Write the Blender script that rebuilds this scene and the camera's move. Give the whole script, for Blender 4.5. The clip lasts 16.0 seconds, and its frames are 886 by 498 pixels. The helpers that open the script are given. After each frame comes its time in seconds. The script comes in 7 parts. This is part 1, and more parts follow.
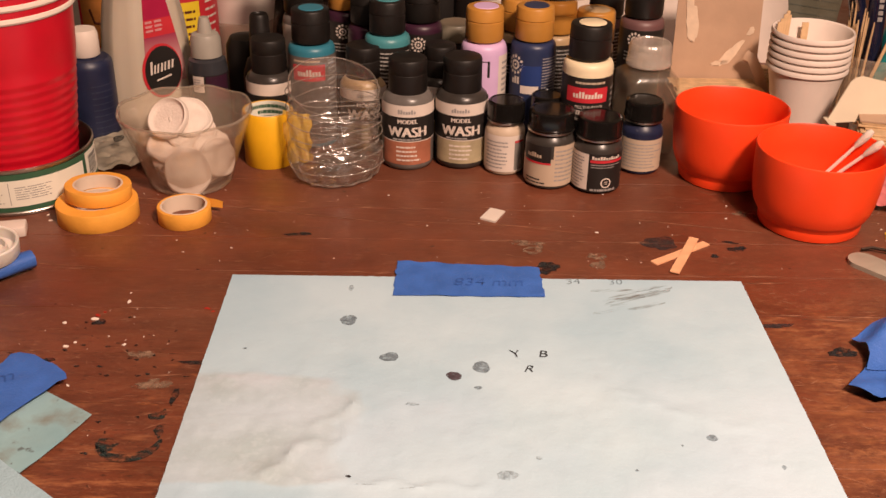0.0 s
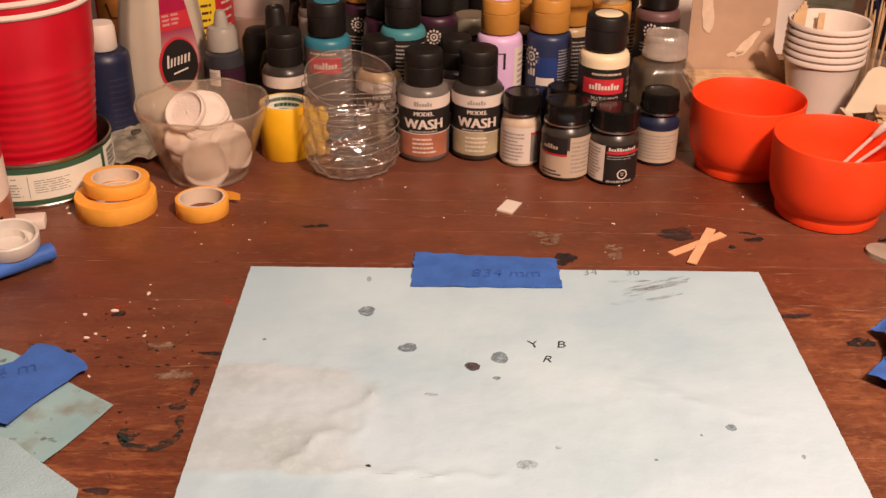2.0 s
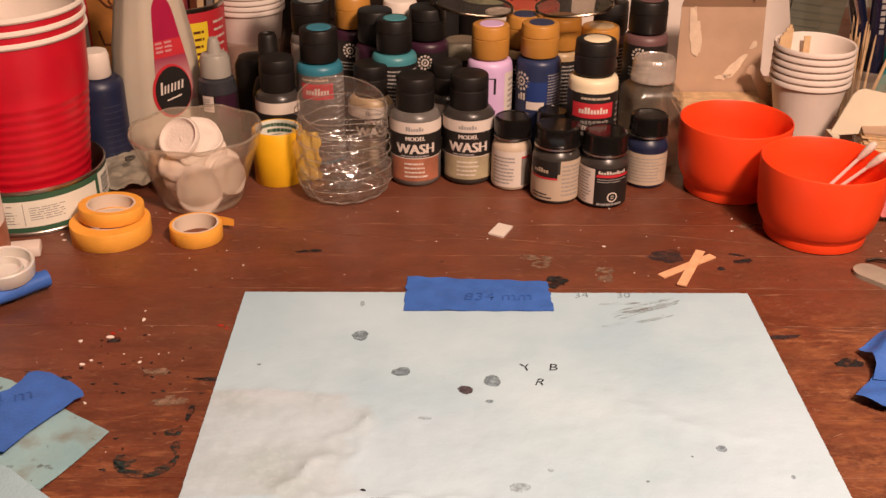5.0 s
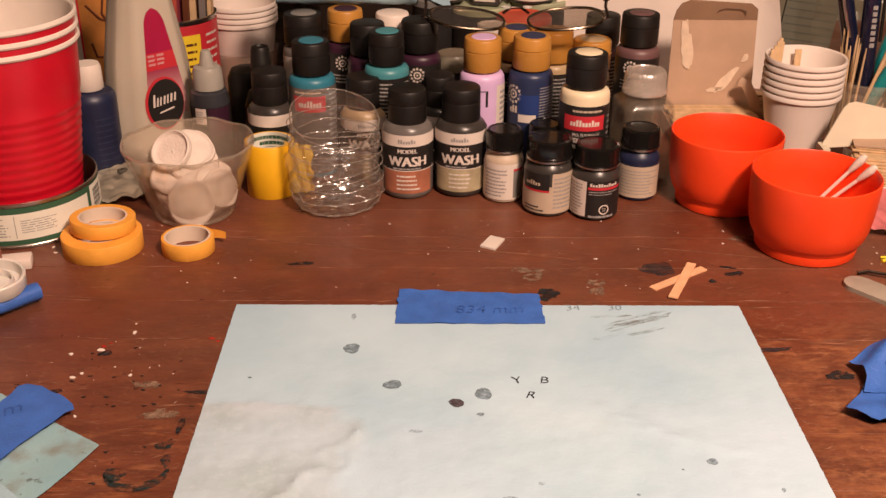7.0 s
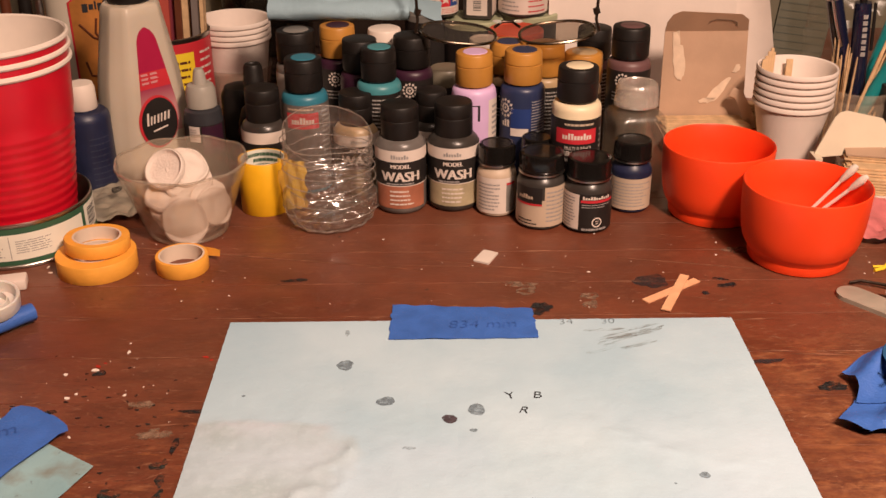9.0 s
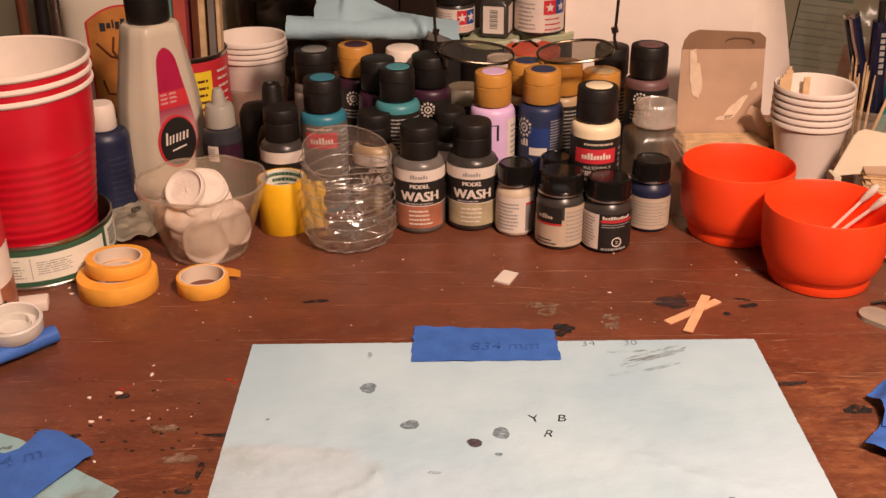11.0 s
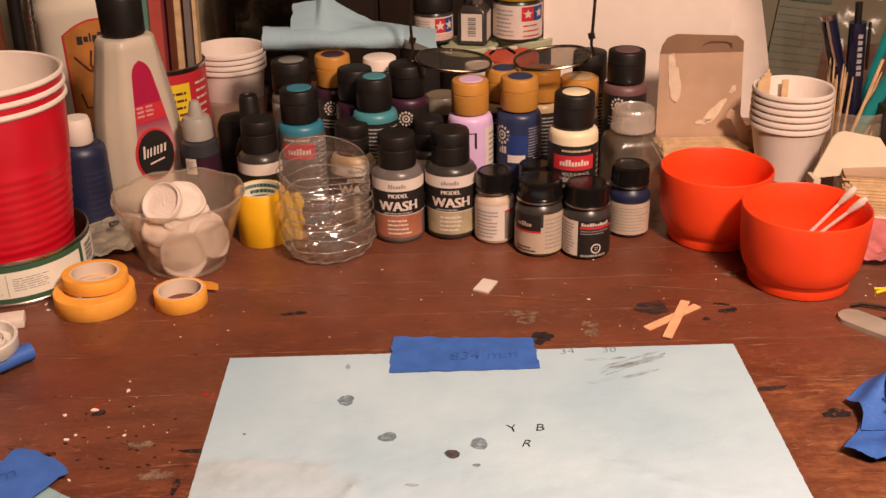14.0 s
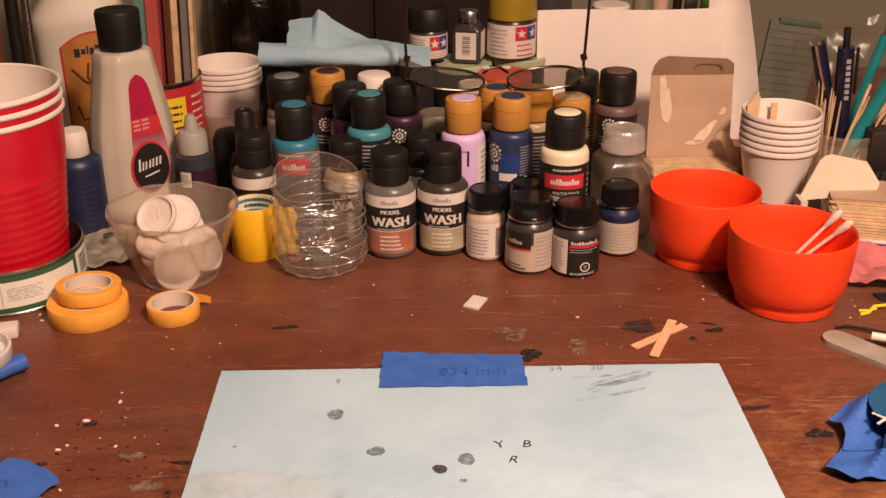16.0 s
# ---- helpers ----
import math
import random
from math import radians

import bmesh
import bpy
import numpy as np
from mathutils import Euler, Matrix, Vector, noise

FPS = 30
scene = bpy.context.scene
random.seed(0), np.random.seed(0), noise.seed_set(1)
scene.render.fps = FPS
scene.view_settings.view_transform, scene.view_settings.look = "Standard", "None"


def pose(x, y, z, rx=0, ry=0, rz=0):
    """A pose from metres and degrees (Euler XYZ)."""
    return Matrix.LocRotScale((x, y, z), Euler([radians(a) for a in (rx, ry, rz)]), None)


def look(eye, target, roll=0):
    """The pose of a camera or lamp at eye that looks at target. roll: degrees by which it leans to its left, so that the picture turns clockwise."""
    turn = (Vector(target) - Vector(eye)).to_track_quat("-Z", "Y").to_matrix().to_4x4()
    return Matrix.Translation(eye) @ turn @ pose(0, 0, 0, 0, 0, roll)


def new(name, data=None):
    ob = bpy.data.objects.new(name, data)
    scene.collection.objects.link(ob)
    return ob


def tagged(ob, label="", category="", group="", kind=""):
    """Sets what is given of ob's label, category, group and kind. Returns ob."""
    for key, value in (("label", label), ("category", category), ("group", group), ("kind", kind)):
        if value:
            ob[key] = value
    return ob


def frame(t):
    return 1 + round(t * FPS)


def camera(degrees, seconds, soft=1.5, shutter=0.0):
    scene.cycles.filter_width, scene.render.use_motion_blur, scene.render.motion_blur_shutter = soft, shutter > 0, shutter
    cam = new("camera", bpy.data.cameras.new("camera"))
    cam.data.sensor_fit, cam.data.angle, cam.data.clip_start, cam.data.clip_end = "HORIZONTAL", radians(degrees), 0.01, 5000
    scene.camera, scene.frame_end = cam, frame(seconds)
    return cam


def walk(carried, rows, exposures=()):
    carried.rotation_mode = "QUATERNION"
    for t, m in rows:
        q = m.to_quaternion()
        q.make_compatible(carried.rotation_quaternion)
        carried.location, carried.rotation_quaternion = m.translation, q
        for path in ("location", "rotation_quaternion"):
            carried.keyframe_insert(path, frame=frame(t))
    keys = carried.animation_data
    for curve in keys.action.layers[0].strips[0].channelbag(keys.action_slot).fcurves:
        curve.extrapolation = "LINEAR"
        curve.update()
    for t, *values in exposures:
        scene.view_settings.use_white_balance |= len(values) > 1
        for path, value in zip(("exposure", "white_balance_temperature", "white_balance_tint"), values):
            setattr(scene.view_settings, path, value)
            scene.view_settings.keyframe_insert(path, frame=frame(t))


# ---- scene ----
cam = camera(45.2, 16.0)
PATH = [
    (0, (0.004, 0.005, 0.291), (0.024, 1.762, -0.664), 1.1),
    (0.5, (0.004, 0.004, 0.293), (0.016, 1.762, -0.66), 0.9),
    (1, (0.0, 0.0, 0.3), (0.011, 1.769, -0.632), 0.4),
    (1.5, (0.002, 0.004, 0.292), (0.005, 1.766, -0.654), 0.3),
    (2, (0.001, 0.003, 0.29), (-0.001, 1.755, -0.674), 0.6),
    (2.5, (-0.007, 0.002, 0.291), (-0.023, 1.756, -0.671), 0.5),
    (3, (0.003, 0.0, 0.294), (0.01, 1.76, -0.657), 0.2),
    (3.5, (-0.004, 0.001, 0.29), (-0.018, 1.758, -0.665), 0.2),
    (6, (0.004, -0.002, 0.298), (0.031, 1.774, -0.62), 0.4),
    (6.5, (0.004, 0.0, 0.297), (0.029, 1.777, -0.621), 0.3),
    (7, (0.003, -0.001, 0.296), (0.024, 1.778, -0.617), 0.5),
    (7.5, (0.003, -0.001, 0.298), (0.019, 1.782, -0.607), 0.3),
    (8, (0.005, -0.004, 0.299), (0.027, 1.782, -0.601), 0.0),
    (8.5, (0.002, -0.001, 0.298), (0.013, 1.782, -0.607), -0.2),
    (9, (0.008, -0.001, 0.3), (0.026, 1.786, -0.598), -0.3),
    (9.2, (0.005, 0.001, 0.297), (0.015, 1.788, -0.602), -0.3),
    (11.3, (-0.001, 0.002, 0.31), (0.006, 1.802, -0.562), -0.6),
    (11.5, (0.005, 0.001, 0.312), (0.014, 1.807, -0.548), -0.8),
    (12, (0.005, 0.004, 0.308), (0.015, 1.806, -0.559), -0.9),
    (12.5, (0.007, 0.003, 0.309), (0.034, 1.801, -0.566), -0.6),
    (13, (0.006, 0.002, 0.308), (0.03, 1.796, -0.575), -1.1),
    (13.5, (0.007, 0.003, 0.306), (0.03, 1.8, -0.57), -1.1),
    (14, (0.008, 0.005, 0.307), (0.029, 1.805, -0.566), -1.3),
    (14.5, (0.011, 0.005, 0.309), (0.035, 1.803, -0.566), -1.6),
    (15, (0.013, 0.002, 0.309), (0.057, 1.802, -0.56), -1.0),
    (15.5, (0.012, 0.0, 0.312), (0.065, 1.805, -0.547), -0.4),
    (16, (0.009, -0.001, 0.312), (0.044, 1.809, -0.538), -0.3),
]
walk(cam, [(t, look(eye, target, roll)) for t, eye, target, roll in PATH])

# ---- light and room air ----
world = bpy.data.worlds.new("room_air")
scene.world = world
world.use_nodes = True
world.node_tree.nodes["Background"].inputs[0].default_value = (1.0, 0.86, 0.7, 1)
world.node_tree.nodes["Background"].inputs[1].default_value = 0.05


def area_lamp(name, eye, target, watts, size, colour):
    d = bpy.data.lights.new(name, "AREA")
    d.energy, d.size, d.color, d.shape = watts, size, colour, "DISK"
    ob = new(name, d)
    ob.matrix_world = look(eye, target)
    return ob


area_lamp("bench_lamp_light", (0.34, -0.06, 0.77), (0.16, 0.30, 0.0), 16.9, 0.15, (1.0, 0.700, 0.540))
# Added fill without a seen source; lifts shade left by the bench lamp.
area_lamp("ceiling_lamp_light", (0.20, -0.05, 1.50), (0.0, 0.45, 0.0), 6.0, 0.35, (1.0, 0.71, 0.56))
scene.view_settings.exposure = 0.0


# ---- materials ----
def mat(name, colour, rough=0.5, metal=0.0, vary=0.12, scale=60.0, bump=0.0, bump_scale=400.0, trans=0.0, ior=1.45, coat=0.0, sss=0.0, alpha=1.0):
    m = bpy.data.materials.new(name)
    m.use_nodes = True
    nt = m.node_tree
    b = nt.nodes["Principled BSDF"]
    b.inputs["Roughness"].default_value = rough
    b.inputs["Metallic"].default_value = metal
    b.inputs["Transmission Weight"].default_value = trans
    b.inputs["IOR"].default_value = ior
    b.inputs["Coat Weight"].default_value = coat
    b.inputs["Alpha"].default_value = alpha
    if sss:
        b.inputs["Subsurface Weight"].default_value = sss
        b.inputs["Subsurface Radius"].default_value = (0.004, 0.003, 0.002)
    tc = nt.nodes.new("ShaderNodeTexCoord")
    if vary > 0:
        n = nt.nodes.new("ShaderNodeTexNoise")
        n.inputs["Scale"].default_value = scale
        n.inputs["Detail"].default_value = 6
        nt.links.new(tc.outputs["Object"], n.inputs["Vector"])
        r = nt.nodes.new("ShaderNodeMapRange")
        r.inputs[1].default_value, r.inputs[2].default_value = 0.3, 0.7
        r.inputs[3].default_value, r.inputs[4].default_value = 1 - vary, 1 + vary
        nt.links.new(n.outputs["Fac"], r.inputs[0])
        mx = nt.nodes.new("ShaderNodeVectorMath")
        mx.operation = "MULTIPLY"
        mx.inputs[0].default_value = colour
        nt.links.new(r.outputs[0], mx.inputs[1])
        nt.links.new(mx.outputs[0], b.inputs["Base Color"])
        rr = nt.nodes.new("ShaderNodeMapRange")
        rr.inputs[3].default_value, rr.inputs[4].default_value = max(0.0, rough * 0.8), min(1.0, rough * 1.25)
        nt.links.new(n.outputs["Fac"], rr.inputs[0])
        nt.links.new(rr.outputs[0], b.inputs["Roughness"])
    else:
        b.inputs["Base Color"].default_value = (*colour, 1)
    if bump > 0:
        n2 = nt.nodes.new("ShaderNodeTexNoise")
        n2.inputs["Scale"].default_value = bump_scale
        n2.inputs["Detail"].default_value = 4
        nt.links.new(tc.outputs["Object"], n2.inputs["Vector"])
        bp = nt.nodes.new("ShaderNodeBump")
        bp.inputs["Strength"].default_value = bump
        bp.inputs["Distance"].default_value = 0.001
        nt.links.new(n2.outputs["Fac"], bp.inputs["Height"])
        nt.links.new(bp.outputs[0], b.inputs["Normal"])
    return m


def clear(name, tint, gloss=0.05, rough=0.03, milk=0.0, haze=(0.80, 0.77, 0.72), edge=0.55, ripple=0.4, ripple_scale=90.0):
    """Thin clear wall: sees through, with real gloss on top."""
    m = bpy.data.materials.new(name)
    m.use_nodes = True
    nt = m.node_tree
    nt.nodes.remove(nt.nodes["Principled BSDF"])
    tr = nt.nodes.new("ShaderNodeBsdfTransparent")
    tr.inputs[0].default_value = (*tint, 1)
    gl = nt.nodes.new("ShaderNodeBsdfGlossy")
    gl.inputs["Roughness"].default_value = rough
    lw = nt.nodes.new("ShaderNodeLayerWeight")
    lw.inputs[0].default_value = 0.5
    pw = nt.nodes.new("ShaderNodeMath")
    pw.operation = "POWER"
    pw.inputs[1].default_value = 2.6
    nt.links.new(lw.outputs["Facing"], pw.inputs[0])
    ad = nt.nodes.new("ShaderNodeMath")
    ad.operation = "MULTIPLY_ADD"
    ad.inputs[1].default_value, ad.inputs[2].default_value = edge, gloss
    nt.links.new(pw.outputs[0], ad.inputs[0])
    tc = nt.nodes.new("ShaderNodeTexCoord")
    n2 = nt.nodes.new("ShaderNodeTexNoise")
    n2.inputs["Scale"].default_value = ripple_scale
    nt.links.new(tc.outputs["Object"], n2.inputs["Vector"])
    bp = nt.nodes.new("ShaderNodeBump")
    bp.inputs["Strength"].default_value, bp.inputs["Distance"].default_value = ripple, 0.001
    nt.links.new(n2.outputs["Fac"], bp.inputs["Height"])
    nt.links.new(bp.outputs[0], gl.inputs["Normal"])
    mx = nt.nodes.new("ShaderNodeMixShader")
    nt.links.new(ad.outputs[0], mx.inputs[0])
    df = nt.nodes.new("ShaderNodeBsdfDiffuse")
    df.inputs[0].default_value = (*haze, 1)
    body = nt.nodes.new("ShaderNodeMixShader")
    body.inputs[0].default_value = milk
    nt.links.new(tr.outputs[0], body.inputs[1])
    nt.links.new(df.outputs[0], body.inputs[2])
    nt.links.new(body.outputs[0], mx.inputs[1])
    nt.links.new(gl.outputs[0], mx.inputs[2])
    nt.links.new(mx.outputs[0], nt.nodes["Material Output"].inputs[0])
    return m


def table_paint():
    """Brown gloss paint on boards: long grain, worn orange patches, grey film, fine scratches."""
    m = bpy.data.materials.new("brown_table_paint")
    m.use_nodes = True
    nt = m.node_tree
    L, N = nt.links, nt.nodes
    b = N["Principled BSDF"]
    geo = N.new("ShaderNodeNewGeometry")
    info = N.new("ShaderNodeObjectInfo")

    def noise_at(scale, stretch, detail=6.0, rough=0.55):
        mp = N.new("ShaderNodeMapping")
        mp.inputs["Scale"].default_value = stretch
        L.new(geo.outputs["Position"], mp.inputs["Vector"])
        n = N.new("ShaderNodeTexNoise")
        n.inputs["Scale"].default_value, n.inputs["Detail"].default_value, n.inputs["Roughness"].default_value = scale, detail, rough
        L.new(mp.outputs[0], n.inputs["Vector"])
        return n.outputs["Fac"]

    def ramp(src, lo, hi, a=0.0, c=1.0):
        r = N.new("ShaderNodeMapRange")
        for i, v in enumerate((lo, hi, a, c)):
            r.inputs[i + 1].default_value = v
        L.new(src, r.inputs[0])
        return r.outputs[0]

    def mix(fac, a, c):
        x = N.new("ShaderNodeMix")
        x.data_type = "RGBA"
        if isinstance(fac, float):
            x.inputs[0].default_value = fac
        else:
            L.new(fac, x.inputs[0])
        for k, v in ((6, a), (7, c)):
            if isinstance(v, tuple):
                x.inputs[k].default_value = (*v, 1)
            else:
                L.new(v, x.inputs[k])
        return x.outputs[2]

    def times(a, c):
        x = N.new("ShaderNodeMath")
        x.operation = "MULTIPLY"
        L.new(a, x.inputs[0])
        if isinstance(c, float):
            x.inputs[1].default_value = c
        else:
            L.new(c, x.inputs[1])
        return x.outputs[0]

    sep = N.new("ShaderNodeSeparateXYZ")
    L.new(geo.outputs["Position"], sep.inputs[0])
    col = mix(ramp(noise_at(9, (1, 2.5, 1)), 0.3, 0.7), (0.112, 0.028, 0.013), (0.195, 0.052, 0.024))
    col = mix(times(ramp(noise_at(30, (1, 9, 1), 8), 0.45, 0.75), 0.32), col, (0.085, 0.025, 0.012))
    col = mix(times(ramp(noise_at(38, (1, 1.3, 1), 8, 0.65), 0.42, 0.62), 0.42), col, (0.075, 0.024, 0.013))
    col = mix(times(ramp(noise_at(75, (1, 1.6, 1), 8, 0.7), 0.55, 0.68), 0.30), col, (0.27, 0.115, 0.06))
    col = mix(times(ramp(noise_at(5, (1, 1.2, 1), 6), 0.4, 0.65), 0.40), col, (0.185, 0.082, 0.050))
    scr = times(ramp(noise_at(100, (1, 10, 1), 6, 0.7), 0.60, 0.66), ramp(noise_at(9, (1, 1.2, 1), 4), 0.42, 0.58))
    col = mix(times(scr, 0.55), col, (0.40, 0.19, 0.10))
    wear = times(ramp(noise_at(55, (1, 3.5, 1), 9, 0.74), 0.56, 0.68), ramp(noise_at(7, (1, 1.4, 1), 3), 0.45, 0.62))
    near = ramp(sep.outputs["Y"], 0.53, 0.44)
    col = mix(times(times(ramp(noise_at(24, (1, 3, 1), 8, 0.65), 0.42, 0.66), near), 0.6), col, (0.065, 0.020, 0.011))
    col = mix(times(times(wear, near), 0.95), col, (0.40, 0.14, 0.05))
    col = mix(times(ramp(noise_at(140, (1, 5, 1), 6, 0.7), 0.66, 0.72), 0.6), col, (0.42, 0.24, 0.14))
    col = mix(times(ramp(noise_at(160, (1, 1.5, 1), 5), 0.68, 0.72), 0.85), col, (0.02, 0.012, 0.01))
    col = mix(times(ramp(info.outputs["Random"], 0, 1), 0.10), col, (0.07, 0.02, 0.01))
    worn = times(times(ramp(noise_at(26, (1, 2.0, 1), 9, 0.75), 0.46, 0.62), ramp(sep.outputs["Y"], 0.50, 0.43)), ramp(sep.outputs["X"], 0.165, 0.205))
    col = mix(times(worn, 0.75), col, (0.34, 0.125, 0.048))
    worn = times(times(ramp(noise_at(34, (1, 5, 1), 9, 0.7), 0.52, 0.62), ramp(sep.outputs["Y"], 0.42, 0.34)), ramp(sep.outputs["X"], -0.09, -0.12))
    col = mix(times(worn, 0.6), col, (0.36, 0.14, 0.06))
    # fine scuffs and specks all over
    col = mix(times(times(ramp(noise_at(210, (1, 2.2, 1), 6, 0.8), 0.56, 0.62), ramp(noise_at(13, (1, 1.6, 1), 4), 0.40, 0.60)), 0.6), col, (0.26, 0.125, 0.075))
    col = mix(times(times(ramp(noise_at(240, (1, 1.6, 1), 6, 0.8), 0.58, 0.64), ramp(noise_at(11, (1, 1.3, 1), 4), 0.42, 0.60)), 0.7), col, (0.045, 0.017, 0.011))
    # bare streaks along the boards where the paint is rubbed through
    east = times(times(ramp(sep.outputs["Y"], 0.497, 0.465), ramp(sep.outputs["X"], 0.165, 0.185)), ramp(noise_at(22, (1, 2.2, 1), 6, 0.6), 0.36, 0.60))
    col = mix(times(times(ramp(noise_at(60, (1, 3, 1), 9, 0.75), 0.49, 0.62), east), 0.75), col, (0.36, 0.15, 0.065))
    col = mix(times(times(ramp(noise_at(85, (1, 2.2, 1), 9, 0.75), 0.52, 0.62), east), 0.7), col, (0.085, 0.026, 0.013))
    col = mix(times(times(ramp(noise_at(170, (1, 4, 1), 6, 0.75), 0.60, 0.66), east), 0.7), col, (0.46, 0.25, 0.14))
    west = times(ramp(sep.outputs["Y"], 0.475, 0.44), ramp(sep.outputs["X"], -0.09, -0.11))
    col = mix(times(times(ramp(noise_at(130, (1, 4, 1), 7, 0.75), 0.57, 0.62), west), 0.8), col, (0.045, 0.018, 0.012))
    col = mix(times(times(ramp(noise_at(115, (1, 5, 1), 8, 0.78), 0.58, 0.65), west), 0.55), col, (0.33, 0.15, 0.08))
    L.new(col, b.inputs["Base Color"])
    L.new(ramp(noise_at(20, (1, 1.5, 1), 7), 0.3, 0.7, 0.28, 0.52), b.inputs["Roughness"])
    bp = N.new("ShaderNodeBump")
    bp.inputs["Strength"].default_value, bp.inputs["Distance"].default_value = 0.35, 0.0008
    L.new(noise_at(70, (1, 6, 1), 8, 0.65), bp.inputs["Height"])
    L.new(bp.outputs[0], b.inputs["Normal"])
    return m


def towel_paper(name, stained):
    """Pale blue shop towel: fine crepe, cloudy tint, a beige soaked patch with a ragged edge."""
    m = bpy.data.materials.new(name)
    m.use_nodes = True
    nt = m.node_tree
    L, N = nt.links, nt.nodes
    b = N["Principled BSDF"]
    b.inputs["Roughness"].default_value = 0.95
    b.inputs["Specular IOR Level"].default_value = 0.15
    geo = N.new("ShaderNodeNewGeometry")

    def nz(scale, detail=5.0):
        n = N.new("ShaderNodeTexNoise")
        n.inputs["Scale"].default_value, n.inputs["Detail"].default_value = scale, detail
        L.new(geo.outputs["Position"], n.inputs["Vector"])
        return n.outputs["Fac"]

    def ramp(src, lo, hi, a=0.0, c=1.0):
        r = N.new("ShaderNodeMapRange")
        for i, v in enumerate((lo, hi, a, c)):
            r.inputs[i + 1].default_value = v
        L.new(src, r.inputs[0])
        return r.outputs[0]

    def mix(fac, a, c):
        x = N.new("ShaderNodeMix")
        x.data_type = "RGBA"
        L.new(fac, x.inputs[0])
        for k, v in ((6, a), (7, c)):
            if isinstance(v, tuple):
                x.inputs[k].default_value = (*v, 1)
            else:
                L.new(v, x.inputs[k])
        return x.outputs[2]

    def op(kind, a, c):
        x = N.new("ShaderNodeMath")
        x.operation = kind
        for k, v in ((0, a), (1, c)):
            if isinstance(v, float):
                x.inputs[k].default_value = v
            else:
                L.new(v, x.inputs[k])
        return x.outputs[0]

    col = mix(ramp(nz(14), 0.35, 0.65), (0.345, 0.488, 0.582), (0.435, 0.570, 0.655))
    if stained:
        sep = N.new("ShaderNodeSeparateXYZ")
        L.new(geo.outputs["Position"], sep.inputs[0])
        wob = op("MULTIPLY", op("SUBTRACT", nz(30, 8.0), 0.5), 0.045)
        ex = ramp(op("ADD", sep.outputs["X"], wob), -0.038, -0.030, 1, 0)
        ey = ramp(op("ADD", sep.outputs["Y"], op("MULTIPLY", wob, 0.35)), 0.4145, 0.4105, 0, 1)
        low = ramp(op("ADD", sep.outputs["Y"], op("MULTIPLY", wob, 0.25)), 0.3365, 0.3385, 0, 1)
        soak = op("MULTIPLY", op("MULTIPLY", ex, ey), low)
        patch = mix(ramp(nz(40, 7.0), 0.35, 0.65), (0.335, 0.415, 0.440), (0.405, 0.485, 0.530))
        patch = mix(op("MULTIPLY", ramp(nz(28, 6.0), 0.58, 0.72), 0.55), patch, (0.30, 0.335, 0.325))
        patch = mix(op("MULTIPLY", ramp(nz(260, 5.0), 0.50, 0.66), 0.35), patch, (0.47, 0.545, 0.59))
        patch = mix(op("MULTIPLY", ramp(nz(140, 6.0), 0.54, 0.68), 0.35), patch, (0.31, 0.36, 0.37))
        rim = op("MULTIPLY", ramp(sep.outputs["Y"], 0.400, 0.4105, 0, 1), ramp(nz(60, 5.0), 0.42, 0.6))
        patch = mix(op("MULTIPLY", rim, 0.7), patch, (0.46, 0.49, 0.56))
        col = mix(op("MULTIPLY", soak, 0.8), col, patch)
        pale = op("MULTIPLY", ramp(sep.outputs["Y"], 0.43, 0.39), ramp(nz(10, 4.0), 0.42, 0.6))
        col = mix(op("MULTIPLY", pale, 0.45), col, (0.46, 0.575, 0.69))
    else:
        col = mix(ramp(nz(30), 0.3, 0.7), (0.205, 0.345, 0.385), (0.275, 0.425, 0.455))
        col = mix(op("MULTIPLY", ramp(nz(60, 8.0), 0.50, 0.70), 0.7), col, (0.17, 0.15, 0.115))
        col = mix(op("MULTIPLY", ramp(nz(170, 6.0), 0.64, 0.70), 0.7), col, (0.07, 0.065, 0.06))
    L.new(col, b.inputs["Base Color"])
    bp = N.new("ShaderNodeBump")
    bp.inputs["Strength"].default_value, bp.inputs["Distance"].default_value = 0.32, 0.0005
    crepe = op("ADD", op("MULTIPLY", nz(1000, 2.0), 0.45), op("MULTIPLY", nz(420, 3.0), 0.9))
    L.new(op("ADD", crepe, op("ADD", op("MULTIPLY", nz(150, 6.0), 0.7), op("MULTIPLY", nz(45, 6.0), 1.8))), bp.inputs["Height"])
    L.new(bp.outputs[0], b.inputs["Normal"])
    return m


def film(name, colour, rough, scale, stretch, turn, lo, hi, top):
    """Thin dried or smudged layer, broken up so that what lies below shows through."""
    m = mat(name, colour, rough, vary=0.35, scale=300)
    nt = m.node_tree
    geo = nt.nodes.new("ShaderNodeNewGeometry")
    mp = nt.nodes.new("ShaderNodeMapping")
    mp.vector_type = "TEXTURE"
    mp.inputs["Rotation"].default_value = (0, 0, radians(turn))
    mp.inputs["Scale"].default_value = (stretch, 1, 1)
    nt.links.new(geo.outputs["Position"], mp.inputs["Vector"])
    n = nt.nodes.new("ShaderNodeTexNoise")
    n.inputs["Scale"].default_value, n.inputs["Detail"].default_value, n.inputs["Roughness"].default_value = scale, 5, 0.65
    nt.links.new(mp.outputs[0], n.inputs["Vector"])
    r = nt.nodes.new("ShaderNodeMapRange")
    for i, v in enumerate((lo, hi, 0.0, top)):
        r.inputs[i + 1].default_value = v
    nt.links.new(n.outputs["Fac"], r.inputs[0])
    nt.links.new(r.outputs[0], nt.nodes["Principled BSDF"].inputs["Alpha"])
    return m


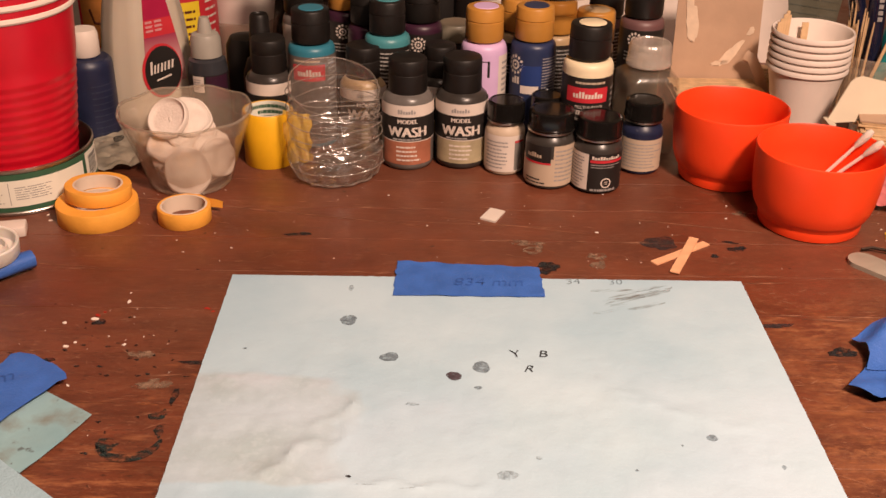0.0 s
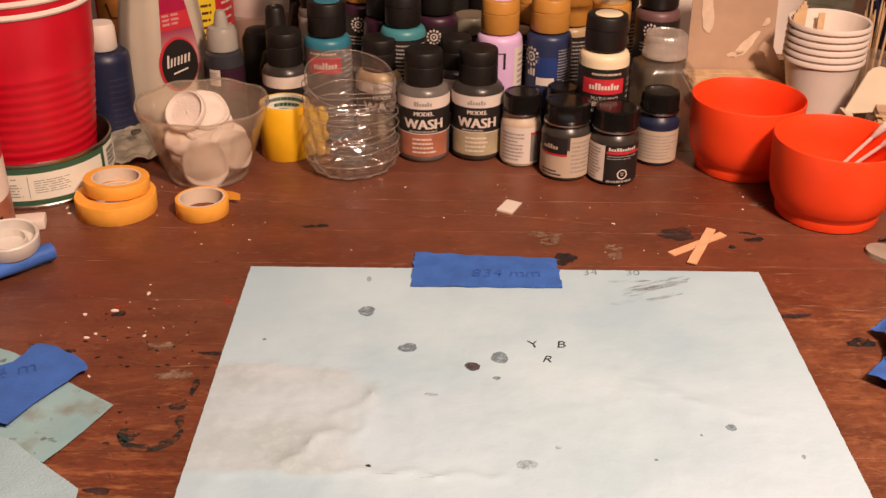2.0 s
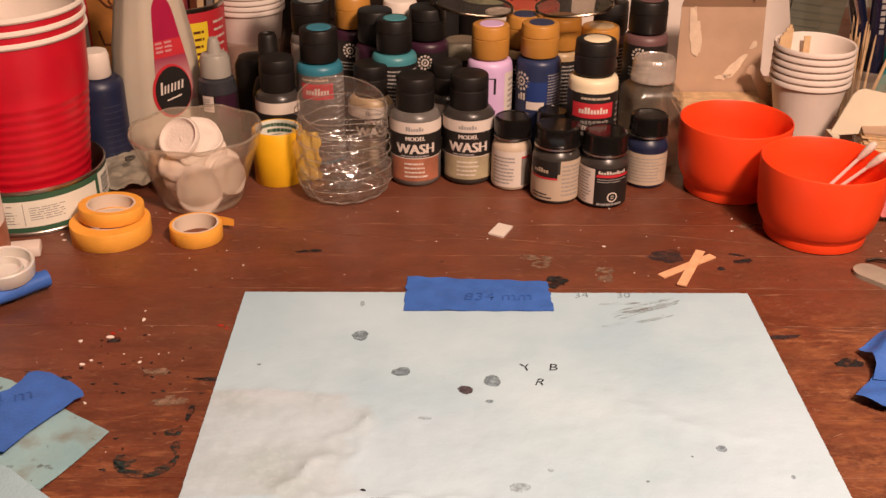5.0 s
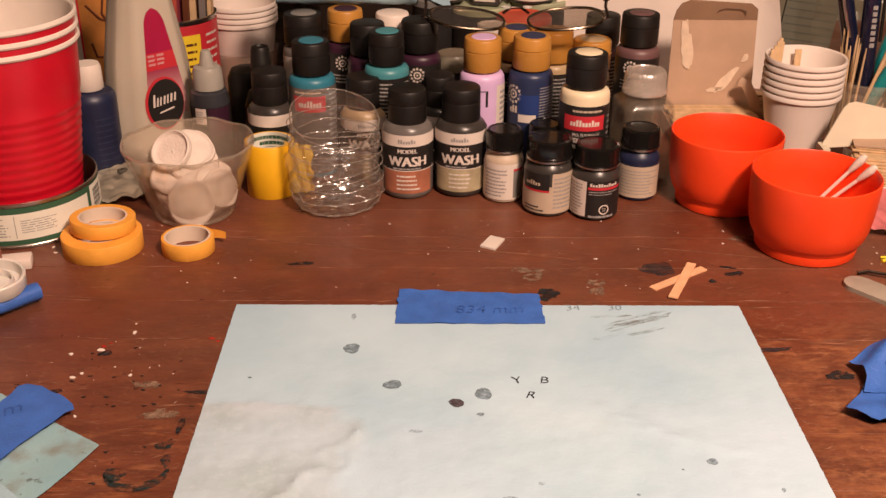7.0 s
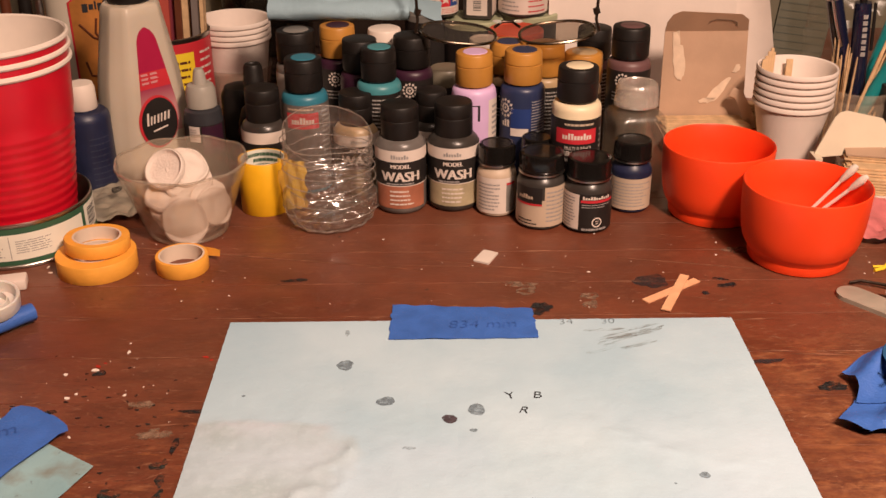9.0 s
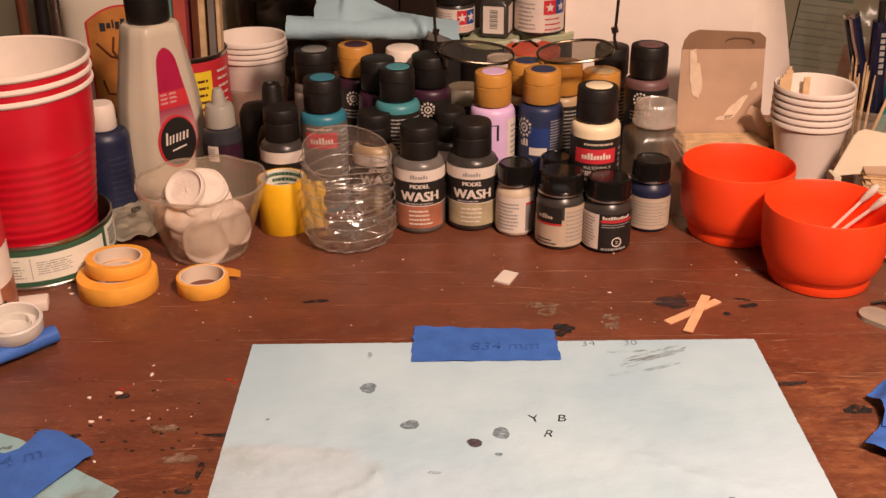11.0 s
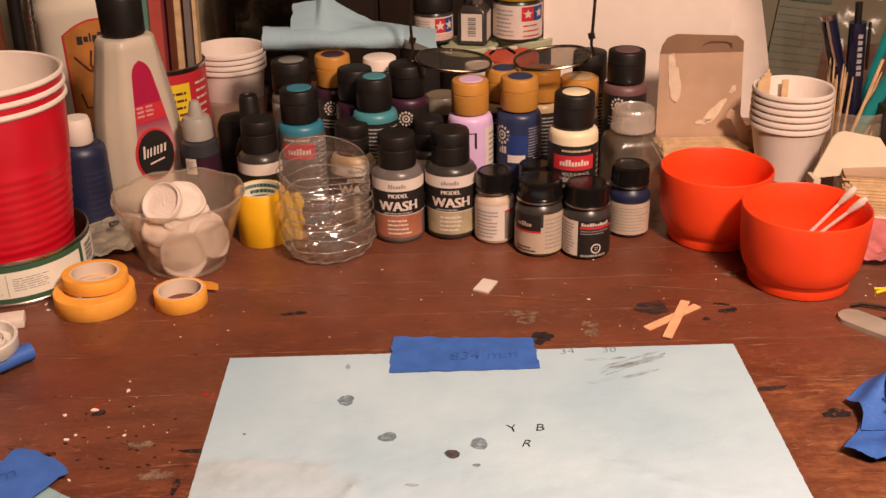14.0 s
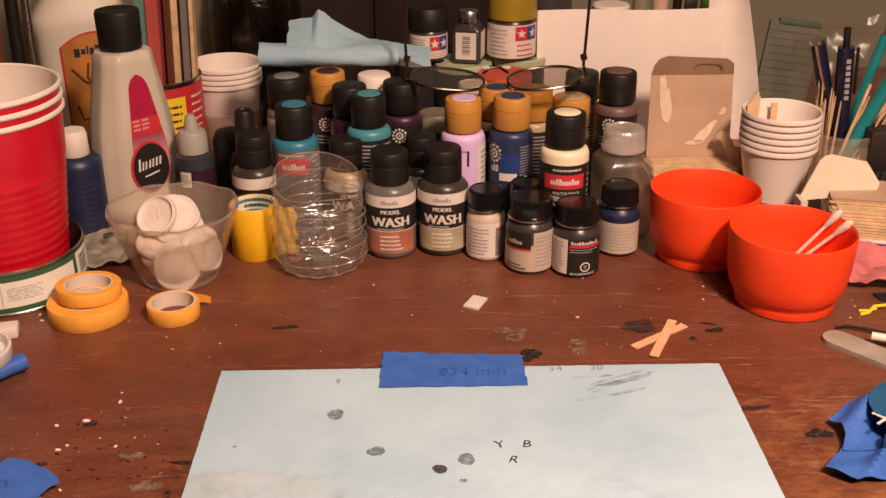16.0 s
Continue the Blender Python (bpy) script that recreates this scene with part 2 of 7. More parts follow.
def fading(name, low, high, z0, z1, rough=0.4):
    """Print that fades from one colour to another up the label."""
    m = mat(name, low, rough, vary=0.0)
    nt = m.node_tree
    tc = nt.nodes.new("ShaderNodeTexCoord")
    sp = nt.nodes.new("ShaderNodeSeparateXYZ")
    r = nt.nodes.new("ShaderNodeMapRange")
    r.inputs[1].default_value, r.inputs[2].default_value = z0, z1
    mx = nt.nodes.new("ShaderNodeMix")
    mx.data_type = "RGBA"
    mx.inputs[6].default_value, mx.inputs[7].default_value = (*low, 1), (*high, 1)
    nt.links.new(tc.outputs["Object"], sp.inputs[0])
    nt.links.new(sp.outputs["Z"], r.inputs[0])
    nt.links.new(r.outputs[0], mx.inputs[0])
    nt.links.new(mx.outputs[2], nt.nodes["Principled BSDF"].inputs["Base Color"])
    return m


M = dict(
    fadelabel=fading("fading_pink_label", (0.56, 0.30, 0.29), (0.30, 0.030, 0.075), 0.046, 0.0665),
    table=table_paint(), towel=towel_paper("blue_shop_towel", True), rag=towel_paper("stained_blue_rag", False),
    clean=mat("clean_blue_towel", (0.29, 0.42, 0.49), 0.95, vary=0.1, scale=30, bump=0.5, bump_scale=900),
    bluetape=mat("blue_painters_tape", (0.040, 0.125, 0.44), 0.6, vary=0.12, scale=90, bump=0.35, bump_scale=700),
    black=mat("black_plastic", (0.0100, 0.0078, 0.0068), 0.48, vary=0.15, scale=80, bump=0.12, bump_scale=300),
    lid=mat("glossy_black_lid", (0.007, 0.006, 0.0055), 0.16, vary=0.1),
    gold=mat("ochre_plastic", (0.47, 0.215, 0.040), 0.4, vary=0.08, scale=70),
    white=mat("white_plastic", (0.74, 0.64, 0.56), 0.42, vary=0.04),
    cream=mat("cream_paint", (0.74, 0.62, 0.42), 0.4, vary=0.04),
    lavender=mat("lavender_paint", (0.62, 0.42, 0.66), 0.38, vary=0.05),
    navy=mat("navy_paint", (0.022, 0.031, 0.082), 0.38, vary=0.1),
    blue=mat("blue_label", (0.020, 0.043, 0.17), 0.4, vary=0.08),
    teal=mat("teal_paint", (0.055, 0.225, 0.255), 0.38, vary=0.08),
    turq=mat("blue_teal_paint", (0.03, 0.17, 0.24), 0.38, vary=0.08),
    mauve=mat("dark_mauve_paint", (0.13, 0.065, 0.065), 0.4),
    plum=mat("plum_label", (0.038, 0.011, 0.026), 0.4),
    blacklabel=mat("black_label", (0.017, 0.0145, 0.0135), 0.45, vary=0.1),
    greylabel=mat("grey_label", (0.13, 0.11, 0.10), 0.45, vary=0.15),
    whitelabel=mat("white_label", (0.66, 0.575, 0.51), 0.5, vary=0.04),
    fineprint=mat("pale_fine_print", (0.34, 0.32, 0.30), 0.6, vary=0.2, scale=600),
    slate=film("slate_paint_stain", (0.045, 0.033, 0.035), 0.5, 130, 1.5, 0, 0.32, 0.66, 0.75),
    greyprint=mat("grey_print", (0.30, 0.28, 0.27), 0.6, vary=0.2, scale=600),
    redlabel=mat("red_label", (0.52, 0.028, 0.040), 0.45, vary=0.06),
    copper=mat("copper_label", (0.36, 0.13, 0.075), 0.4, vary=0.25, scale=90),
    bronze=mat("bronze_label", (0.38, 0.32, 0.20), 0.4, vary=0.25, scale=90),
    beige=mat("beige_label", (0.50, 0.39, 0.29), 0.5, vary=0.06),
    washgrey=mat("grey_wash_paint", (0.13, 0.115, 0.105), 0.3, vary=0.2, scale=50),
    washdark=mat("dark_wash_paint", (0.040, 0.034, 0.030), 0.3, vary=0.2, scale=50),
    washred=mat("red_brown_wash", (0.14, 0.045, 0.03), 0.3, vary=0.2, scale=50),
    tan=mat("tan_paint", (0.42, 0.30, 0.17), 0.35, vary=0.1),
    orange=mat("orange_plastic", (0.86, 0.060, 0.010), 0.46, vary=0.04, scale=35, bump=0.06, bump_scale=500, sss=0.15),
    redcup=mat("red_cup_plastic", (0.52, 0.006, 0.020), 0.3, vary=0.08, scale=40, bump=0.1, bump_scale=150),
    paper=mat("white_paper", (0.76, 0.66, 0.59), 0.8, vary=0.03, bump=0.1),
    masking=mat("yellow_masking_tape", (0.78, 0.36, 0.050), 0.6, vary=0.07, scale=120, bump=0.2, bump_scale=900),
    yellow=mat("yellow_tape", (0.80, 0.43, 0.012), 0.42, vary=0.06, scale=90),
    core=mat("cardboard_core", (0.66, 0.54, 0.43), 0.85, vary=0.06),
    card=mat("brown_cardboard", (0.49, 0.325, 0.22), 0.55, vary=0.12, scale=25, bump=0.15, bump_scale=250),
    cardshine=mat("torn_cardboard", (0.70, 0.54, 0.40), 0.6, vary=0.15, scale=90),
    wood=mat("pale_wood", (0.60, 0.40, 0.22), 0.7, vary=0.2, scale=120, bump=0.15),
    woodpeach=mat("peach_wood_strip", (0.72, 0.38, 0.21), 0.7, vary=0.12, scale=120),
    glass=clear("clear_glass", (0.975, 0.96, 0.935), 0.055, 0.10, 0.11, (0.92, 0.74, 0.57), edge=0.55, ripple=0.7, ripple_scale=60.0),
    darkglass=clear("dark_jar_glass", (0.66, 0.63, 0.56), 0.10, 0.16, 0.0, ripple=1.0, ripple_scale=150.0),
    pet=clear("clear_plastic", (0.996, 0.992, 0.986), 0.105, 0.15, 0.028, (0.92, 0.74, 0.62), edge=0.12, ripple=1.0, ripple_scale=110.0),
    petglint=clear("pale_rib_glint", (0.99, 0.985, 0.975), 0.34, 0.22, 0.14, (0.95, 0.80, 0.68), edge=0.15, ripple=1.0, ripple_scale=260.0),
    pet2=clear("hazy_clear_plastic", (0.96, 0.945, 0.915), 0.045, 0.24, 0.05, (0.80, 0.66, 0.52), edge=0.20),
    frost=mat("frosted_plastic", (0.86, 0.82, 0.76), 0.38, vary=0.04, trans=0.35, sss=0.2),
    cutex=mat("milky_bottle_plastic", (0.60, 0.52, 0.415), 0.36, vary=0.06, scale=25, trans=0.15, sss=0.2),
    crimson=mat("crimson_label", (0.36, 0.012, 0.055), 0.35, vary=0.06),
    pinklabel=mat("pink_label", (0.58, 0.25, 0.26), 0.4, vary=0.05),
    pad=mat("white_cotton", (0.68, 0.59, 0.52), 0.95, vary=0.05, bump=0.5, bump_scale=600),
    steel=mat("steel", (0.55, 0.53, 0.5), 0.28, metal=1.0, vary=0.1),
    tin=mat("tinplate", (0.45, 0.42, 0.38), 0.32, metal=1.0, vary=0.15),
    green=mat("green_tin_paint", (0.035, 0.10, 0.055), 0.45, vary=0.1),
    canlabel=mat("can_label", (0.74, 0.72, 0.62), 0.55, vary=0.04),
    ink=mat("black_ink", (0.02, 0.02, 0.024), 0.8, vary=0.2, scale=500),
    blot=film("slate_ink_blot", (0.135, 0.18, 0.215), 0.9, 420, 1.0, 0, 0.22, 0.66, 0.85),
    blotred=film("plum_ink_blot", (0.065, 0.05, 0.062), 0.9, 620, 1.0, 0, 0.22, 0.46, 0.95),
    smear=film("brown_grey_smear", (0.20, 0.20, 0.18), 0.9, 420, 7.0, 24, 0.47, 0.70, 0.55),
    faint=film("faint_smear_and_fold", (0.22, 0.27, 0.30), 0.9, 500, 1.0, 0, 0.36, 0.62, 0.5),
    tapeink=mat("pen_on_tape", (0.028, 0.092, 0.35), 0.7, vary=0.2),
    darkpaint=film("dried_dark_paint", (0.020, 0.021, 0.023), 0.5, 240, 1.3, 0, 0.36, 0.60, 0.92),
    tealpaint=film("dried_teal_paint", (0.018, 0.034, 0.034), 0.5, 240, 1.3, 0, 0.42, 0.66, 0.85),
    scratch=mat("scratched_paint", (0.20, 0.085, 0.048), 0.6, vary=0.5, scale=120),
    greypaint=film("dried_grey_paint", (0.25, 0.155, 0.105), 0.6, 260, 1.4, 0, 0.42, 0.58, 0.7),
    scratchpale=mat("bare_scratch", (0.30, 0.15, 0.09), 0.7, vary=0.4, scale=150),
    dropcap=mat("cloudy_dropper_cap", (0.40, 0.37, 0.32), 0.4, vary=0.08, trans=0.15),
    dimnavy=mat("dim_navy_paint", (0.015, 0.019, 0.050), 0.38, vary=0.2),
    redspot=mat("red_paint_spot", (0.36, 0.02, 0.012), 0.5, vary=0.2),
    dimprint=mat("dim_blue_print", (0.035, 0.040, 0.075), 0.5, vary=0.2),
    fleck=mat("white_paint_chip", (0.76, 0.66, 0.58), 0.7, vary=0.08),
    oranglabel=mat("orange_picture_label", (0.44, 0.17, 0.035), 0.5, vary=0.35, scale=45),
    brown=mat("dark_brown_ink", (0.11, 0.03, 0.012), 0.5, vary=0.2),
    yellowlabel=mat("yellow_label", (0.80, 0.58, 0.03), 0.5, vary=0.05),
    grey=mat("grey_plastic", (0.19, 0.18, 0.165), 0.4, vary=0.08),
    olive=mat("olive_cap", (0.30, 0.20, 0.015), 0.4, vary=0.08),
    palegreen=mat("pale_green_lid", (0.40, 0.42, 0.27), 0.45),
    redlid=mat("red_lid", (0.45, 0.07, 0.035), 0.45),
    wall=mat("dim_wall_paint", (0.185, 0.165, 0.115), 0.85, vary=0.12, scale=4, bump=0.2, bump_scale=60),
    darkwood=mat("dark_cabinet_wood", (0.020, 0.012, 0.008), 0.5, vary=0.3, scale=12),
    floor=mat("floor_boards", (0.16, 0.10, 0.06), 0.6, vary=0.2, scale=8),
    ceil=mat("ceiling_paint", (0.72, 0.68, 0.62), 0.9, vary=0.03, scale=5),
    lined=mat("grey_green_pad", (0.125, 0.12, 0.088), 0.8, vary=0.1, scale=30),
    padline=mat("pad_lines", (0.095, 0.10, 0.08), 0.8, vary=0.1),
    padtop=mat("dark_green_binding", (0.05, 0.08, 0.055), 0.6),
    penblue=mat("dark_blue_pen", (0.008, 0.010, 0.030), 0.25, coat=0.4),
    handle=mat("teal_brush_handle", (0.01, 0.20, 0.21), 0.3, coat=0.4),
    lens=clear("spectacle_lens", (0.88, 0.84, 0.78), 0.06, 0.02),
    wire=mat("dark_wire", (0.045, 0.03, 0.022), 0.35, metal=0.7),
    rimwire=mat("bronze_rim_wire", (0.30, 0.24, 0.18), 0.25, metal=1.0),
    pink=mat("pink_foil", (0.55, 0.16, 0.16), 0.35, vary=0.25, scale=60),
    cloudy=mat("cloudy_polythene", (0.50, 0.45, 0.36), 0.3, vary=0.2, scale=60, trans=0.25),
    steelgrey=mat("dull_grey_metal", (0.36, 0.32, 0.26), 0.5, metal=0.25, vary=0.15),
    cream2=mat("off_white_card", (0.66, 0.57, 0.43), 0.75, vary=0.04),
    darkcard=mat("slot_shade_card", (0.22, 0.15, 0.10), 0.8, vary=0.1),
    jug=mat("off_white_jug_plastic", (0.66, 0.59, 0.48), 0.42, vary=0.05, scale=15),
    bottlegrey=mat("smoky_bottle", (0.035, 0.036, 0.042), 0.3, vary=0.15),
    cloudlid=mat("cloudy_lid", (0.24, 0.215, 0.165), 0.35, vary=0.08),
    tealpaper=mat("teal_paper", (0.10, 0.22, 0.18), 0.8), redpaper=mat("red_paper", (0.42, 0.07, 0.05), 0.8), maroonpaper=mat("maroon_paper", (0.16, 0.02, 0.035), 0.8),
    greyboard=mat("grey_board", (0.17, 0.14, 0.13), 0.8), bluesq=mat("blue_print", (0.02, 0.06, 0.22), 0.5),
    olivegrey=mat("drab_board", (0.20, 0.165, 0.11), 0.8, vary=0.15), markergreen=mat("green_plastic", (0.10, 0.28, 0.03), 0.4),
    petrol=mat("petrol_blue_cloth", (0.012, 0.080, 0.19), 0.7, vary=0.15),
    purple=mat("violet_print", (0.09, 0.05, 0.28), 0.5),
    emerald=mat("emerald_plastic", (0.012, 0.15, 0.045), 0.25, vary=0.2, scale=90, trans=0.2, coat=0.4),
    tumbler=clear("hazy_tumbler_plastic", (0.93, 0.90, 0.86), 0.05, 0.25, 0.16, (0.62, 0.52, 0.44), edge=0.25),
    bag=clear("thin_polythene", (0.92, 0.90, 0.86), 0.035, 0.30, 0.045, (0.55, 0.48, 0.38)),
    clearcap=clear("clear_ribbed_cap", (0.94, 0.92, 0.90), 0.16, 0.22, 0.34, (0.82, 0.70, 0.60)),
    sticky=clear("amber_tape_end", (0.98, 0.86, 0.52), 0.07, 0.18, 0.55, (0.90, 0.58, 0.10)),
    rimglass=clear("bright_edge_glass", (0.97, 0.95, 0.92), 0.16, 0.14, 0.12, (0.85, 0.75, 0.62), edge=0.45),
)


for key in ("black", "blacklabel"):
    M[key].node_tree.nodes["Principled BSDF"].inputs["Specular IOR Level"].default_value = 0.42


# ---- mesh helpers ----
def part(name, bm, material, parent=None, label="", smooth=True):
    me = bpy.data.meshes.new(name)
    bmesh.ops.recalc_face_normals(bm, faces=bm.faces)
    bm.to_mesh(me)
    bm.free()
    me.materials.append(M[material])
    if smooth:
        me.shade_smooth()
        me.set_sharp_from_angle(angle=radians(38))
    ob = new(name, me)
    if parent:
        ob.parent = parent
    if label:
        ob["label"] = label
    return ob


def thing(name, label, category, x, y, z=0.0, rz=0.0, rx=0.0, ry=0.0, group="", kind=""):
    e = new(name)
    e.empty_display_size = 0.01
    e.matrix_world = pose(x, y, z, rx, ry, rz)
    return tagged(e, label, category, group, kind)


def lathe(bm, prof, segs=36, c=(0, 0, 0), lobes=0, depth=0.0):
    """Turn a profile of (radius, height) round the upright axis; lobes flute it."""
    rings = []
    for r, z in prof:
        if r <= 1e-6:
            rings.append([bm.verts.new((c[0], c[1], c[2] + z))])
        else:
            ring = []
            for i in range(segs):
                a = 2 * math.pi * i / segs
                q = r + (depth * r * math.cos(lobes * a) if lobes else 0)
                ring.append(bm.verts.new((c[0] + q * math.cos(a), c[1] + q * math.sin(a), c[2] + z)))
            rings.append(ring)
    for p, q in zip(rings, rings[1:]):
        for i in range(segs):
            j = (i + 1) % segs
            if len(p) == 1 and len(q) == 1:
                break
            if len(p) == 1:
                bm.faces.new((p[0], q[i], q[j]))
            elif len(q) == 1:
                bm.faces.new((p[i], p[j], q[0]))
            else:
                bm.faces.new((p[i], p[j], q[j], q[i]))
    return bm


def turned(prof, segs=36, c=(0, 0, 0), lobes=0, depth=0.0):
    return lathe(bmesh.new(), prof, segs, c, lobes, depth)


def wrap(bm, r, a0, a1, z0, z1, n=16, r1=None):
    """A curved patch on an upright cylinder; angles in degrees from the front, to the right."""
    r1 = r if r1 is None else r1
    lo, hi = [], []
    for i in range(n + 1):
        a = radians(a0 + (a1 - a0) * i / n)
        lo.append(bm.verts.new((r * math.sin(a), -r * math.cos(a), z0)))
        hi.append(bm.verts.new((r1 * math.sin(a), -r1 * math.cos(a), z1)))
    for i in range(n):
        bm.faces.new((lo[i], lo[i + 1], hi[i + 1], hi[i]))
    return bm


def patch(r, a0, a1, z0, z1, n=16, r1=None):
    return wrap(bmesh.new(), r, a0, a1, z0, z1, n, r1)


def lines(bm, r, a0, a1, z0, z1, rows, rnd, fill=0.55):
    """Rows of short bars on a cylinder, for print too small to read."""
    h = (z1 - z0) / rows
    for k in range(rows):
        z = z1 - (k + 1) * h + h * 0.2
        a = a0
        stop = a1 - rnd.uniform(0, 0.3) * (a1 - a0)
        while a < stop:
            w = rnd.uniform(4.0, 12.0)
            wrap(bm, r, a, min(a + w, stop), z, z + h * fill, 2)
            a += w + 1.3
    return bm


def box(bm, x0, x1, y0, y1, z0, z1, bevel=0.0):
    v = [bm.verts.new(p) for p in ((x0, y0, z0), (x1, y0, z0), (x1, y1, z0), (x0, y1, z0), (x0, y0, z1), (x1, y0, z1), (x1, y1, z1), (x0, y1, z1))]
    fs = [bm.faces.new([v[i] for i in q]) for q in ((3, 2, 1, 0), (4, 5, 6, 7), (0, 1, 5, 4), (1, 2, 6, 5), (2, 3, 7, 6), (3, 0, 4, 7))]
    if bevel:
        es = list({e for f in fs for e in f.edges})
        bmesh.ops.bevel(bm, geom=es, offset=bevel, segments=2, affect="EDGES", profile=0.5)
    return bm


def block(x0, x1, y0, y1, z0, z1, bevel=0.0):
    return box(bmesh.new(), x0, x1, y0, y1, z0, z1, bevel)


def slab(pts, z0, z1, lift=None, bm=None):
    """A flat piece of given outline; lift(x, y) lets it follow what it lies on."""
    bm = bm or bmesh.new()
    lift = lift or (lambda x, y: 0.0)
    lo = [bm.verts.new((x, y, lift(x, y) + z0)) for x, y in pts]
    hi = [bm.verts.new((x, y, lift(x, y) + z1)) for x, y in pts]
    n = len(pts)
    top = bm.faces.new(hi)
    bm.faces.new(lo[::-1])
    for i in range(n):
        j = (i + 1) % n
        bm.faces.new((lo[i], lo[j], hi[j], hi[i]))
    bmesh.ops.triangulate(bm, faces=[top])
    return bm


def blob(cx, cy, rx, ry, rnd, n=22, ragged=0.18, turn=0.0):
    """A ragged rounded outline."""
    ph = [rnd.uniform(0, 6.28) for _ in range(4)]
    out = []
    for i in range(n):
        a = 2 * math.pi * i / n
        k = 1 + ragged * (math.sin(2 * a + ph[0]) * 0.5 + math.sin(3 * a + ph[1]) * 0.4 + math.sin(7 * a + ph[2]) * 0.3 + rnd.uniform(-0.3, 0.3))
        x, y = rx * k * math.cos(a), ry * k * math.sin(a)
        out.append((cx + x * math.cos(turn) - y * math.sin(turn), cy + x * math.sin(turn) + y * math.cos(turn)))
    return out


def tube(points, r, segs=8, closed=False, taper=None):
    """A round rod along points."""
    bm = bmesh.new()
    pts = [Vector(p) for p in points]
    rings = []
    n = len(pts)
    for i, p in enumerate(pts):
        a = pts[(i - 1) % n] if (closed or i > 0) else p
        c = pts[(i + 1) % n] if (closed or i < n - 1) else p
        d = (c - a).normalized()
        u = d.orthogonal().normalized() if i == 0 else (prev - d * prev.dot(d)).normalized()
        prev = u
        w = d.cross(u)
        q = r if taper is None else r * (taper[0] + (taper[1] - taper[0]) * i / (n - 1))
        rings.append([bm.verts.new(p + q * (u * math.cos(2 * math.pi * k / segs) + w * math.sin(2 * math.pi * k / segs))) for k in range(segs)])
    pairs = list(zip(rings, rings[1:])) + ([(rings[-1], rings[0])] if closed else [])
    for p, q in pairs:
        for k in range(segs):
            j = (k + 1) % segs
            bm.faces.new((p[k], p[j], q[j], q[k]))
    if not closed:
        bm.faces.new(rings[0][::-1])
        bm.faces.new(rings[-1])
    return bm


def lettering(text, size, align="CENTER", thin=0.0):
    """Flat letters of the built-in font as a mesh in the x, y plane."""
    cu = bpy.data.curves.new("letters", "FONT")
    cu.body, cu.size, cu.align_x, cu.resolution_u = text, size, align, 3
    cu.offset = -thin * size
    ob = bpy.data.objects.new("letters", cu)
    scene.collection.objects.link(ob)
    dg = bpy.context.evaluated_depsgraph_get()
    me = ob.evaluated_get(dg).to_mesh()
    bm = bmesh.new()
    bm.from_mesh(me)
    ob.evaluated_get(dg).to_mesh_clear()
    bpy.data.objects.remove(ob)
    bpy.data.curves.remove(cu)
    return bm


def text_round(text, size, r, a, z, squeeze=1.0, bold=0.0):
    """Letters bent round an upright cylinder; a: degrees from the front."""
    bm = lettering(text, size)
    if bold:
        geom = bmesh.ops.duplicate(bm, geom=list(bm.verts) + list(bm.edges) + list(bm.faces))["geom"]
        for v in geom:
            if isinstance(v, bmesh.types.BMVert):
                v.co.x += bold
                v.co.z += 0.00002
    for v in bm.verts:
        t = v.co.x * squeeze / r + radians(a)
        rr = r + v.co.z
        v.co = Vector((rr * math.sin(t), -rr * math.cos(t), z + v.co.y))
    return bm


# ---- room ----
def setting(name, bm, material, label):
    return tagged(part(name, bm, material, smooth=False), label, name.split("_")[0], kind="structure")


setting("floor", block(-1.9, 1.9, -1.9, 1.5, -0.80, -0.74), "floor", "plain dim floor of the room")
setting("ceiling", block(-1.9, 1.9, -1.9, 1.5, 1.62, 1.68), "ceil", "plain pale ceiling of the room")
setting("wall_north", block(-1.9, 1.9, 1.115, 1.20, -0.74, 1.62), "wall", "dim drab painted wall behind the workbench")
setting("wall_south", block(-1.9, 1.9, -1.9, -1.8, -0.74, 1.62), "wall", "dim drab painted wall of the room")
setting("wall_east", block(1.8, 1.9, -1.8, 1.115, -0.74, 1.62), "wall", "dim drab painted wall of the room")
setting("wall_west", block(-1.9, -1.8, -1.8, 1.115, -0.74, 1.62), "wall", "dim drab painted wall of the room")

# ---- the workbench top ----
bench = thing("workbench", "old brown painted workbench top, scratched and paint-spotted", "workbench", 0, 0.55)
EDGES = [0.06, 0.112, 0.1515, 0.191, 0.2305, 0.27, 0.3095, 0.352, 0.392, 0.432, 0.4725, 0.5125, 0.5515, 0.592, 0.632, 0.672, 0.7115, 0.751, 0.79, 0.83, 0.87, 0.91, 0.95, 0.99, 1.03, 1.07, 1.11]
part("frame", block(-0.72, 0.72, -0.48, 0.55, -0.05, -0.0225), "table", bench, smooth=False)
for lx, ly in ((-0.66, -0.42), (0.62, -0.42), (-0.66, 0.46), (0.62, 0.46)):
    part("leg", block(lx, lx + 0.05, ly, ly + 0.05, -0.74, -0.05, 0.003), "table", bench)
for y0, y1 in zip(EDGES, EDGES[1:]):
    part("board", block(-0.75, 0.75, y0 - 0.55 + 0.00012, y1 - 0.55 - 0.00012, -0.022, 0.0, 0.0003), "table", bench, smooth=False)
rnd = random.Random(5)


layer = [0]


def stain(pts, material, h=0.00010):
    layer[0] = (layer[0] + 1) % 12
    part("paint_stain", slab([(x, y - 0.55) for x, y in pts], 0.00003, h + 0.00003 * layer[0]), material, bench, smooth=False)


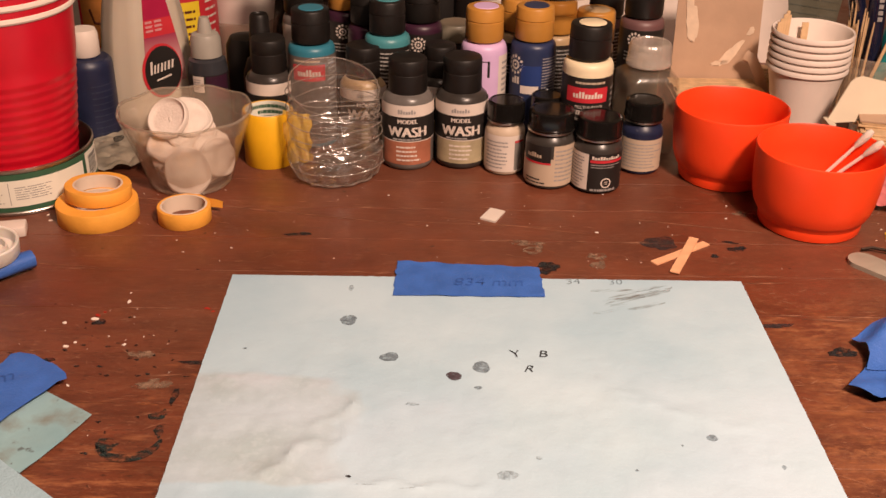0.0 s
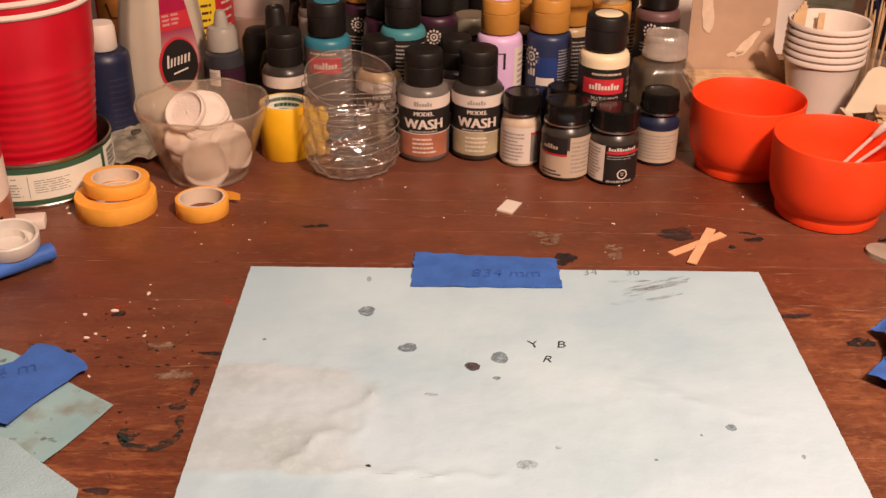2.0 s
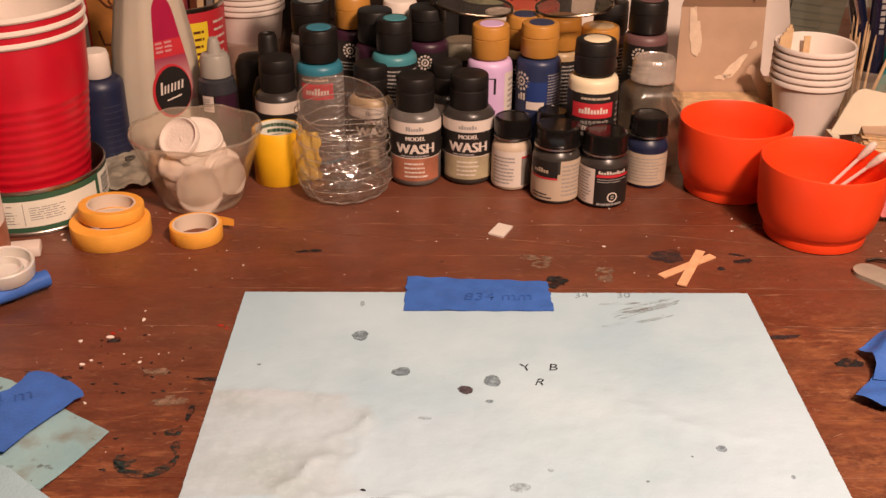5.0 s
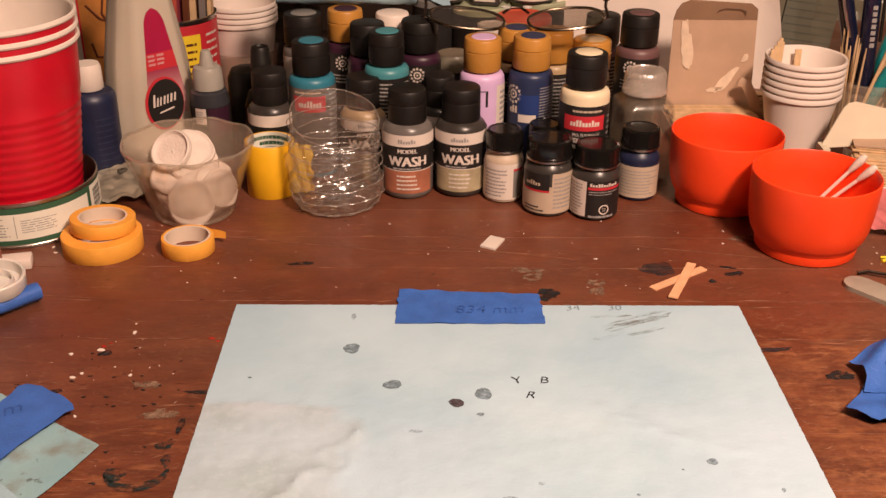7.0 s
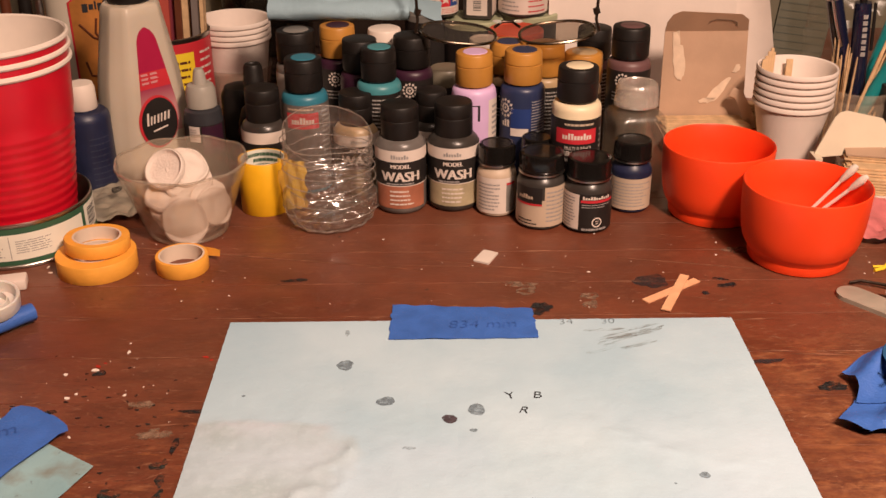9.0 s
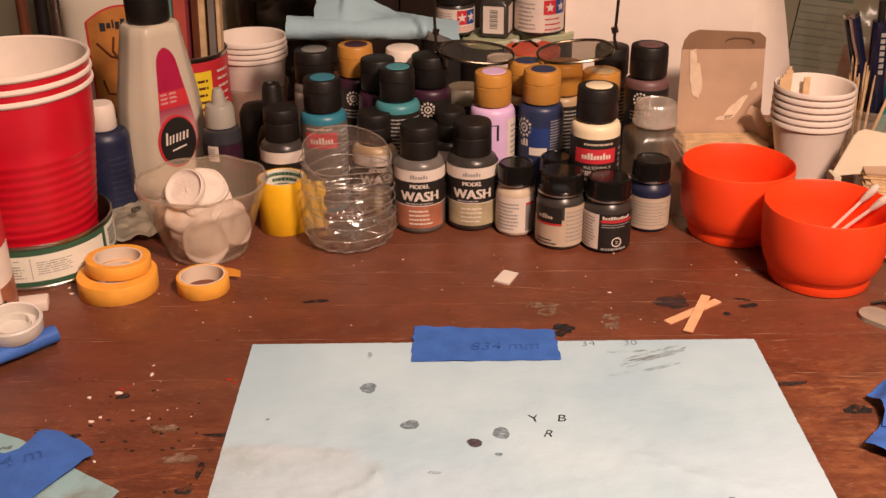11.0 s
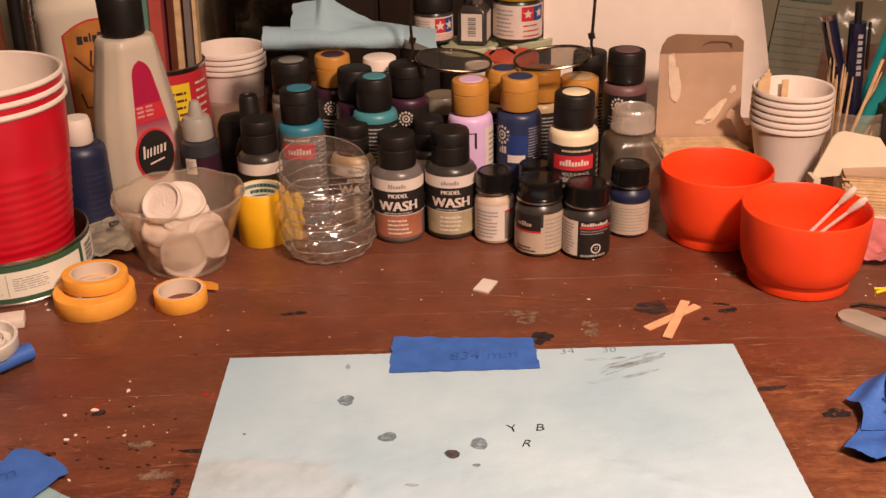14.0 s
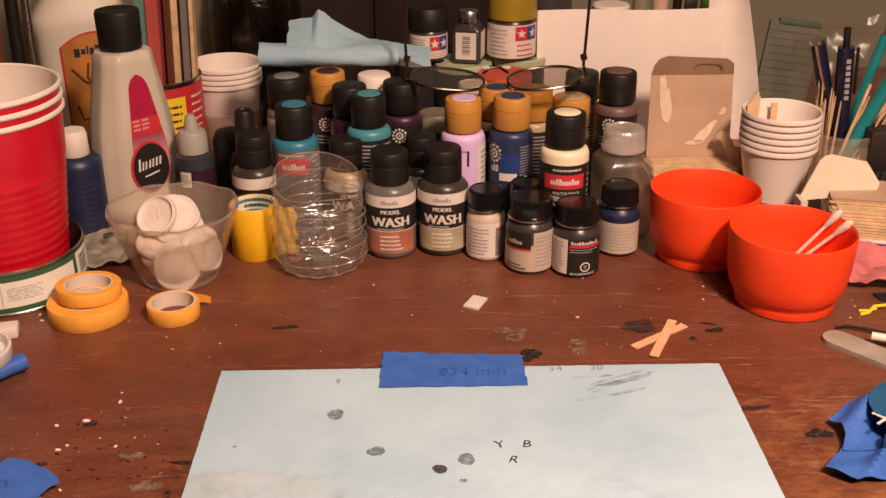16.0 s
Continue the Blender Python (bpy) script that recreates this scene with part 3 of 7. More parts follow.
for cx, cy, rx, ry, m in ((0.136, 0.551, 0.012, 0.0068, "slate"), (0.180, 0.545, 0.005, 0.0032, "darkpaint"), (0.178, 0.553, 0.005, 0.0011, "darkpaint"),
                          (0.058, 0.549, 0.009, 0.0035, "greypaint"), (0.062, 0.541, 0.007, 0.004, "greypaint"), (0.098, 0.534, 0.0045, 0.004, "greypaint"), (0.097, 0.524, 0.004, 0.0055, "greypaint"),
                          (0.068, 0.520, 0.007, 0.006, "darkpaint"), (-0.074, 0.556, 0.007, 0.0018, "darkpaint"), (-0.1335, 0.3615, 0.0050, 0.0042, "tealpaint"),
                          (-0.113, 0.372, 0.0022, 0.004, "tealpaint"), (-0.116, 0.383, 0.004, 0.0035, "tealpaint"), (-0.108, 0.424, 0.007, 0.0016, "darkpaint"), (-0.136, 0.327, 0.005, 0.0022, "slate"),
                          (0.180, 0.463, 0.008, 0.0022, "slate"), (0.206, 0.4395, 0.008, 0.0035, "darkpaint"), (0.165, 0.536, 0.0025, 0.0018, "darkpaint"), (-0.163, 0.458, 0.0035, 0.0022, "darkpaint"),
                          (-0.178, 0.424, 0.003, 0.002, "darkpaint"), (-0.112, 0.397, 0.0015, 0.006, "darkpaint"), (-0.123, 0.406, 0.009, 0.004, "greypaint"), (-0.135, 0.430, 0.006, 0.003, "greypaint"), (0.20, 0.59, 0.011, 0.004, "greypaint")):
    stain(blob(cx, cy, rx, ry, rnd, 26, 0.34, rnd.uniform(-0.3, 0.3)), m)
for k in range(46):
    cx, cy = rnd.gauss(-0.145, 0.026), rnd.gauss(0.425, 0.034)
    if cx > -0.107 or cy < 0.40 and cx < -0.145:
        continue
    stain(blob(cx, cy, rnd.uniform(0.0004, 0.0014), rnd.uniform(0.0003, 0.0009), rnd, 10, 0.5), "darkpaint")
arc = [(-0.1245 + 0.0135 * math.cos(q), 0.366 + 0.0125 * math.sin(q), 0.0022 * math.sin((q + 2.75) / 2.9 * math.pi) + 0.0004) for q in [-2.75 + 0.145 * k for k in range(20)]]
stain([(x * 1.0 + w * math.cos(-2.75 + 0.145 * k), y + w * math.sin(-2.75 + 0.145 * k)) for k, (x, y, w) in enumerate(arc)] + [(x - w * math.cos(-2.75 + 0.145 * k), y - w * math.sin(-2.75 + 0.145 * k)) for k, (x, y, w) in list(enumerate(arc))[::-1]], "tealpaint")
# long scratches and worn lines
for x0, y0, x1, y1, w in ((-0.30, 0.624, 0.0, 0.568, 0.0005), (0.0, 0.569, 0.12, 0.545, 0.0003), (-0.16, 0.600, -0.09, 0.585, 0.0004), (0.17, 0.505, 0.20, 0.507, 0.0006), (-0.13, 0.412, -0.112, 0.414, 0.0007),
                          (-0.02, 0.575, 0.09, 0.568, 0.0003), (0.0, 0.582, 0.10, 0.560, 0.0003), (-0.26, 0.522, -0.18, 0.514, 0.0005), (0.12, 0.582, 0.20, 0.566, 0.0003), (0.195, 0.47, 0.23, 0.468, 0.0005)):
    stain([(x0, y0), (x0 * 0.5 + x1 * 0.5, y0 * 0.5 + y1 * 0.5 - w), (x1, y1), (x0 * 0.5 + x1 * 0.5, y0 * 0.5 + y1 * 0.5 + w)], "scratch", 0.00006)
bm = bmesh.new()
for k in range(150):
    cx, cy = rnd.uniform(-0.26, 0.30), rnd.uniform(0.30, 0.64)
    ln, ang, w = rnd.uniform(0.003, 0.022), rnd.gauss(-0.05, 0.35), rnd.uniform(0.00008, 0.00022)
    ux, uy = math.cos(ang) * ln / 2, math.sin(ang) * ln / 2
    slab([(cx - ux, cy - uy - 0.55), (cx + uy * w / ln * 2, cy - w - 0.55), (cx + ux, cy + uy - 0.55), (cx, cy + w - 0.55)], 0.00002, 0.00006, bm=bm)
part("scratch_layer", bm, "scratch", bench, smooth=False)["kind"] = "stuff"
bm = bmesh.new()
for k in range(330):
    zone = k % 5
    if zone == 0:
        cx, cy = rnd.uniform(0.175, 0.25), rnd.uniform(0.38, 0.50)
    elif zone == 1:
        cx, cy = rnd.uniform(-0.22, -0.108), rnd.uniform(0.33, 0.50)
    elif zone < 4:
        cx, cy = rnd.uniform(-0.26, 0.28), rnd.uniform(0.512, 0.63)
    else:
        cx, cy = rnd.uniform(-0.26, 0.28), rnd.choice((0.4725, 0.5125, 0.5515, 0.592)) + rnd.gauss(0, 0.0005)
    ln, ang, w = rnd.uniform(0.0015, 0.009), rnd.gauss(0.0, 0.5), rnd.uniform(0.00006, 0.00017)
    if zone == 4:
        ln, ang, w = rnd.uniform(0.006, 0.03), rnd.gauss(0.0, 0.012), rnd.uniform(0.0001, 0.0003)
    if -0.108 < cx < 0.175 and cy < 0.509:
        continue
    ux, uy = math.cos(ang) * ln / 2, math.sin(ang) * ln / 2
    slab([(cx - ux, cy - uy - 0.55), (cx + uy * w / ln * 2, cy - w - 0.55), (cx + ux, cy + uy - 0.55), (cx, cy + w - 0.55)], 0.00002, 0.00007, bm=bm)
part("scratch_wear", bm, "scratchpale", bench, smooth=False)["kind"] = "stuff"
for cx, cy, s in ((-0.1655, 0.4645, 0.0014), (-0.1625, 0.4675, 0.0008), (-0.1115, 0.4725, 0.0014), (-0.108, 0.4700, 0.0010)):
    stain(blob(cx, cy, s, s * 0.7, rnd, 10, 0.4), "redspot")
bm = bmesh.new()
for k in range(90):
    if k < 22:
        cx, cy = rnd.gauss(-0.155, 0.03), rnd.gauss(0.44, 0.035)
    else:
        cx, cy = rnd.uniform(-0.24, 0.28), rnd.uniform(0.515, 0.63)
    s = min(0.0009, rnd.lognormvariate(-8.25, 0.5))
    slab(blob(cx, cy, s * rnd.uniform(0.8, 2.0), s, rnd, 7, 0.5, rnd.uniform(0, 3)), 0.0, 0.0002 + 0.2 * s, bm=bm)
tagged(part("paint_crumbs", bm, "fleck", smooth=False), "tiny pale crumbs of dried paint scattered on the bench", "crumbs", kind="stuff")
for cx, cy, rx, ry in ((-0.166, 0.461, 0.0028, 0.0017), (-0.173, 0.436, 0.0024, 0.0011), (-0.153, 0.478, 0.0012, 0.0022), (-0.180, 0.457, 0.0018, 0.0012), (-0.1695, 0.4395, 0.0012, 0.0008)):
    stain(blob(cx, cy, rx * 0.66, ry * 0.72, rnd, 14, 0.2), "fleck", 0.0004)


# ---- the big shop towel ----
def towel_height(x, y):
    """Low crumples of the towel, more of them towards the front."""
    p = Vector((x * 9, y * 9, 0.3))
    k = min(1.0, max(0.12, (0.50 - y) / 0.12))
    fine = noise.fractal(Vector((x * 70, y * 70, 2.0)), 0.6, 2.0, 4) * 0.00035 + abs(noise.noise(Vector((x * 26, y * 38, 6.0)))) * 0.0005
    soaked = max(0.0, min(1.0, (-0.026 - x) / 0.01)) * max(0.0, min(1.0, (0.413 - y) / 0.004)) * max(0.0, min(1.0, (y - 0.336) / 0.002))
    fine += soaked * (0.0002 + 0.00012 * noise.noise(Vector((x * 110, y * 110, 3.0))) + 0.00028 * noise.noise(Vector((x * 220, y * 220, 8.0))))

    def crease(x0, y0, x1, y1, w, h):
        """A pinched fold between two points."""
        ln = math.hypot(x1 - x0, y1 - y0)
        u = ((x - x0) * (x1 - x0) + (y - y0) * (y1 - y0)) / ln
        v = ((x - x0) * (y1 - y0) - (y - y0) * (x1 - x0)) / ln + 0.0016 * math.sin(u * 300)
        end = max(0.0, min(1.0, u / 0.006, (ln - u) / 0.006))
        return h * end * math.exp(-abs(v) / w)

    seam = crease(-0.104, 0.4125, -0.052, 0.4115, 0.0018, 0.0006) + crease(-0.067, 0.3365, -0.0432, 0.369, 0.0030, 0.0018) + crease(-0.048, 0.372, -0.026, 0.392, 0.0020, 0.0010) + crease(-0.040, 0.352, -0.028, 0.381, 0.0020, 0.0008)
    seam += crease(-0.104, 0.3372, -0.066, 0.3368, 0.0016, 0.0009) + crease(-0.058, 0.3385, 0.03, 0.336, 0.0018, 0.0012) + crease(-0.033, 0.398, -0.030, 0.382, 0.0018, 0.0012) + crease(0.078, 0.414, 0.118, 0.382, 0.0030, 0.0007) + crease(0.082, 0.402, 0.150, 0.372, 0.0034, 0.0006)
    edge = min(1.0, min(x + 0.1044, 0.1728 - x, 0.507 - y) / 0.012 + 0.15)
    return 0.0006 + max(0.0, edge) * (k * (0.0007 + noise.noise(p) * 0.0005 + fine) + seam)


towel = thing("shop_towel", "pale blue paper shop towel, ink-spotted and stained, lying on the bench", "paper towel", 0.034, 0.375)
bm = bmesh.new()
NX, NY = 150, 140
grid = [[None] * (NX + 1) for _ in range(NY + 1)]
for j in range(NY + 1):
    for i in range(NX + 1):
        x = -0.1044 + 0.2772 * i / NX
        y = 0.507 - 0.264 * j / NY
        jag = 0.0003 * noise.noise(Vector((x * 260, y * 260, 5)))
        ox = jag if i in (0, NX) else 0
        oy = jag * 1.6 if j in (0, NY) else 0
        grid[j][i] = bm.verts.new((x + ox - 0.034, y + oy - 0.375, towel_height(x, y)))
for j in range(NY):
    for i in range(NX):
        bm.faces.new((grid[j][i], grid[j + 1][i], grid[j + 1][i + 1], grid[j][i + 1]))
rim = [e for e in bm.edges if e.is_boundary]
for v in [q for q in bmesh.ops.extrude_edge_only(bm, edges=rim)["geom"] if isinstance(q, bmesh.types.BMVert)]:
    v.co.z = 0.0002
grid_z = [[towel_height(-0.1044 + 0.2772 * i / NX, 0.507 - 0.264 * j / NY) for i in range(NX + 1)] for j in range(NY + 1)]
part("sheet", bm, "towel", towel)


def sheet_height(x, y):
    """Height of the towel's mesh between its grid points."""
    u, w = (x + 0.1044) / 0.2772 * NX, (0.507 - y) / 0.264 * NY
    i, j = max(0, min(NX - 1, int(u))), max(0, min(NY - 1, int(w)))
    u, w = u - i, w - j
    h = [grid_z[j][i], grid_z[j][i + 1], grid_z[j + 1][i], grid_z[j + 1][i + 1]]
    return (h[0] * (1 - u) + h[1] * u) * (1 - w) + (h[2] * (1 - u) + h[3] * u) * w


def on_towel(name, pts, material):
    """Ink, smear and fold-line tone on the towel: a film that follows its crumples."""
    bm = bmesh.new()
    cx, cy = sum(p[0] for p in pts) / len(pts), sum(p[1] for p in pts) / len(pts)
    rings = []
    for k in (1.0, 0.8, 0.6, 0.4, 0.2):
        rings.append([bm.verts.new((cx + (x - cx) * k - 0.034, cy + (y - cy) * k - 0.375, sheet_height(cx + (x - cx) * k, cy + (y - cy) * k) + 0.00013)) for x, y in pts])
    n = len(pts)
    for p, q in zip(rings, rings[1:]):
        for i in range(n):
            bm.faces.new((p[i], p[(i + 1) % n], q[(i + 1) % n], q[i]))
    bm.faces.new(rings[-1])
    part(name, bm, material, towel)


# The last two thin marks draw shade and dark bits along a fold.
for cx, cy, rx, ry, m in ((-0.038, 0.464, 0.0047, 0.0048, "blot"), (-0.016, 0.431, 0.0047, 0.0042, "blot"), (0.015, 0.416, 0.0040, 0.0036, "blotred"), (0.028, 0.4235, 0.0046, 0.0050, "blot"),
                          (0.026, 0.407, 0.0019, 0.0016, "blot"), (0.126, 0.3715, 0.0024, 0.0026, "blot"), (0.036, 0.346, 0.0048, 0.0032, "faint"), (0.050, 0.357, 0.0014, 0.0012, "faint"),
                          (-0.086, 0.437, 0.0010, 0.0009, "blot"), (-0.029, 0.344, 0.0012, 0.0010, "ink"), (-0.039, 0.496, 0.0015, 0.0034, "faint"), (-0.004, 0.394, 0.0035, 0.0012, "faint"), (0.112, 0.366, 0.0006, 0.0006, "blot"),
                          (0.152, 0.353, 0.0010, 0.0014, "blot"), (0.090, 0.35, 0.0008, 0.0008, "blot"), (-0.0215, 0.3385, 0.0050, 0.00025, "faint"), (-0.005, 0.337, 0.004, 0.0002, "faint")):
    on_towel("ink_spot", blob(cx, cy - 0.002, rx * 0.94, ry * 0.92, rnd, 22, 0.14), m)
for cx, cy, rx, ry, turn in ((0.1140, 0.4905, 0.0195, 0.0050, 0.40), (0.1060, 0.4850, 0.0130, 0.0035, 0.42), (0.1240, 0.4970, 0.0100, 0.0030, 0.30), (0.1000, 0.4950, 0.0110, 0.0016, 0.08), (0.0980, 0.4765, 0.0120, 0.0030, 0.45), (0.1170, 0.4800, 0.0110, 0.0022, 0.35)):
    on_towel("smear", blob(cx, cy, rx, ry, rnd, 26, 0.12, turn), "smear")


def written(text, size, x, y, turn, parent, lift, material="ink", lean=0.0):
    """Hand lettering lying on a surface."""
    bm = lettering(text, size, thin=0.010)
    a = radians(turn)
    o = parent.matrix_world.translation
    for v in bm.verts:
        px, py = v.co.x + lean * v.co.y, v.co.y
        wx, wy = x + px * math.cos(a) - py * math.sin(a), y + px * math.sin(a) + py * math.cos(a)
        v.co = Vector((wx - o.x, wy - o.y, lift(wx, wy) + 0.0004 - o.z))
    return part("handwriting", bm, material, parent, smooth=False)


written("Y", 0.0085, 0.0455, 0.4302, 4, towel, towel_height, lean=-0.15)
written("B", 0.0085, 0.0580, 0.4302, -4, towel, towel_height, lean=0.1)
written("R", 0.0080, 0.0500, 0.4177, -6, towel, towel_height, lean=0.25)
written("34", 0.0085, 0.0805, 0.501, 5, towel, towel_height, "blot", lean=0.1)
written("30", 0.0080, 0.1035, 0.5012, 3, towel, towel_height, "blot", lean=0.1)

# ---- blue tape on the towel ----
tape = thing("tape_strip", "torn blue painter's tape with a pen note on the towel", "tape", 0.024, 0.505)


def tape_height(x, y):
    return max(towel_height(x, min(y, 0.506)) if y < 0.508 else 0.0004, 0.0004) + 0.0005 + 0.0009 * max(0, noise.noise(Vector((x * 60, y * 60, 1))))


bm = bmesh.new()
g2 = []
for j in range(15):
    row = []
    for i in range(41):
        u, v = i / 40, j / 14
        x = -0.0155 + 0.0785 * u + (0.0012 * noise.noise(Vector((3, v * 8, 1))) if i in (0, 40) else 0) + 0.002 * (1 - v) * u - 0.001 * (1 - v)
        y = 0.4865 + (0.0375 - 0.005 * u) * v + (0.0018 * noise.noise(Vector((u * 9, 7, 2))) if j == 14 else 0.0005 * noise.noise(Vector((u * 9, 1, 2))) if j == 0 else 0)
        row.append(bm.verts.new((x - 0.024, y - 0.505, tape_height(x, y))))
    g2.append(row)
for j in range(14):
    for i in range(40):
        bm.faces.new((g2[j][i], g2[j][i + 1], g2[j + 1][i + 1], g2[j + 1][i]))
part("strip", bm, "bluetape", tape)
written("834 mm", 0.0115, 0.0345, 0.4975, 1, tape, tape_height, "tapeink", lean=0.15)


# ---- paint bottles ----
def word(bm, r, a0, a1, z0, z1, n, rnd):
    """Upright bars of uneven height that stand for a brand word."""
    w = (a1 - a0) / n
    for k in range(n):
        h = (z1 - z0) * (1.0 if rnd.random() < 0.35 else 0.66)
        wrap(bm, r, a0 + w * k, a0 + w * (k + 0.72), z0, z0 + h, 2)
    return bm


def roundel(r, a, z, size):
    """A round flower emblem on a cylinder: two rings of petals and a dot."""
    bm = bmesh.new()

    def put(pts):
        bm.faces.new([bm.verts.new(((r) * math.sin(radians(a) + u / r), -(r) * math.cos(radians(a) + u / r), z + w)) for u, w in pts])

    for k in range(12):
        q = 2 * math.pi * k / 12
        for r0, r1, wd in ((0.62, 1.0, 0.17), (0.26, 0.52, 0.14)):
            c, n = (math.cos(q), math.sin(q)), (-math.sin(q), math.cos(q))
            put([(size * (c[0] * r0), size * (c[1] * r0)), (size * (c[0] * (r0 + r1) / 2 + n[0] * wd), size * (c[1] * (r0 + r1) / 2 + n[1] * wd)), (size * c[0] * r1, size * c[1] * r1), (size * (c[0] * (r0 + r1) / 2 - n[0] * wd), size * (c[1] * (r0 + r1) / 2 - n[1] * wd))])
    put([(size * 0.14 * math.cos(k), size * 0.14 * math.sin(k)) for k in range(6)])
    return bm


def craft_bottle(x, y, H, rc, rb, cap, body, disc, label_mat, label, style, rz=0.0, seed=1, flip=True):
    """Flip-top craft paint bottle."""
    t = thing("paint_bottle", label, "paint bottle", x, y, rz=rz, group="craft paint bottles")
    ch = 0.0228
    zs = H - ch
    part("body", turned([(0, 0), (rb - 0.002, 0), (rb, 0.002), (rb, zs - 0.0052), (rb - 0.0003, zs - 0.0032), (rb - 0.0012, zs - 0.0014), (rb - 0.0026, zs - 0.0006), (0.010, zs), (0.009, zs + 0.004), (0, zs + 0.004)], 40), body, t)
    c = part("cap", turned([(0, zs + 0.001), (rc * 0.96, zs + 0.001), (rc, zs + 0.002), (rc, zs + ch * 0.60), (rc - 0.0004, zs + ch * 0.61), (rc - 0.0004, zs + ch * 0.635), (rc, zs + ch * 0.645), (rc - 0.0003, H - 0.0014), (rc - 0.0008, H - 0.0004), (rc - 0.0018, H), (0, H)], 40), cap, t)
    if flip:
        part("thumb_notch", patch(rc + 0.0002, -22, 22, zs + ch * 0.55, zs + ch * 0.62, 6), cap, c)
    if disc:
        part("colour_dot", turned([(0, 0.0004), (rc * 0.62, 0.0004), (rc * 0.66, 0.0)], 24, (0.0006, -0.0004, H)), disc, c)
    rl = rb + 0.00025
    zt = zs - (0.0090 if style == "satin" else 0.0064)
    part("label", patch(rl, -150, 150, 0.004, zt, 44), label_mat, t)
    r = random.Random(seed)
    rl += 0.0001
    if style == "satin":
        part("red_panel", patch(rl, -62, 38, zt - 0.0165, zt - 0.0065, 16), "redlabel", t)
        part("panel_mark", word(bmesh.new(), rl + 0.0001, -44, 26, zt - 0.0135, zt - 0.0092, 10, r), "whitelabel", t)
        part("small_print", lines(bmesh.new(), rl, -40, 44, zt - 0.0045, zt - 0.0022, 1, r, 0.6), "beige", t)
        part("lettering", text_round("PREMIUM SATIN", 0.0042, rl, -6, zt - 0.0245, 0.8, 0.0002), "whitelabel", t)
        part("lettering", text_round("MULTI SURFACE", 0.0032, rl, -6, zt - 0.0205, 0.8), "whitelabel", t)
        part("lettering", text_round("ACRYLIC PAINT", 0.0032, rl, -6, zt - 0.0288, 0.8), "whitelabel", t)
        part("side_print", lines(bmesh.new(), rl, 52, 100, 0.012, zt - 0.006, 12, r, 0.35), "fineprint", t)
        part("colour_band", patch(rl, -70, 60, 0.016, 0.021, 16), "turq", t)
    elif style == "craft":
        part("red_panel", patch(rl, -48, 34, zt - 0.0165, zt - 0.0055, 14), "redlabel", t)
        part("panel_mark", word(bmesh.new(), rl + 0.0001, -34, 24, zt - 0.0132, zt - 0.0085, 8, r), "whitelabel", t)
        part("small_print", lines(bmesh.new(), rl, -45, 30, zt - 0.0040, zt - 0.0018, 1, r, 0.6), "beige", t)
        part("side_print", lines(bmesh.new(), rl, 44, 95, 0.012, zt - 0.003, 14, r, 0.35), "fineprint", t)
    elif style == "print":
        part("side_print", lines(bmesh.new(), rl, -42, 75, zt - 0.032, zt - 0.002, 11, r, 0.36), "fineprint", t)
    elif style == "navy":
        part("colour_block", patch(rl, -34, 18, zt - 0.022, zt - 0.008, 10), "blue", t)
        part("white_block", patch(rl, -34, 12, zt - 0.0275, zt - 0.022, 8), "whitelabel", t)
        part("side_print", lines(bmesh.new(), rl, 20, 80, zt - 0.030, zt - 0.002, 14, r, 0.32), "fineprint", t)
        part("emblem", roundel(rl, -52, zt - 0.0085, 0.0070), "whitelabel", t)
        part("brand_bars", word(bmesh.new(), rl, -62, -36, zt - 0.0215, zt - 0.0165, 3, r), "whitelabel", t)
    elif style == "lavender":
        bm = bmesh.new()
        wrap(bm, rl, -30, 14, zt - 0.0045, zt - 0.0038, 8)
        wrap(bm, rl, 8, 14, zt - 0.0150, zt - 0.0045, 2)
        part("corner_mark", bm, "blacklabel", t)
        part("white_panel", patch(rl, 38, 100, 0.01, zt - 0.001, 12), "whitelabel", t)
        part("side_print", lines(bmesh.new(), rl + 0.0001, 50, 90, 0.012, zt - 0.004, 14, r, 0.45), "greyprint", t)
    elif style == "emblem":
        part("emblem", roundel(rl, -6, zt - 0.0070, 0.0058), "whitelabel", t)
        part("small_print", lines(bmesh.new(), rl, -34, 30, zt - 0.022, zt - 0.0145, 3, r, 0.4), "fineprint", t)
    return t


craft_bottle(0.1030, 0.664, 0.0975, 0.0134, 0.0162, "black", "cream", "cream", "blacklabel", "black-capped craft paint bottle of cream satin paint", "satin", rz=6, seed=2)
craft_bottle(0.0366, 0.694, 0.0985, 0.0127, 0.0152, "gold", "lavender", "lavender", "lavender", "lavender craft paint bottle with an ochre flip cap", "lavender", seed=3)
craft_bottle(0.0701, 0.698, 0.0985, 0.0129, 0.0152, "gold", "navy", "navy", "navy", "dark blue craft paint bottle with an ochre flip cap", "navy", seed=4)
craft_bottle(-0.0283, 0.7050, 0.0990, 0.0122, 0.0155, "black", "teal", "teal", "blacklabel", "teal craft paint bottle with a black cap and black label", "print", rz=15, seed=5)
craft_bottle(-0.0790, 0.6975, 0.0945, 0.0129, 0.0158, "black", "turq", "turq", "greylabel", "blue-green craft paint bottle with black cap and red mark", "craft", rz=4, seed=6)
craft_bottle(0.1476, 0.728, 0.1065, 0.0132, 0.0152, "black", "mauve", "mauve", "blacklabel", "dark mauve craft paint bottle with a black cap", "emblem", rz=-20, seed=7)
craft_bottle(0.0617, 0.731, 0.0950, 0.0129, 0.0140, "gold", "tan", "navy", "blacklabel", "ochre-capped craft paint bottle behind the front rows", "emblem", seed=8)
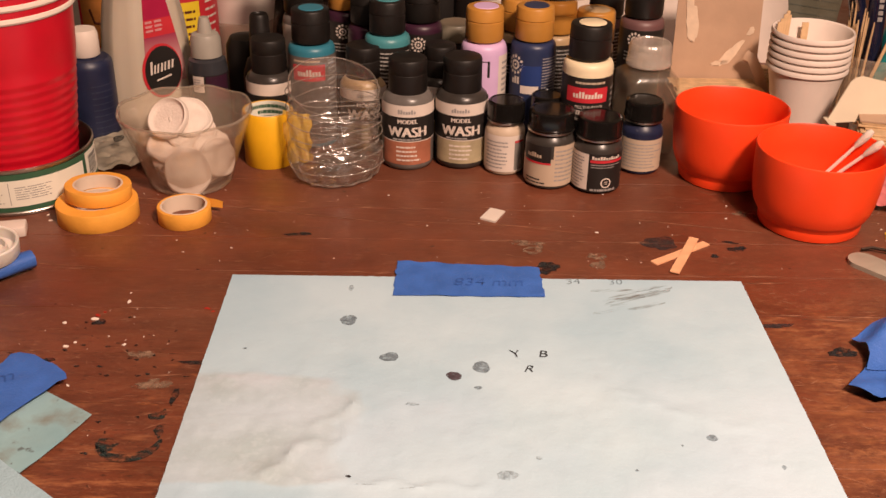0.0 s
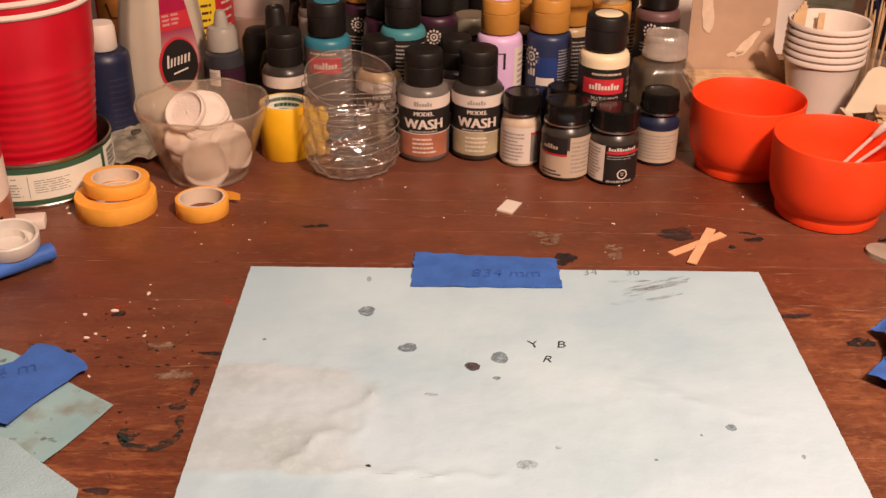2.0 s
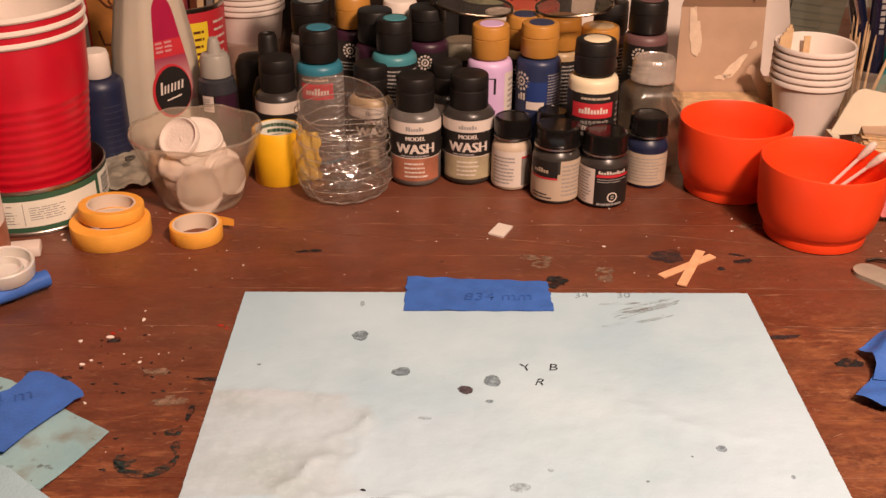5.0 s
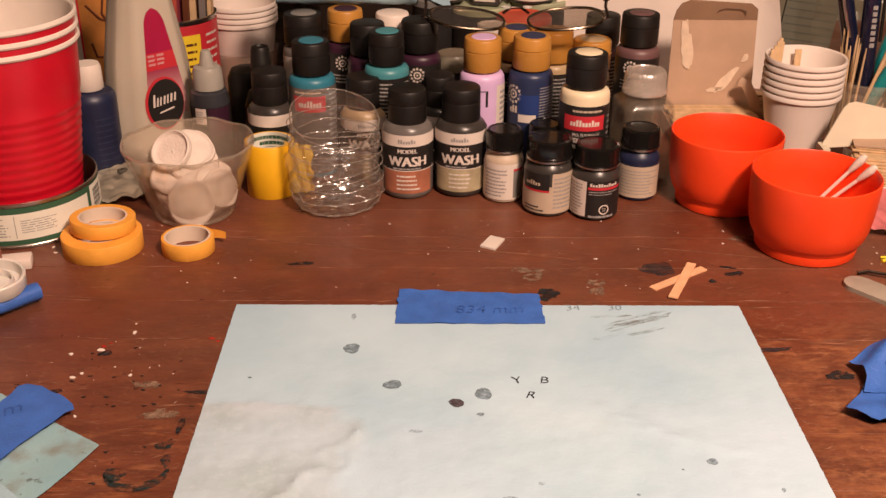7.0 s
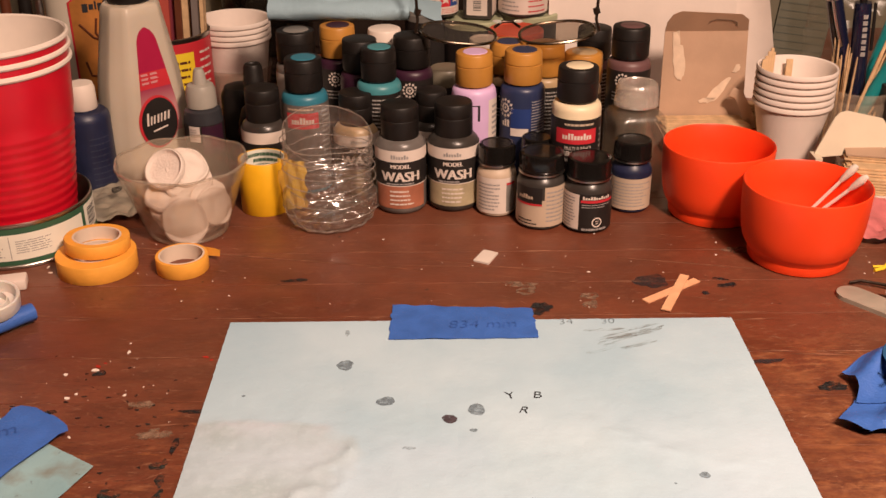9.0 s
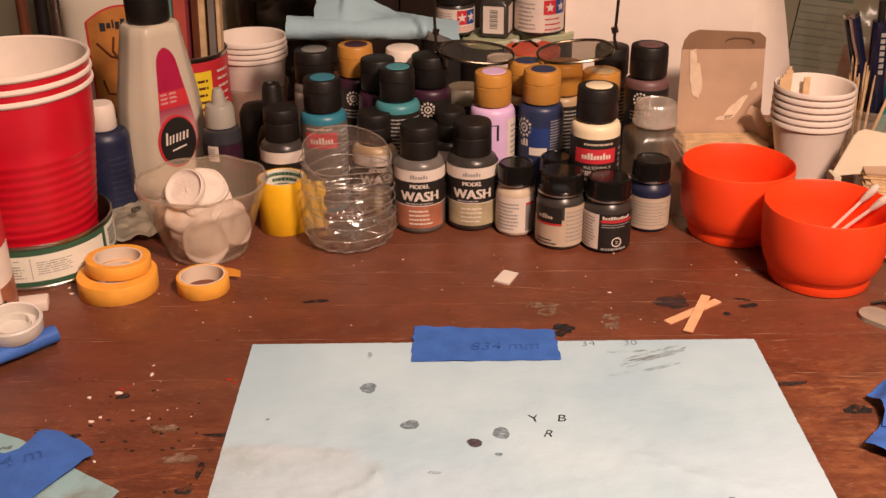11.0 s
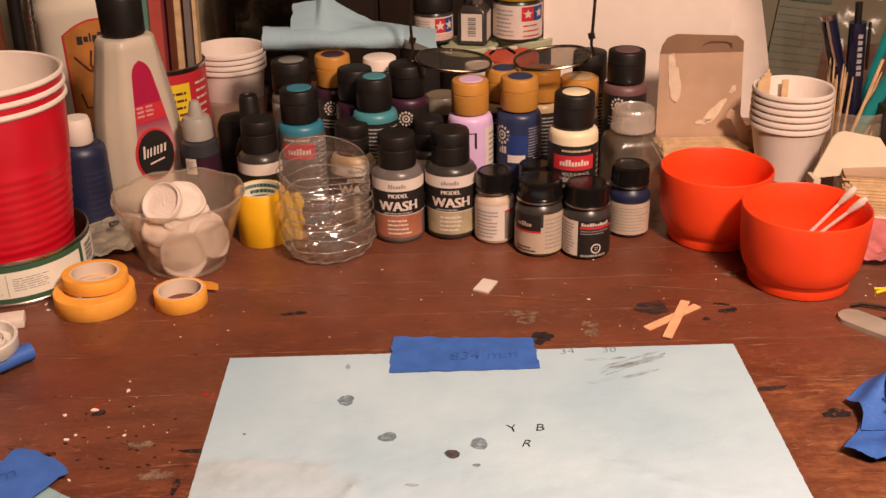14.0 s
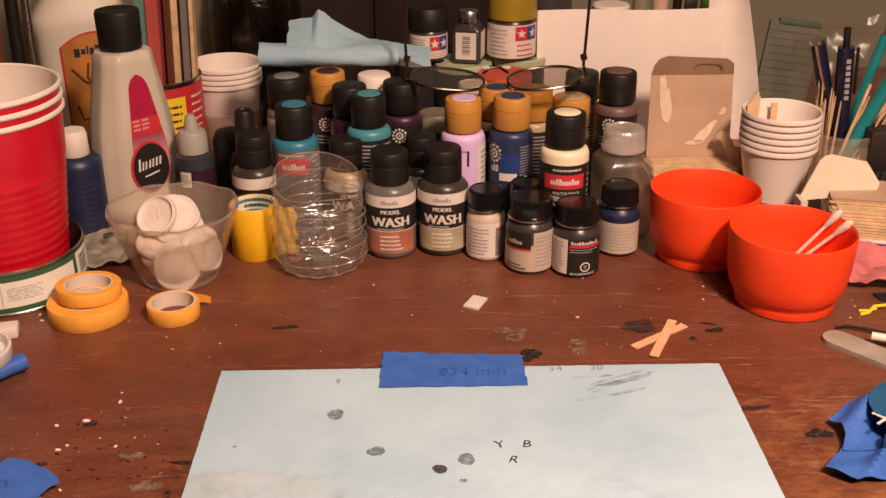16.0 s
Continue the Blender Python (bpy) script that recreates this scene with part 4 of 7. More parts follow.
craft_bottle(0.0905, 0.745, 0.0895, 0.0135, 0.0138, "gold", "tan", "", "blacklabel", "ochre-capped craft paint bottle under the spectacles", "print", seed=9)
craft_bottle(0.1180, 0.747, 0.0825, 0.0140, 0.0140, "gold", "tan", "tan", "blacklabel", "short ochre-capped craft paint bottle among the others", "print", rz=-20, seed=10)
craft_bottle(0.1300, 0.779, 0.0920, 0.0128, 0.0140, "black", "mauve", "", "blacklabel", "black-capped craft paint bottle in the back row", "print", seed=11)
craft_bottle(-0.0895, 0.7495, 0.0995, 0.0140, 0.0152, "black", "greylabel", "grey", "whitelabel", "black-capped craft paint bottle with a pale label", "emblem", rz=20, seed=12)
craft_bottle(-0.0600, 0.7560, 0.1010, 0.0129, 0.0148, "gold", "plum", "plum", "blacklabel", "ochre-capped plum craft paint bottle in the back row", "emblem", seed=13)
craft_bottle(-0.0260, 0.7560, 0.0985, 0.0123, 0.0140, "white", "washgrey", "", "greylabel", "white-capped craft paint bottle in the back row", "print", seed=14)
craft_bottle(-0.0425, 0.7290, 0.0985, 0.0124, 0.0142, "black", "plum", "", "plum", "black-capped plum craft paint bottle behind the teal one", "emblem", seed=15)
craft_bottle(-0.0060, 0.7335, 0.0995, 0.0132, 0.0148, "black", "plum", "", "blacklabel", "black-capped craft paint bottle with dark label", "emblem", seed=16)


def wash_bottle(x, y, H, rb, liquid, low, label, words=True, rz=0.0, seed=1):
    """Small dropper bottle of model wash with a black flip cap."""
    t = thing("wash_bottle", label, "paint bottle", x, y, rz=rz, group="model wash bottles")
    zs = H * 0.705
    rc = rb * 0.745
    part("body", turned([(0, 0), (rb - 0.0025, 0), (rb - 0.0005, 0.0018), (rb, 0.004), (rb, zs - 0.0075), (rb - 0.0010, zs - 0.0035), (rb - 0.0035, zs - 0.0008), (rc * 0.8, zs), (rc * 0.8, zs + 0.003), (0, zs + 0.003)], 40), liquid, t)
    c = part("cap", turned([(0, zs - 0.0006), (rc * 0.98, zs - 0.0006), (rc, zs + 0.0005), (rc * 0.99, H - 0.0100), (rc * 0.975, H - 0.0098), (rc * 0.975, H - 0.0091), (rc * 0.99, H - 0.0088), (rc * 0.98, H - 0.0016), (rc * 0.93, H - 0.0004), (rc * 0.84, H), (0, H)], 40), "black", t)
    part("thumb_notch", patch(rc * 1.0, -24, 24, H - 0.0125, H - 0.0100, 6), "black", c)
    rl = rb + 0.0002
    k = zs / 0.0446
    part("white_band", patch(rl, -140, 140, 0.0328 * k, 0.0396 * k, 40), "whitelabel", t)
    part("black_band", patch(rl, -140, 140, 0.0182 * k, 0.0328 * k, 40), "blacklabel", t)
    part("colour_band", patch(rl, -62, 62, 0.0042 * k, 0.0180 * k, 24), low, t)
    part("rule", patch(rl + 0.0001, -140, 140, 0.0180 * k, 0.0185 * k, 40), "whitelabel", t)
    r = random.Random(seed)
    if words:
        part("lettering", text_round("MODEL", 0.0040, rl + 0.0002, 0, 0.0290 * k, 1.0, 0.0004), "whitelabel", t)
        part("lettering", text_round("WASH", 0.0096, rl + 0.0002, 0, 0.0211 * k, 0.98, 0.0010), "whitelabel", t)
        part("small_print", lines(bmesh.new(), rl + 0.0002, -32, 34, 0.0187 * k, 0.0204 * k, 1, r), "greyprint", t)
        part("brand_bars", word(bmesh.new(), rl + 0.0002, -20, 20, 0.0347 * k, 0.0372 * k, 7, r), "greyprint", t)
        part("colour_name", lines(bmesh.new(), rl + 0.0002, -24, 30, 0.0060 * k, 0.0164 * k, 4, r, 0.4), "whitelabel", t)
    return t


wash_bottle(-0.0134, 0.6636, 0.0733, 0.0170, "washgrey", "copper", "wash bottle with black cap and copper-coloured label", seed=1)
wash_bottle(0.0221, 0.6670, 0.0736, 0.0172, "washdark", "bronze", "wash bottle with black cap and bronze-coloured label", rz=-3, seed=2)
wash_bottle(-0.0440, 0.6935, 0.0715, 0.0160, "tan", "bronze", "brown wash bottle with black cap behind the water bottle", rz=8, seed=3)
wash_bottle(0.0075, 0.7020, 0.0700, 0.0145, "washdark", "bronze", "wash bottle with black cap behind the front pair", False, seed=4)
wash_bottle(-0.1080, 0.6960, 0.0745, 0.0160, "washdark", "copper", "wash bottle with black cap behind the yellow tape", False, seed=5)


def paint_jar(x, y, H, rb, paint, label, style, rz=0.0, seed=1):
    """Square-shouldered glass jar of enamel with a black screw lid."""
    t = thing("paint_jar", label, "paint jar", x, y, rz=rz, group="enamel paint jars")
    zl = H - 0.0122
    part("glass_body", turned([(0, 0), (rb - 0.003, 0), (rb - 0.0007, 0.0012), (rb, 0.0035), (rb, zl - 0.0085), (rb - 0.0008, zl - 0.0055), (rb - 0.0032, zl - 0.0026), (rb * 0.8, zl - 0.0015), (rb * 0.8, zl + 0.004), (0, zl + 0.004)], 40), paint, t)
    lid = part("lid", turned([(0, zl), (rb * 0.93, zl), (rb * 0.955, zl + 0.0006), (rb * 0.955, zl + 0.0014), (rb * 0.925, zl + 0.002), (rb * 0.925, H - 0.0022), (rb * 0.88, H - 0.0006), (rb * 0.78, H), (rb * 0.74, H - 0.0005), (0, H - 0.0005)], 48), "lid", t)
    part("neck_ring", turned([(rb * 0.90, zl - 0.0014), (rb * 0.945, zl - 0.0012), (rb * 0.945, zl - 0.0002), (rb * 0.90, zl)], 40), "steel", lid)
    rl = rb + 0.0002
    z1 = zl - 0.0085
    r = random.Random(seed)
    if style == "white":
        part("label", patch(rl, -130, 60, 0.003, z1, 32), "whitelabel", t)
        part("side_print", lines(bmesh.new(), rl + 0.0001, -62, 8, 0.005, z1 - 0.003, 8, r, 0.4), "greyprint", t)
        part("grey_panel", patch(rl + 0.0001, 26, 58, 0.004, z1 - 0.0035, 6), "grey", t)
        part("red_bar", patch(rl + 0.0002, 26, 58, z1 - 0.0050, z1 - 0.0035, 6), "redlabel", t)
    elif style == "beige":
        part("label", patch(rl, -130, 130, 0.003, z1 - 0.008, 36), "beige", t)
        part("dark_panel", patch(rl + 0.0001, -75, -2, z1 - 0.0105, z1 + 0.0005, 10), "blacklabel", t)
        part("red_bar", patch(rl + 0.0002, -75, -2, z1 - 0.0118, z1 - 0.0105, 10), "redlabel", t)
        part("panel_mark", word(bmesh.new(), rl + 0.0003, -62, -22, z1 - 0.0075, z1 - 0.0045, 6, r), "beige", t)
        part("cream_panel", patch(rl + 0.0001, 4, 75, 0.004, z1 + 0.001, 10), "beige", t)
        part("side_print", lines(bmesh.new(), rl + 0.0002, 8, 70, 0.006, z1 - 0.001, 8, r, 0.4), "greyprint", t)
        part("side_print", lines(bmesh.new(), rl + 0.0002, -66, -10, 0.004, 0.0085, 2, r, 0.4), "ink", t)
    elif style == "black":
        part("label", patch(rl, -130, 130, 0.002, z1, 36), "blacklabel", t)
        part("pale_panel", patch(rl + 0.0001, -95, -28, 0.003, z1 - 0.0005, 10), "whitelabel", t)
        part("side_print", lines(bmesh.new(), rl + 0.0002, -88, -34, 0.004, z1 - 0.002, 10, r, 0.4), "greyprint", t)
        part("red_bar", patch(rl + 0.0001, -24, 62, z1 - 0.0058, z1 - 0.0040, 12), "redlabel", t)
        part("panel_mark", word(bmesh.new(), rl + 0.0001, -20, 50, z1 - 0.0036, z1 - 0.0014, 11, r), "whitelabel", t)
        part("small_print", lines(bmesh.new(), rl + 0.0001, -22, 60, z1 - 0.0095, z1 - 0.0062, 2, r, 0.35), "greyprint", t)
        bm = bmesh.new()
        lathe(bm, [(0.0026, 0), (0.0034, 0)], 20)
        for a, w in ((0.0007, 0.0022), (-0.0007, 0.0018)):
            box(bm, -w / 2, w / 2, a - 0.0004, a + 0.0004, 0, 0.00002)
        for v in bm.verts:
            th = v.co.x / rl + radians(16)
            v.co = Vector(((rl + 0.0003) * math.sin(th), -(rl + 0.0003) * math.cos(th), 0.0085 + v.co.y))
        part("round_seal", bm, "whitelabel", t)
        part("small_print", lines(bmesh.new(), rl + 0.0001, -20, 52, 0.0024, 0.0042, 1, r, 0.8), "greyprint", t)
    elif style == "cream":
        part("label", patch(rl, -130, 130, 0.003, z1 - 0.003, 36), "beige", t)
        part("side_print", lines(bmesh.new(), rl + 0.0001, -60, 60, 0.005, z1 - 0.005, 8, r, 0.35), "greyprint", t)
        part("paint_band", patch(rl, -130, 130, z1 - 0.003, z1 + 0.0005, 36), "dimnavy", t)
    return t


paint_jar(0.0506, 0.6543, 0.0488, 0.0131, "beige", "small glass jar of cream enamel with a black lid", "white", seed=1)
paint_jar(0.0784, 0.6359, 0.0503, 0.0157, "washdark", "small glass jar of dark enamel with beige label", "beige", seed=2)
paint_jar(0.1084, 0.6300, 0.0485, 0.0154, "washdark", "small glass jar of dark enamel with black and white label", "black", seed=3)
paint_jar(0.1411, 0.6588, 0.0488, 0.0136, "dimnavy", "small glass jar of navy enamel with a cream label", "cream", seed=4)
paint_jar(0.0790, 0.6715, 0.0465, 0.0120, "washdark", "small glass jar with a black lid, half hidden", "beige", seed=5)


# ---- clear square bottle ----
def rounded_square(bm, rows, n=8):
    """Loft of rounded squares: rows of (half width, corner radius, height)."""
    rings = []
    for h, r, z in rows:
        ring = []
        for q, (sx, sy) in enumerate(((1, 1), (-1, 1), (-1, -1), (1, -1))):
            for i in range(n + 1):
                a = math.pi / 2 * (q + i / n)
                ring.append(bm.verts.new((sx * (h - r) + r * math.cos(a), sy * (h - r) + r * math.sin(a), z)))
        rings.append(ring)
    for p, q in zip(rings, rings[1:]):
        m = len(p)
        for i in range(m):
            bm.faces.new((p[i], p[(i + 1) % m], q[(i + 1) % m], q[i]))
    bm.faces.new(rings[0][::-1])
    bm.faces.new(rings[-1])
    return bm


sq = thing("square_bottle", "empty clear square plastic bottle with a ribbed clear cap", "bottle", 0.1480, 0.6945, rz=8)
part("body", rounded_square(bmesh.new(), [(0.0165, 0.005, 0), (0.0185, 0.006, 0.002), (0.0185, 0.006, 0.0500), (0.0178, 0.007, 0.0540), (0.0150, 0.009, 0.0575), (0.012, 0.0119, 0.0595), (0.012, 0.0119, 0.062), (0.010, 0.0099, 0.062), (0.0105, 0.0100, 0.0580), (0.0142, 0.0085, 0.0565), (0.0170, 0.006, 0.0530), (0.0175, 0.0055, 0.0495), (0.0175, 0.0055, 0.003), (0.0155, 0.0045, 0.0015)]), "pet2", sq)
part("cap", turned([(0, 0.0605), (0.0146, 0.0605), (0.0152, 0.0612), (0.0152, 0.0632), (0.0146, 0.0640), (0.0144, 0.0718), (0.0134, 0.0750), (0.0126, 0.0760), (0.0112, 0.0762), (0.0108, 0.0755), (0, 0.0757)], 112, lobes=28, depth=0.010), "clearcap", sq, "clear ribbed screw cap")


# ---- orange bowls ----
def orange_bowl(x, y, label, rz=0.0, size=1.0):
    t = thing("plastic_bowl", label, "bowl", x, y, rz=rz, group="orange bowls")
    out = [(0, 0.0006), (0.0255, 0.0006), (0.0283, 0.0), (0.0298, 0.0008), (0.0303, 0.0030), (0.0304, 0.0058), (0.0302, 0.0070), (0.0306, 0.0080), (0.0322, 0.0095), (0.0342, 0.0135), (0.0356, 0.0190), (0.0366, 0.0270), (0.0372, 0.036), (0.0377, 0.0488), (0.0375, 0.0498), (0.0369, 0.0502), (0.0362, 0.0492)]
    inn = [(0.0359, 0.034), (0.0350, 0.020), (0.0335, 0.0120), (0.0300, 0.0060), (0.024, 0.0040), (0, 0.0036)]
    part("bowl_shell", turned([(r * size, z * 0.985) for r, z in out + inn], 96), "orange", t)
    return t


orange_bowl(0.1955, 0.6490, "glossy orange plastic bowl, empty, standing on the bench", size=0.962)
orange_bowl(0.2322, 0.5818, "glossy orange plastic bowl holding two cotton swabs")


def rod_between(a, b, r, segs=8, taper=None):
    return tube([a, b], r, segs, taper=taper)


def swab(a, b, label):
    a, b = Vector(a), Vector(b)
    t = thing("cotton_swab", label, "cotton swab", *a, group="cotton swabs")
    d = b - a
    part("stick", rod_between((0, 0, 0), d * 0.9, 0.0011), "paper", t)
    prof = [(0.0, 0), (0.0013, 0.001), (0.0020, 0.004), (0.0025, 0.009), (0.0024, 0.0125), (0.0015, 0.0145), (0, 0.015)]
    bm = turned(prof, 14)
    rot = d.to_track_quat("Z", "Y").to_matrix().to_4x4()
    bm.transform(Matrix.Translation(d - d.normalized() * 0.0145) @ rot)
    part("cotton_tip", bm, "pad", t)


swab((0.2350, 0.6055, 0.0075), (0.2650, 0.5945, 0.0545), "white cotton swab leaning in the orange bowl")
swab((0.2375, 0.6045, 0.0075), (0.2690, 0.5862, 0.0508), "white cotton swab leaning beside the other one")


# ---- paper cups ----
def paper_cups(x, y, n, H, r, rbase, step, label, rz=0.0):
    t = thing("paper_cup_stack", label, "paper cups", x, y, rz=rz, group="stacked paper cups")
    h0 = H - step * (n - 1)
    for k in range(n):
        z = step * k
        prof = [(0, z + 0.003), (rbase - 0.0012, z + 0.003), (rbase - 0.0008, z), (rbase, z), (r - 0.0010, z + h0 - 0.0040), (r + 0.0002, z + h0 - 0.0040), (r + 0.0008, z + h0 - 0.0034), (r + 0.0010, z + h0 - 0.0016), (r + 0.0003, z + h0), (r - 0.0009, z + h0 - 0.0006), (r - 0.0020, z + h0 - 0.004), (rbase - 0.0006, z + 0.004), (0, z + 0.004)]
        part("cup", turned(prof, 48), "paper", t)
    return t


paper_cups(0.2768, 0.7540, 6, 0.0684, 0.0284, 0.0195, 0.0050, "stack of white paper cups holding pale sticks")
paper_cups(-0.1575, 0.8830, 4, 0.0745, 0.0296, 0.0215, 0.0046, "stack of four white paper cups standing in a clear tumbler")
tm = thing("plastic_tumbler", "hazy clear plastic tumbler round the foot of paper cups", "tumbler", -0.1575, 0.8830)
part("tumbler_wall", turned([(0, -0.0), (0.0238, 0.0), (0.0246, 0.0012), (0.0292, 0.0340), (0.0298, 0.0345), (0.0296, 0.0352), (0.0287, 0.0348), (0.0240, 0.0014)], 48), "tumbler", tm)
for k, (dx, dy, top) in enumerate(((-0.0235, 0.006, 0.0715), (-0.0212, 0.008, 0.0735), (-0.0190, 0.009, 0.0765), (-0.0165, 0.011, 0.0785), (-0.0145, 0.013, 0.0750))):
    t = thing("wooden_pick", "short pale wooden stick standing in the paper cup", "stick", 0.2768 + dx, 0.7540 + dy, 0.030, group="sticks in the cup")
    part("stick", block(-0.0012, 0.0012, -0.0007, 0.0007, 0, top - 0.030, 0.0003), "wood", t)
t = thing("wooden_pick", "flat pale wooden stick leaning inside the paper cup", "stick", 0.2768, 0.7690, 0.030, rx=-6, group="sticks in the cup")
part("stick", block(-0.0025, 0.0025, -0.0006, 0.0006, 0, 0.038, 0.0003), "wood", t)

# ---- tape rolls ----
def tape_roll(x, y, z, r, hole, h, material, label, rx=0.0, ry=0.0, tail=False):
    t = thing("tape_roll", label, "tape roll", x, y, z, rx=rx, ry=ry, group="masking tape rolls")
    part("tape_wind", turned([(hole + 0.0012, 0), (r - 0.0003, 0), (r, 0.0004), (r, h - 0.0004), (r - 0.0003, h), (hole + 0.0012, h), (hole + 0.0012, 0)], 56), material, t)
    part("core", turned([(hole, 0.0001), (hole + 0.0012, 0.0001), (hole + 0.0012, h + 0.0001), (hole, h + 0.0001), (hole, 0.0001)], 56), "core", t, "pale cardboard core")
    if tail:
        bm = bmesh.new()
        a = [(r * math.cos(q), r * math.sin(q)) for q in (1.25, 1.05, 0.85)]
        pts = a + [(r * 0.80 + 0.0045, r * 0.62 + 0.0008), (r * 0.80 + 0.0085, r * 0.62 - 0.0010)]
        lo = [bm.verts.new((px, py, 0.002 + 0.0004 * i)) for i, (px, py) in enumerate(pts)]
        hi = [bm.verts.new((px + 0.0004, py + 0.0004, h - 0.0005 * i)) for i, (px, py) in enumerate(pts)]
        for i in range(len(pts) - 1):
            bm.faces.new((lo[i], lo[i + 1], hi[i + 1], hi[i]))
        part("loose_end", bm, material, t)
    return t


tape_roll(-0.1440, 0.5730, 0.0, 0.0157, 0.0126, 0.0098, "masking", "thin roll of yellow masking tape with a loose end", tail=True)
tape_roll(-0.1960, 0.5755, 0.0, 0.0238, 0.0140, 0.0112, "masking", "wide roll of yellow masking tape under another")
tape_roll(-0.1955, 0.5790, 0.0118, 0.0192, 0.0132, 0.0080, "masking", "narrow roll of yellow masking tape lying on the wide one", rx=-3, ry=2)
ty = thing("tape_roll", "tall roll of yellow tape standing with its label up", "tape roll", -0.1055, 0.6625, group="masking tape rolls")
part("tape_wind", turned([(0.0146, 0), (0.0163, 0), (0.0166, 0.0004), (0.0166, 0.0362), (0.0163, 0.0366), (0.0146, 0.0366), (0.0146, 0)], 48), "yellow", ty)
part("core", turned([(0.0146, 0.0002), (0.0137, 0.0002), (0.0137, 0.0367), (0.0146, 0.0367), (0.0146, 0.0002)], 48), "canlabel", ty, "pale core lining")
part("core_print", lines(bmesh.new(), 0.0135, 120, 250, 0.0235, 0.0355, 3, random.Random(4), 0.6), "green", ty)
bm = bmesh.new()
cols = []
for i in range(9):
    u = i / 8
    px = 0.0115 + 0.0175 * u
    py = -0.0110 + 0.002 * u
    cols.append([bm.verts.new((px, py, 0.003 + 0.037 * j / 12 + 0.004 * u * math.sin(j * 0.9) * (1 if j in (0, 12) else 0.3)))  for j in range(13)])
for i, cset in enumerate(cols):
    for j, v in enumerate(cset):
        v.co.y += 0.0015 * math.sin(i * 1.9 + j * 0.6)
        v.co.x += (0.0012 * math.sin(j * 1.7)) if i == 8 else 0
for i in range(8):
    for j in range(12):
        bm.faces.new((cols[i][j], cols[i + 1][j], cols[i + 1][j + 1], cols[i][j + 1]))
part("loose_end", bm, "sticky", ty, "crinkled translucent amber tape end")

# ---- glass bowl with cotton pads ----
gb = thing("glass_bowl", "clear glass custard bowl with a wavy rim, half full of pads", "bowl", -0.1512, 0.6285)
bm = bmesh.new()
prof = [(0, 0.0012), (0.0205, 0.0012), (0.0222, 0.0), (0.0250, 0.0004), (0.0266, 0.003), (0.0300, 0.014), (0.0342, 0.0265), (0.0378, 0.0372), (0.0384, 0.0378), (0.0388, 0.0398), (0.0408, 0.0458), (0.0418, 0.0480), (0.0416, 0.0492), (0.0404, 0.0492), (0.0391, 0.0462), (0.0362, 0.0375), (0.0322, 0.0265), (0.0278, 0.0140), (0.0244, 0.0060), (0.019, 0.0042), (0, 0.0040)]
lathe(bm, prof, 72)
for v in bm.verts:
    if v.co.z > 0.03:
        a = math.atan2(v.co.y, v.co.x)
        k = 1 + 0.008 * math.cos(8 * a + 1.2) * (v.co.z - 0.03) / 0.019
        v.co.x *= k
        v.co.y *= k
        v.co.z += 0.0006 * math.cos(8 * a + 1.2) * (v.co.z - 0.03) / 0.019
part("bowl_shell", bm, "glass", gb)
# Rim and foot tubes in milkier glass: brightness of refracted edges put into colour.
ring = []
for i in range(96):
    q = 2 * math.pi * i / 96
    w = 0.0410 * (1 + 0.008 * math.cos(8 * q + 1.2))
    ring.append((w * math.cos(q), w * math.sin(q), 0.0488 + 0.0006 * math.cos(8 * q + 1.2)))
part("rim", tube(ring, 0.0009, 8, closed=True), "rimglass", gb)
part("foot", tube([(0.0242 * math.cos(2 * math.pi * i / 60), 0.0242 * math.sin(2 * math.pi * i / 60), 0.0014) for i in range(60)], 0.0013, 8, closed=True), "rimglass", gb)


def cotton_pad(x, y, z, r, h, rx, ry, rz, dish=0.0):
    t = thing("cotton_pad", "round white pad lying in the glass bowl", "cotton pad", x, y, z, rz, rx, ry, group="pads in the glass bowl")
    prof = [(0, 0)] + [(r * k / 8, 0) for k in range(1, 8)] + [(r * 0.97, h * 0.15), (r, h * 0.5), (r * 0.96, h * 0.9), (r * 0.90, h), (r * 0.80, h - dish)] + [(r * k / 8, h - dish * 1.2) for k in range(6, 0, -1)] + [(0, h - dish * 1.3)]
    bm = turned(prof, 40)
    amt = 0.0006 if dish > 0.002 else 0.0026
    for v in bm.verts:
        q = Vector((v.co.x * 110 + x * 900, v.co.y * 110, z * 900))
        v.co.z += amt * noise.noise(q)
        k = 1 + amt * 40 * noise.noise(q * 0.8 + Vector((5, 1, 2)))
        v.co.x *= k
        v.co.y *= k
    part("pad", bm, "pad", t)


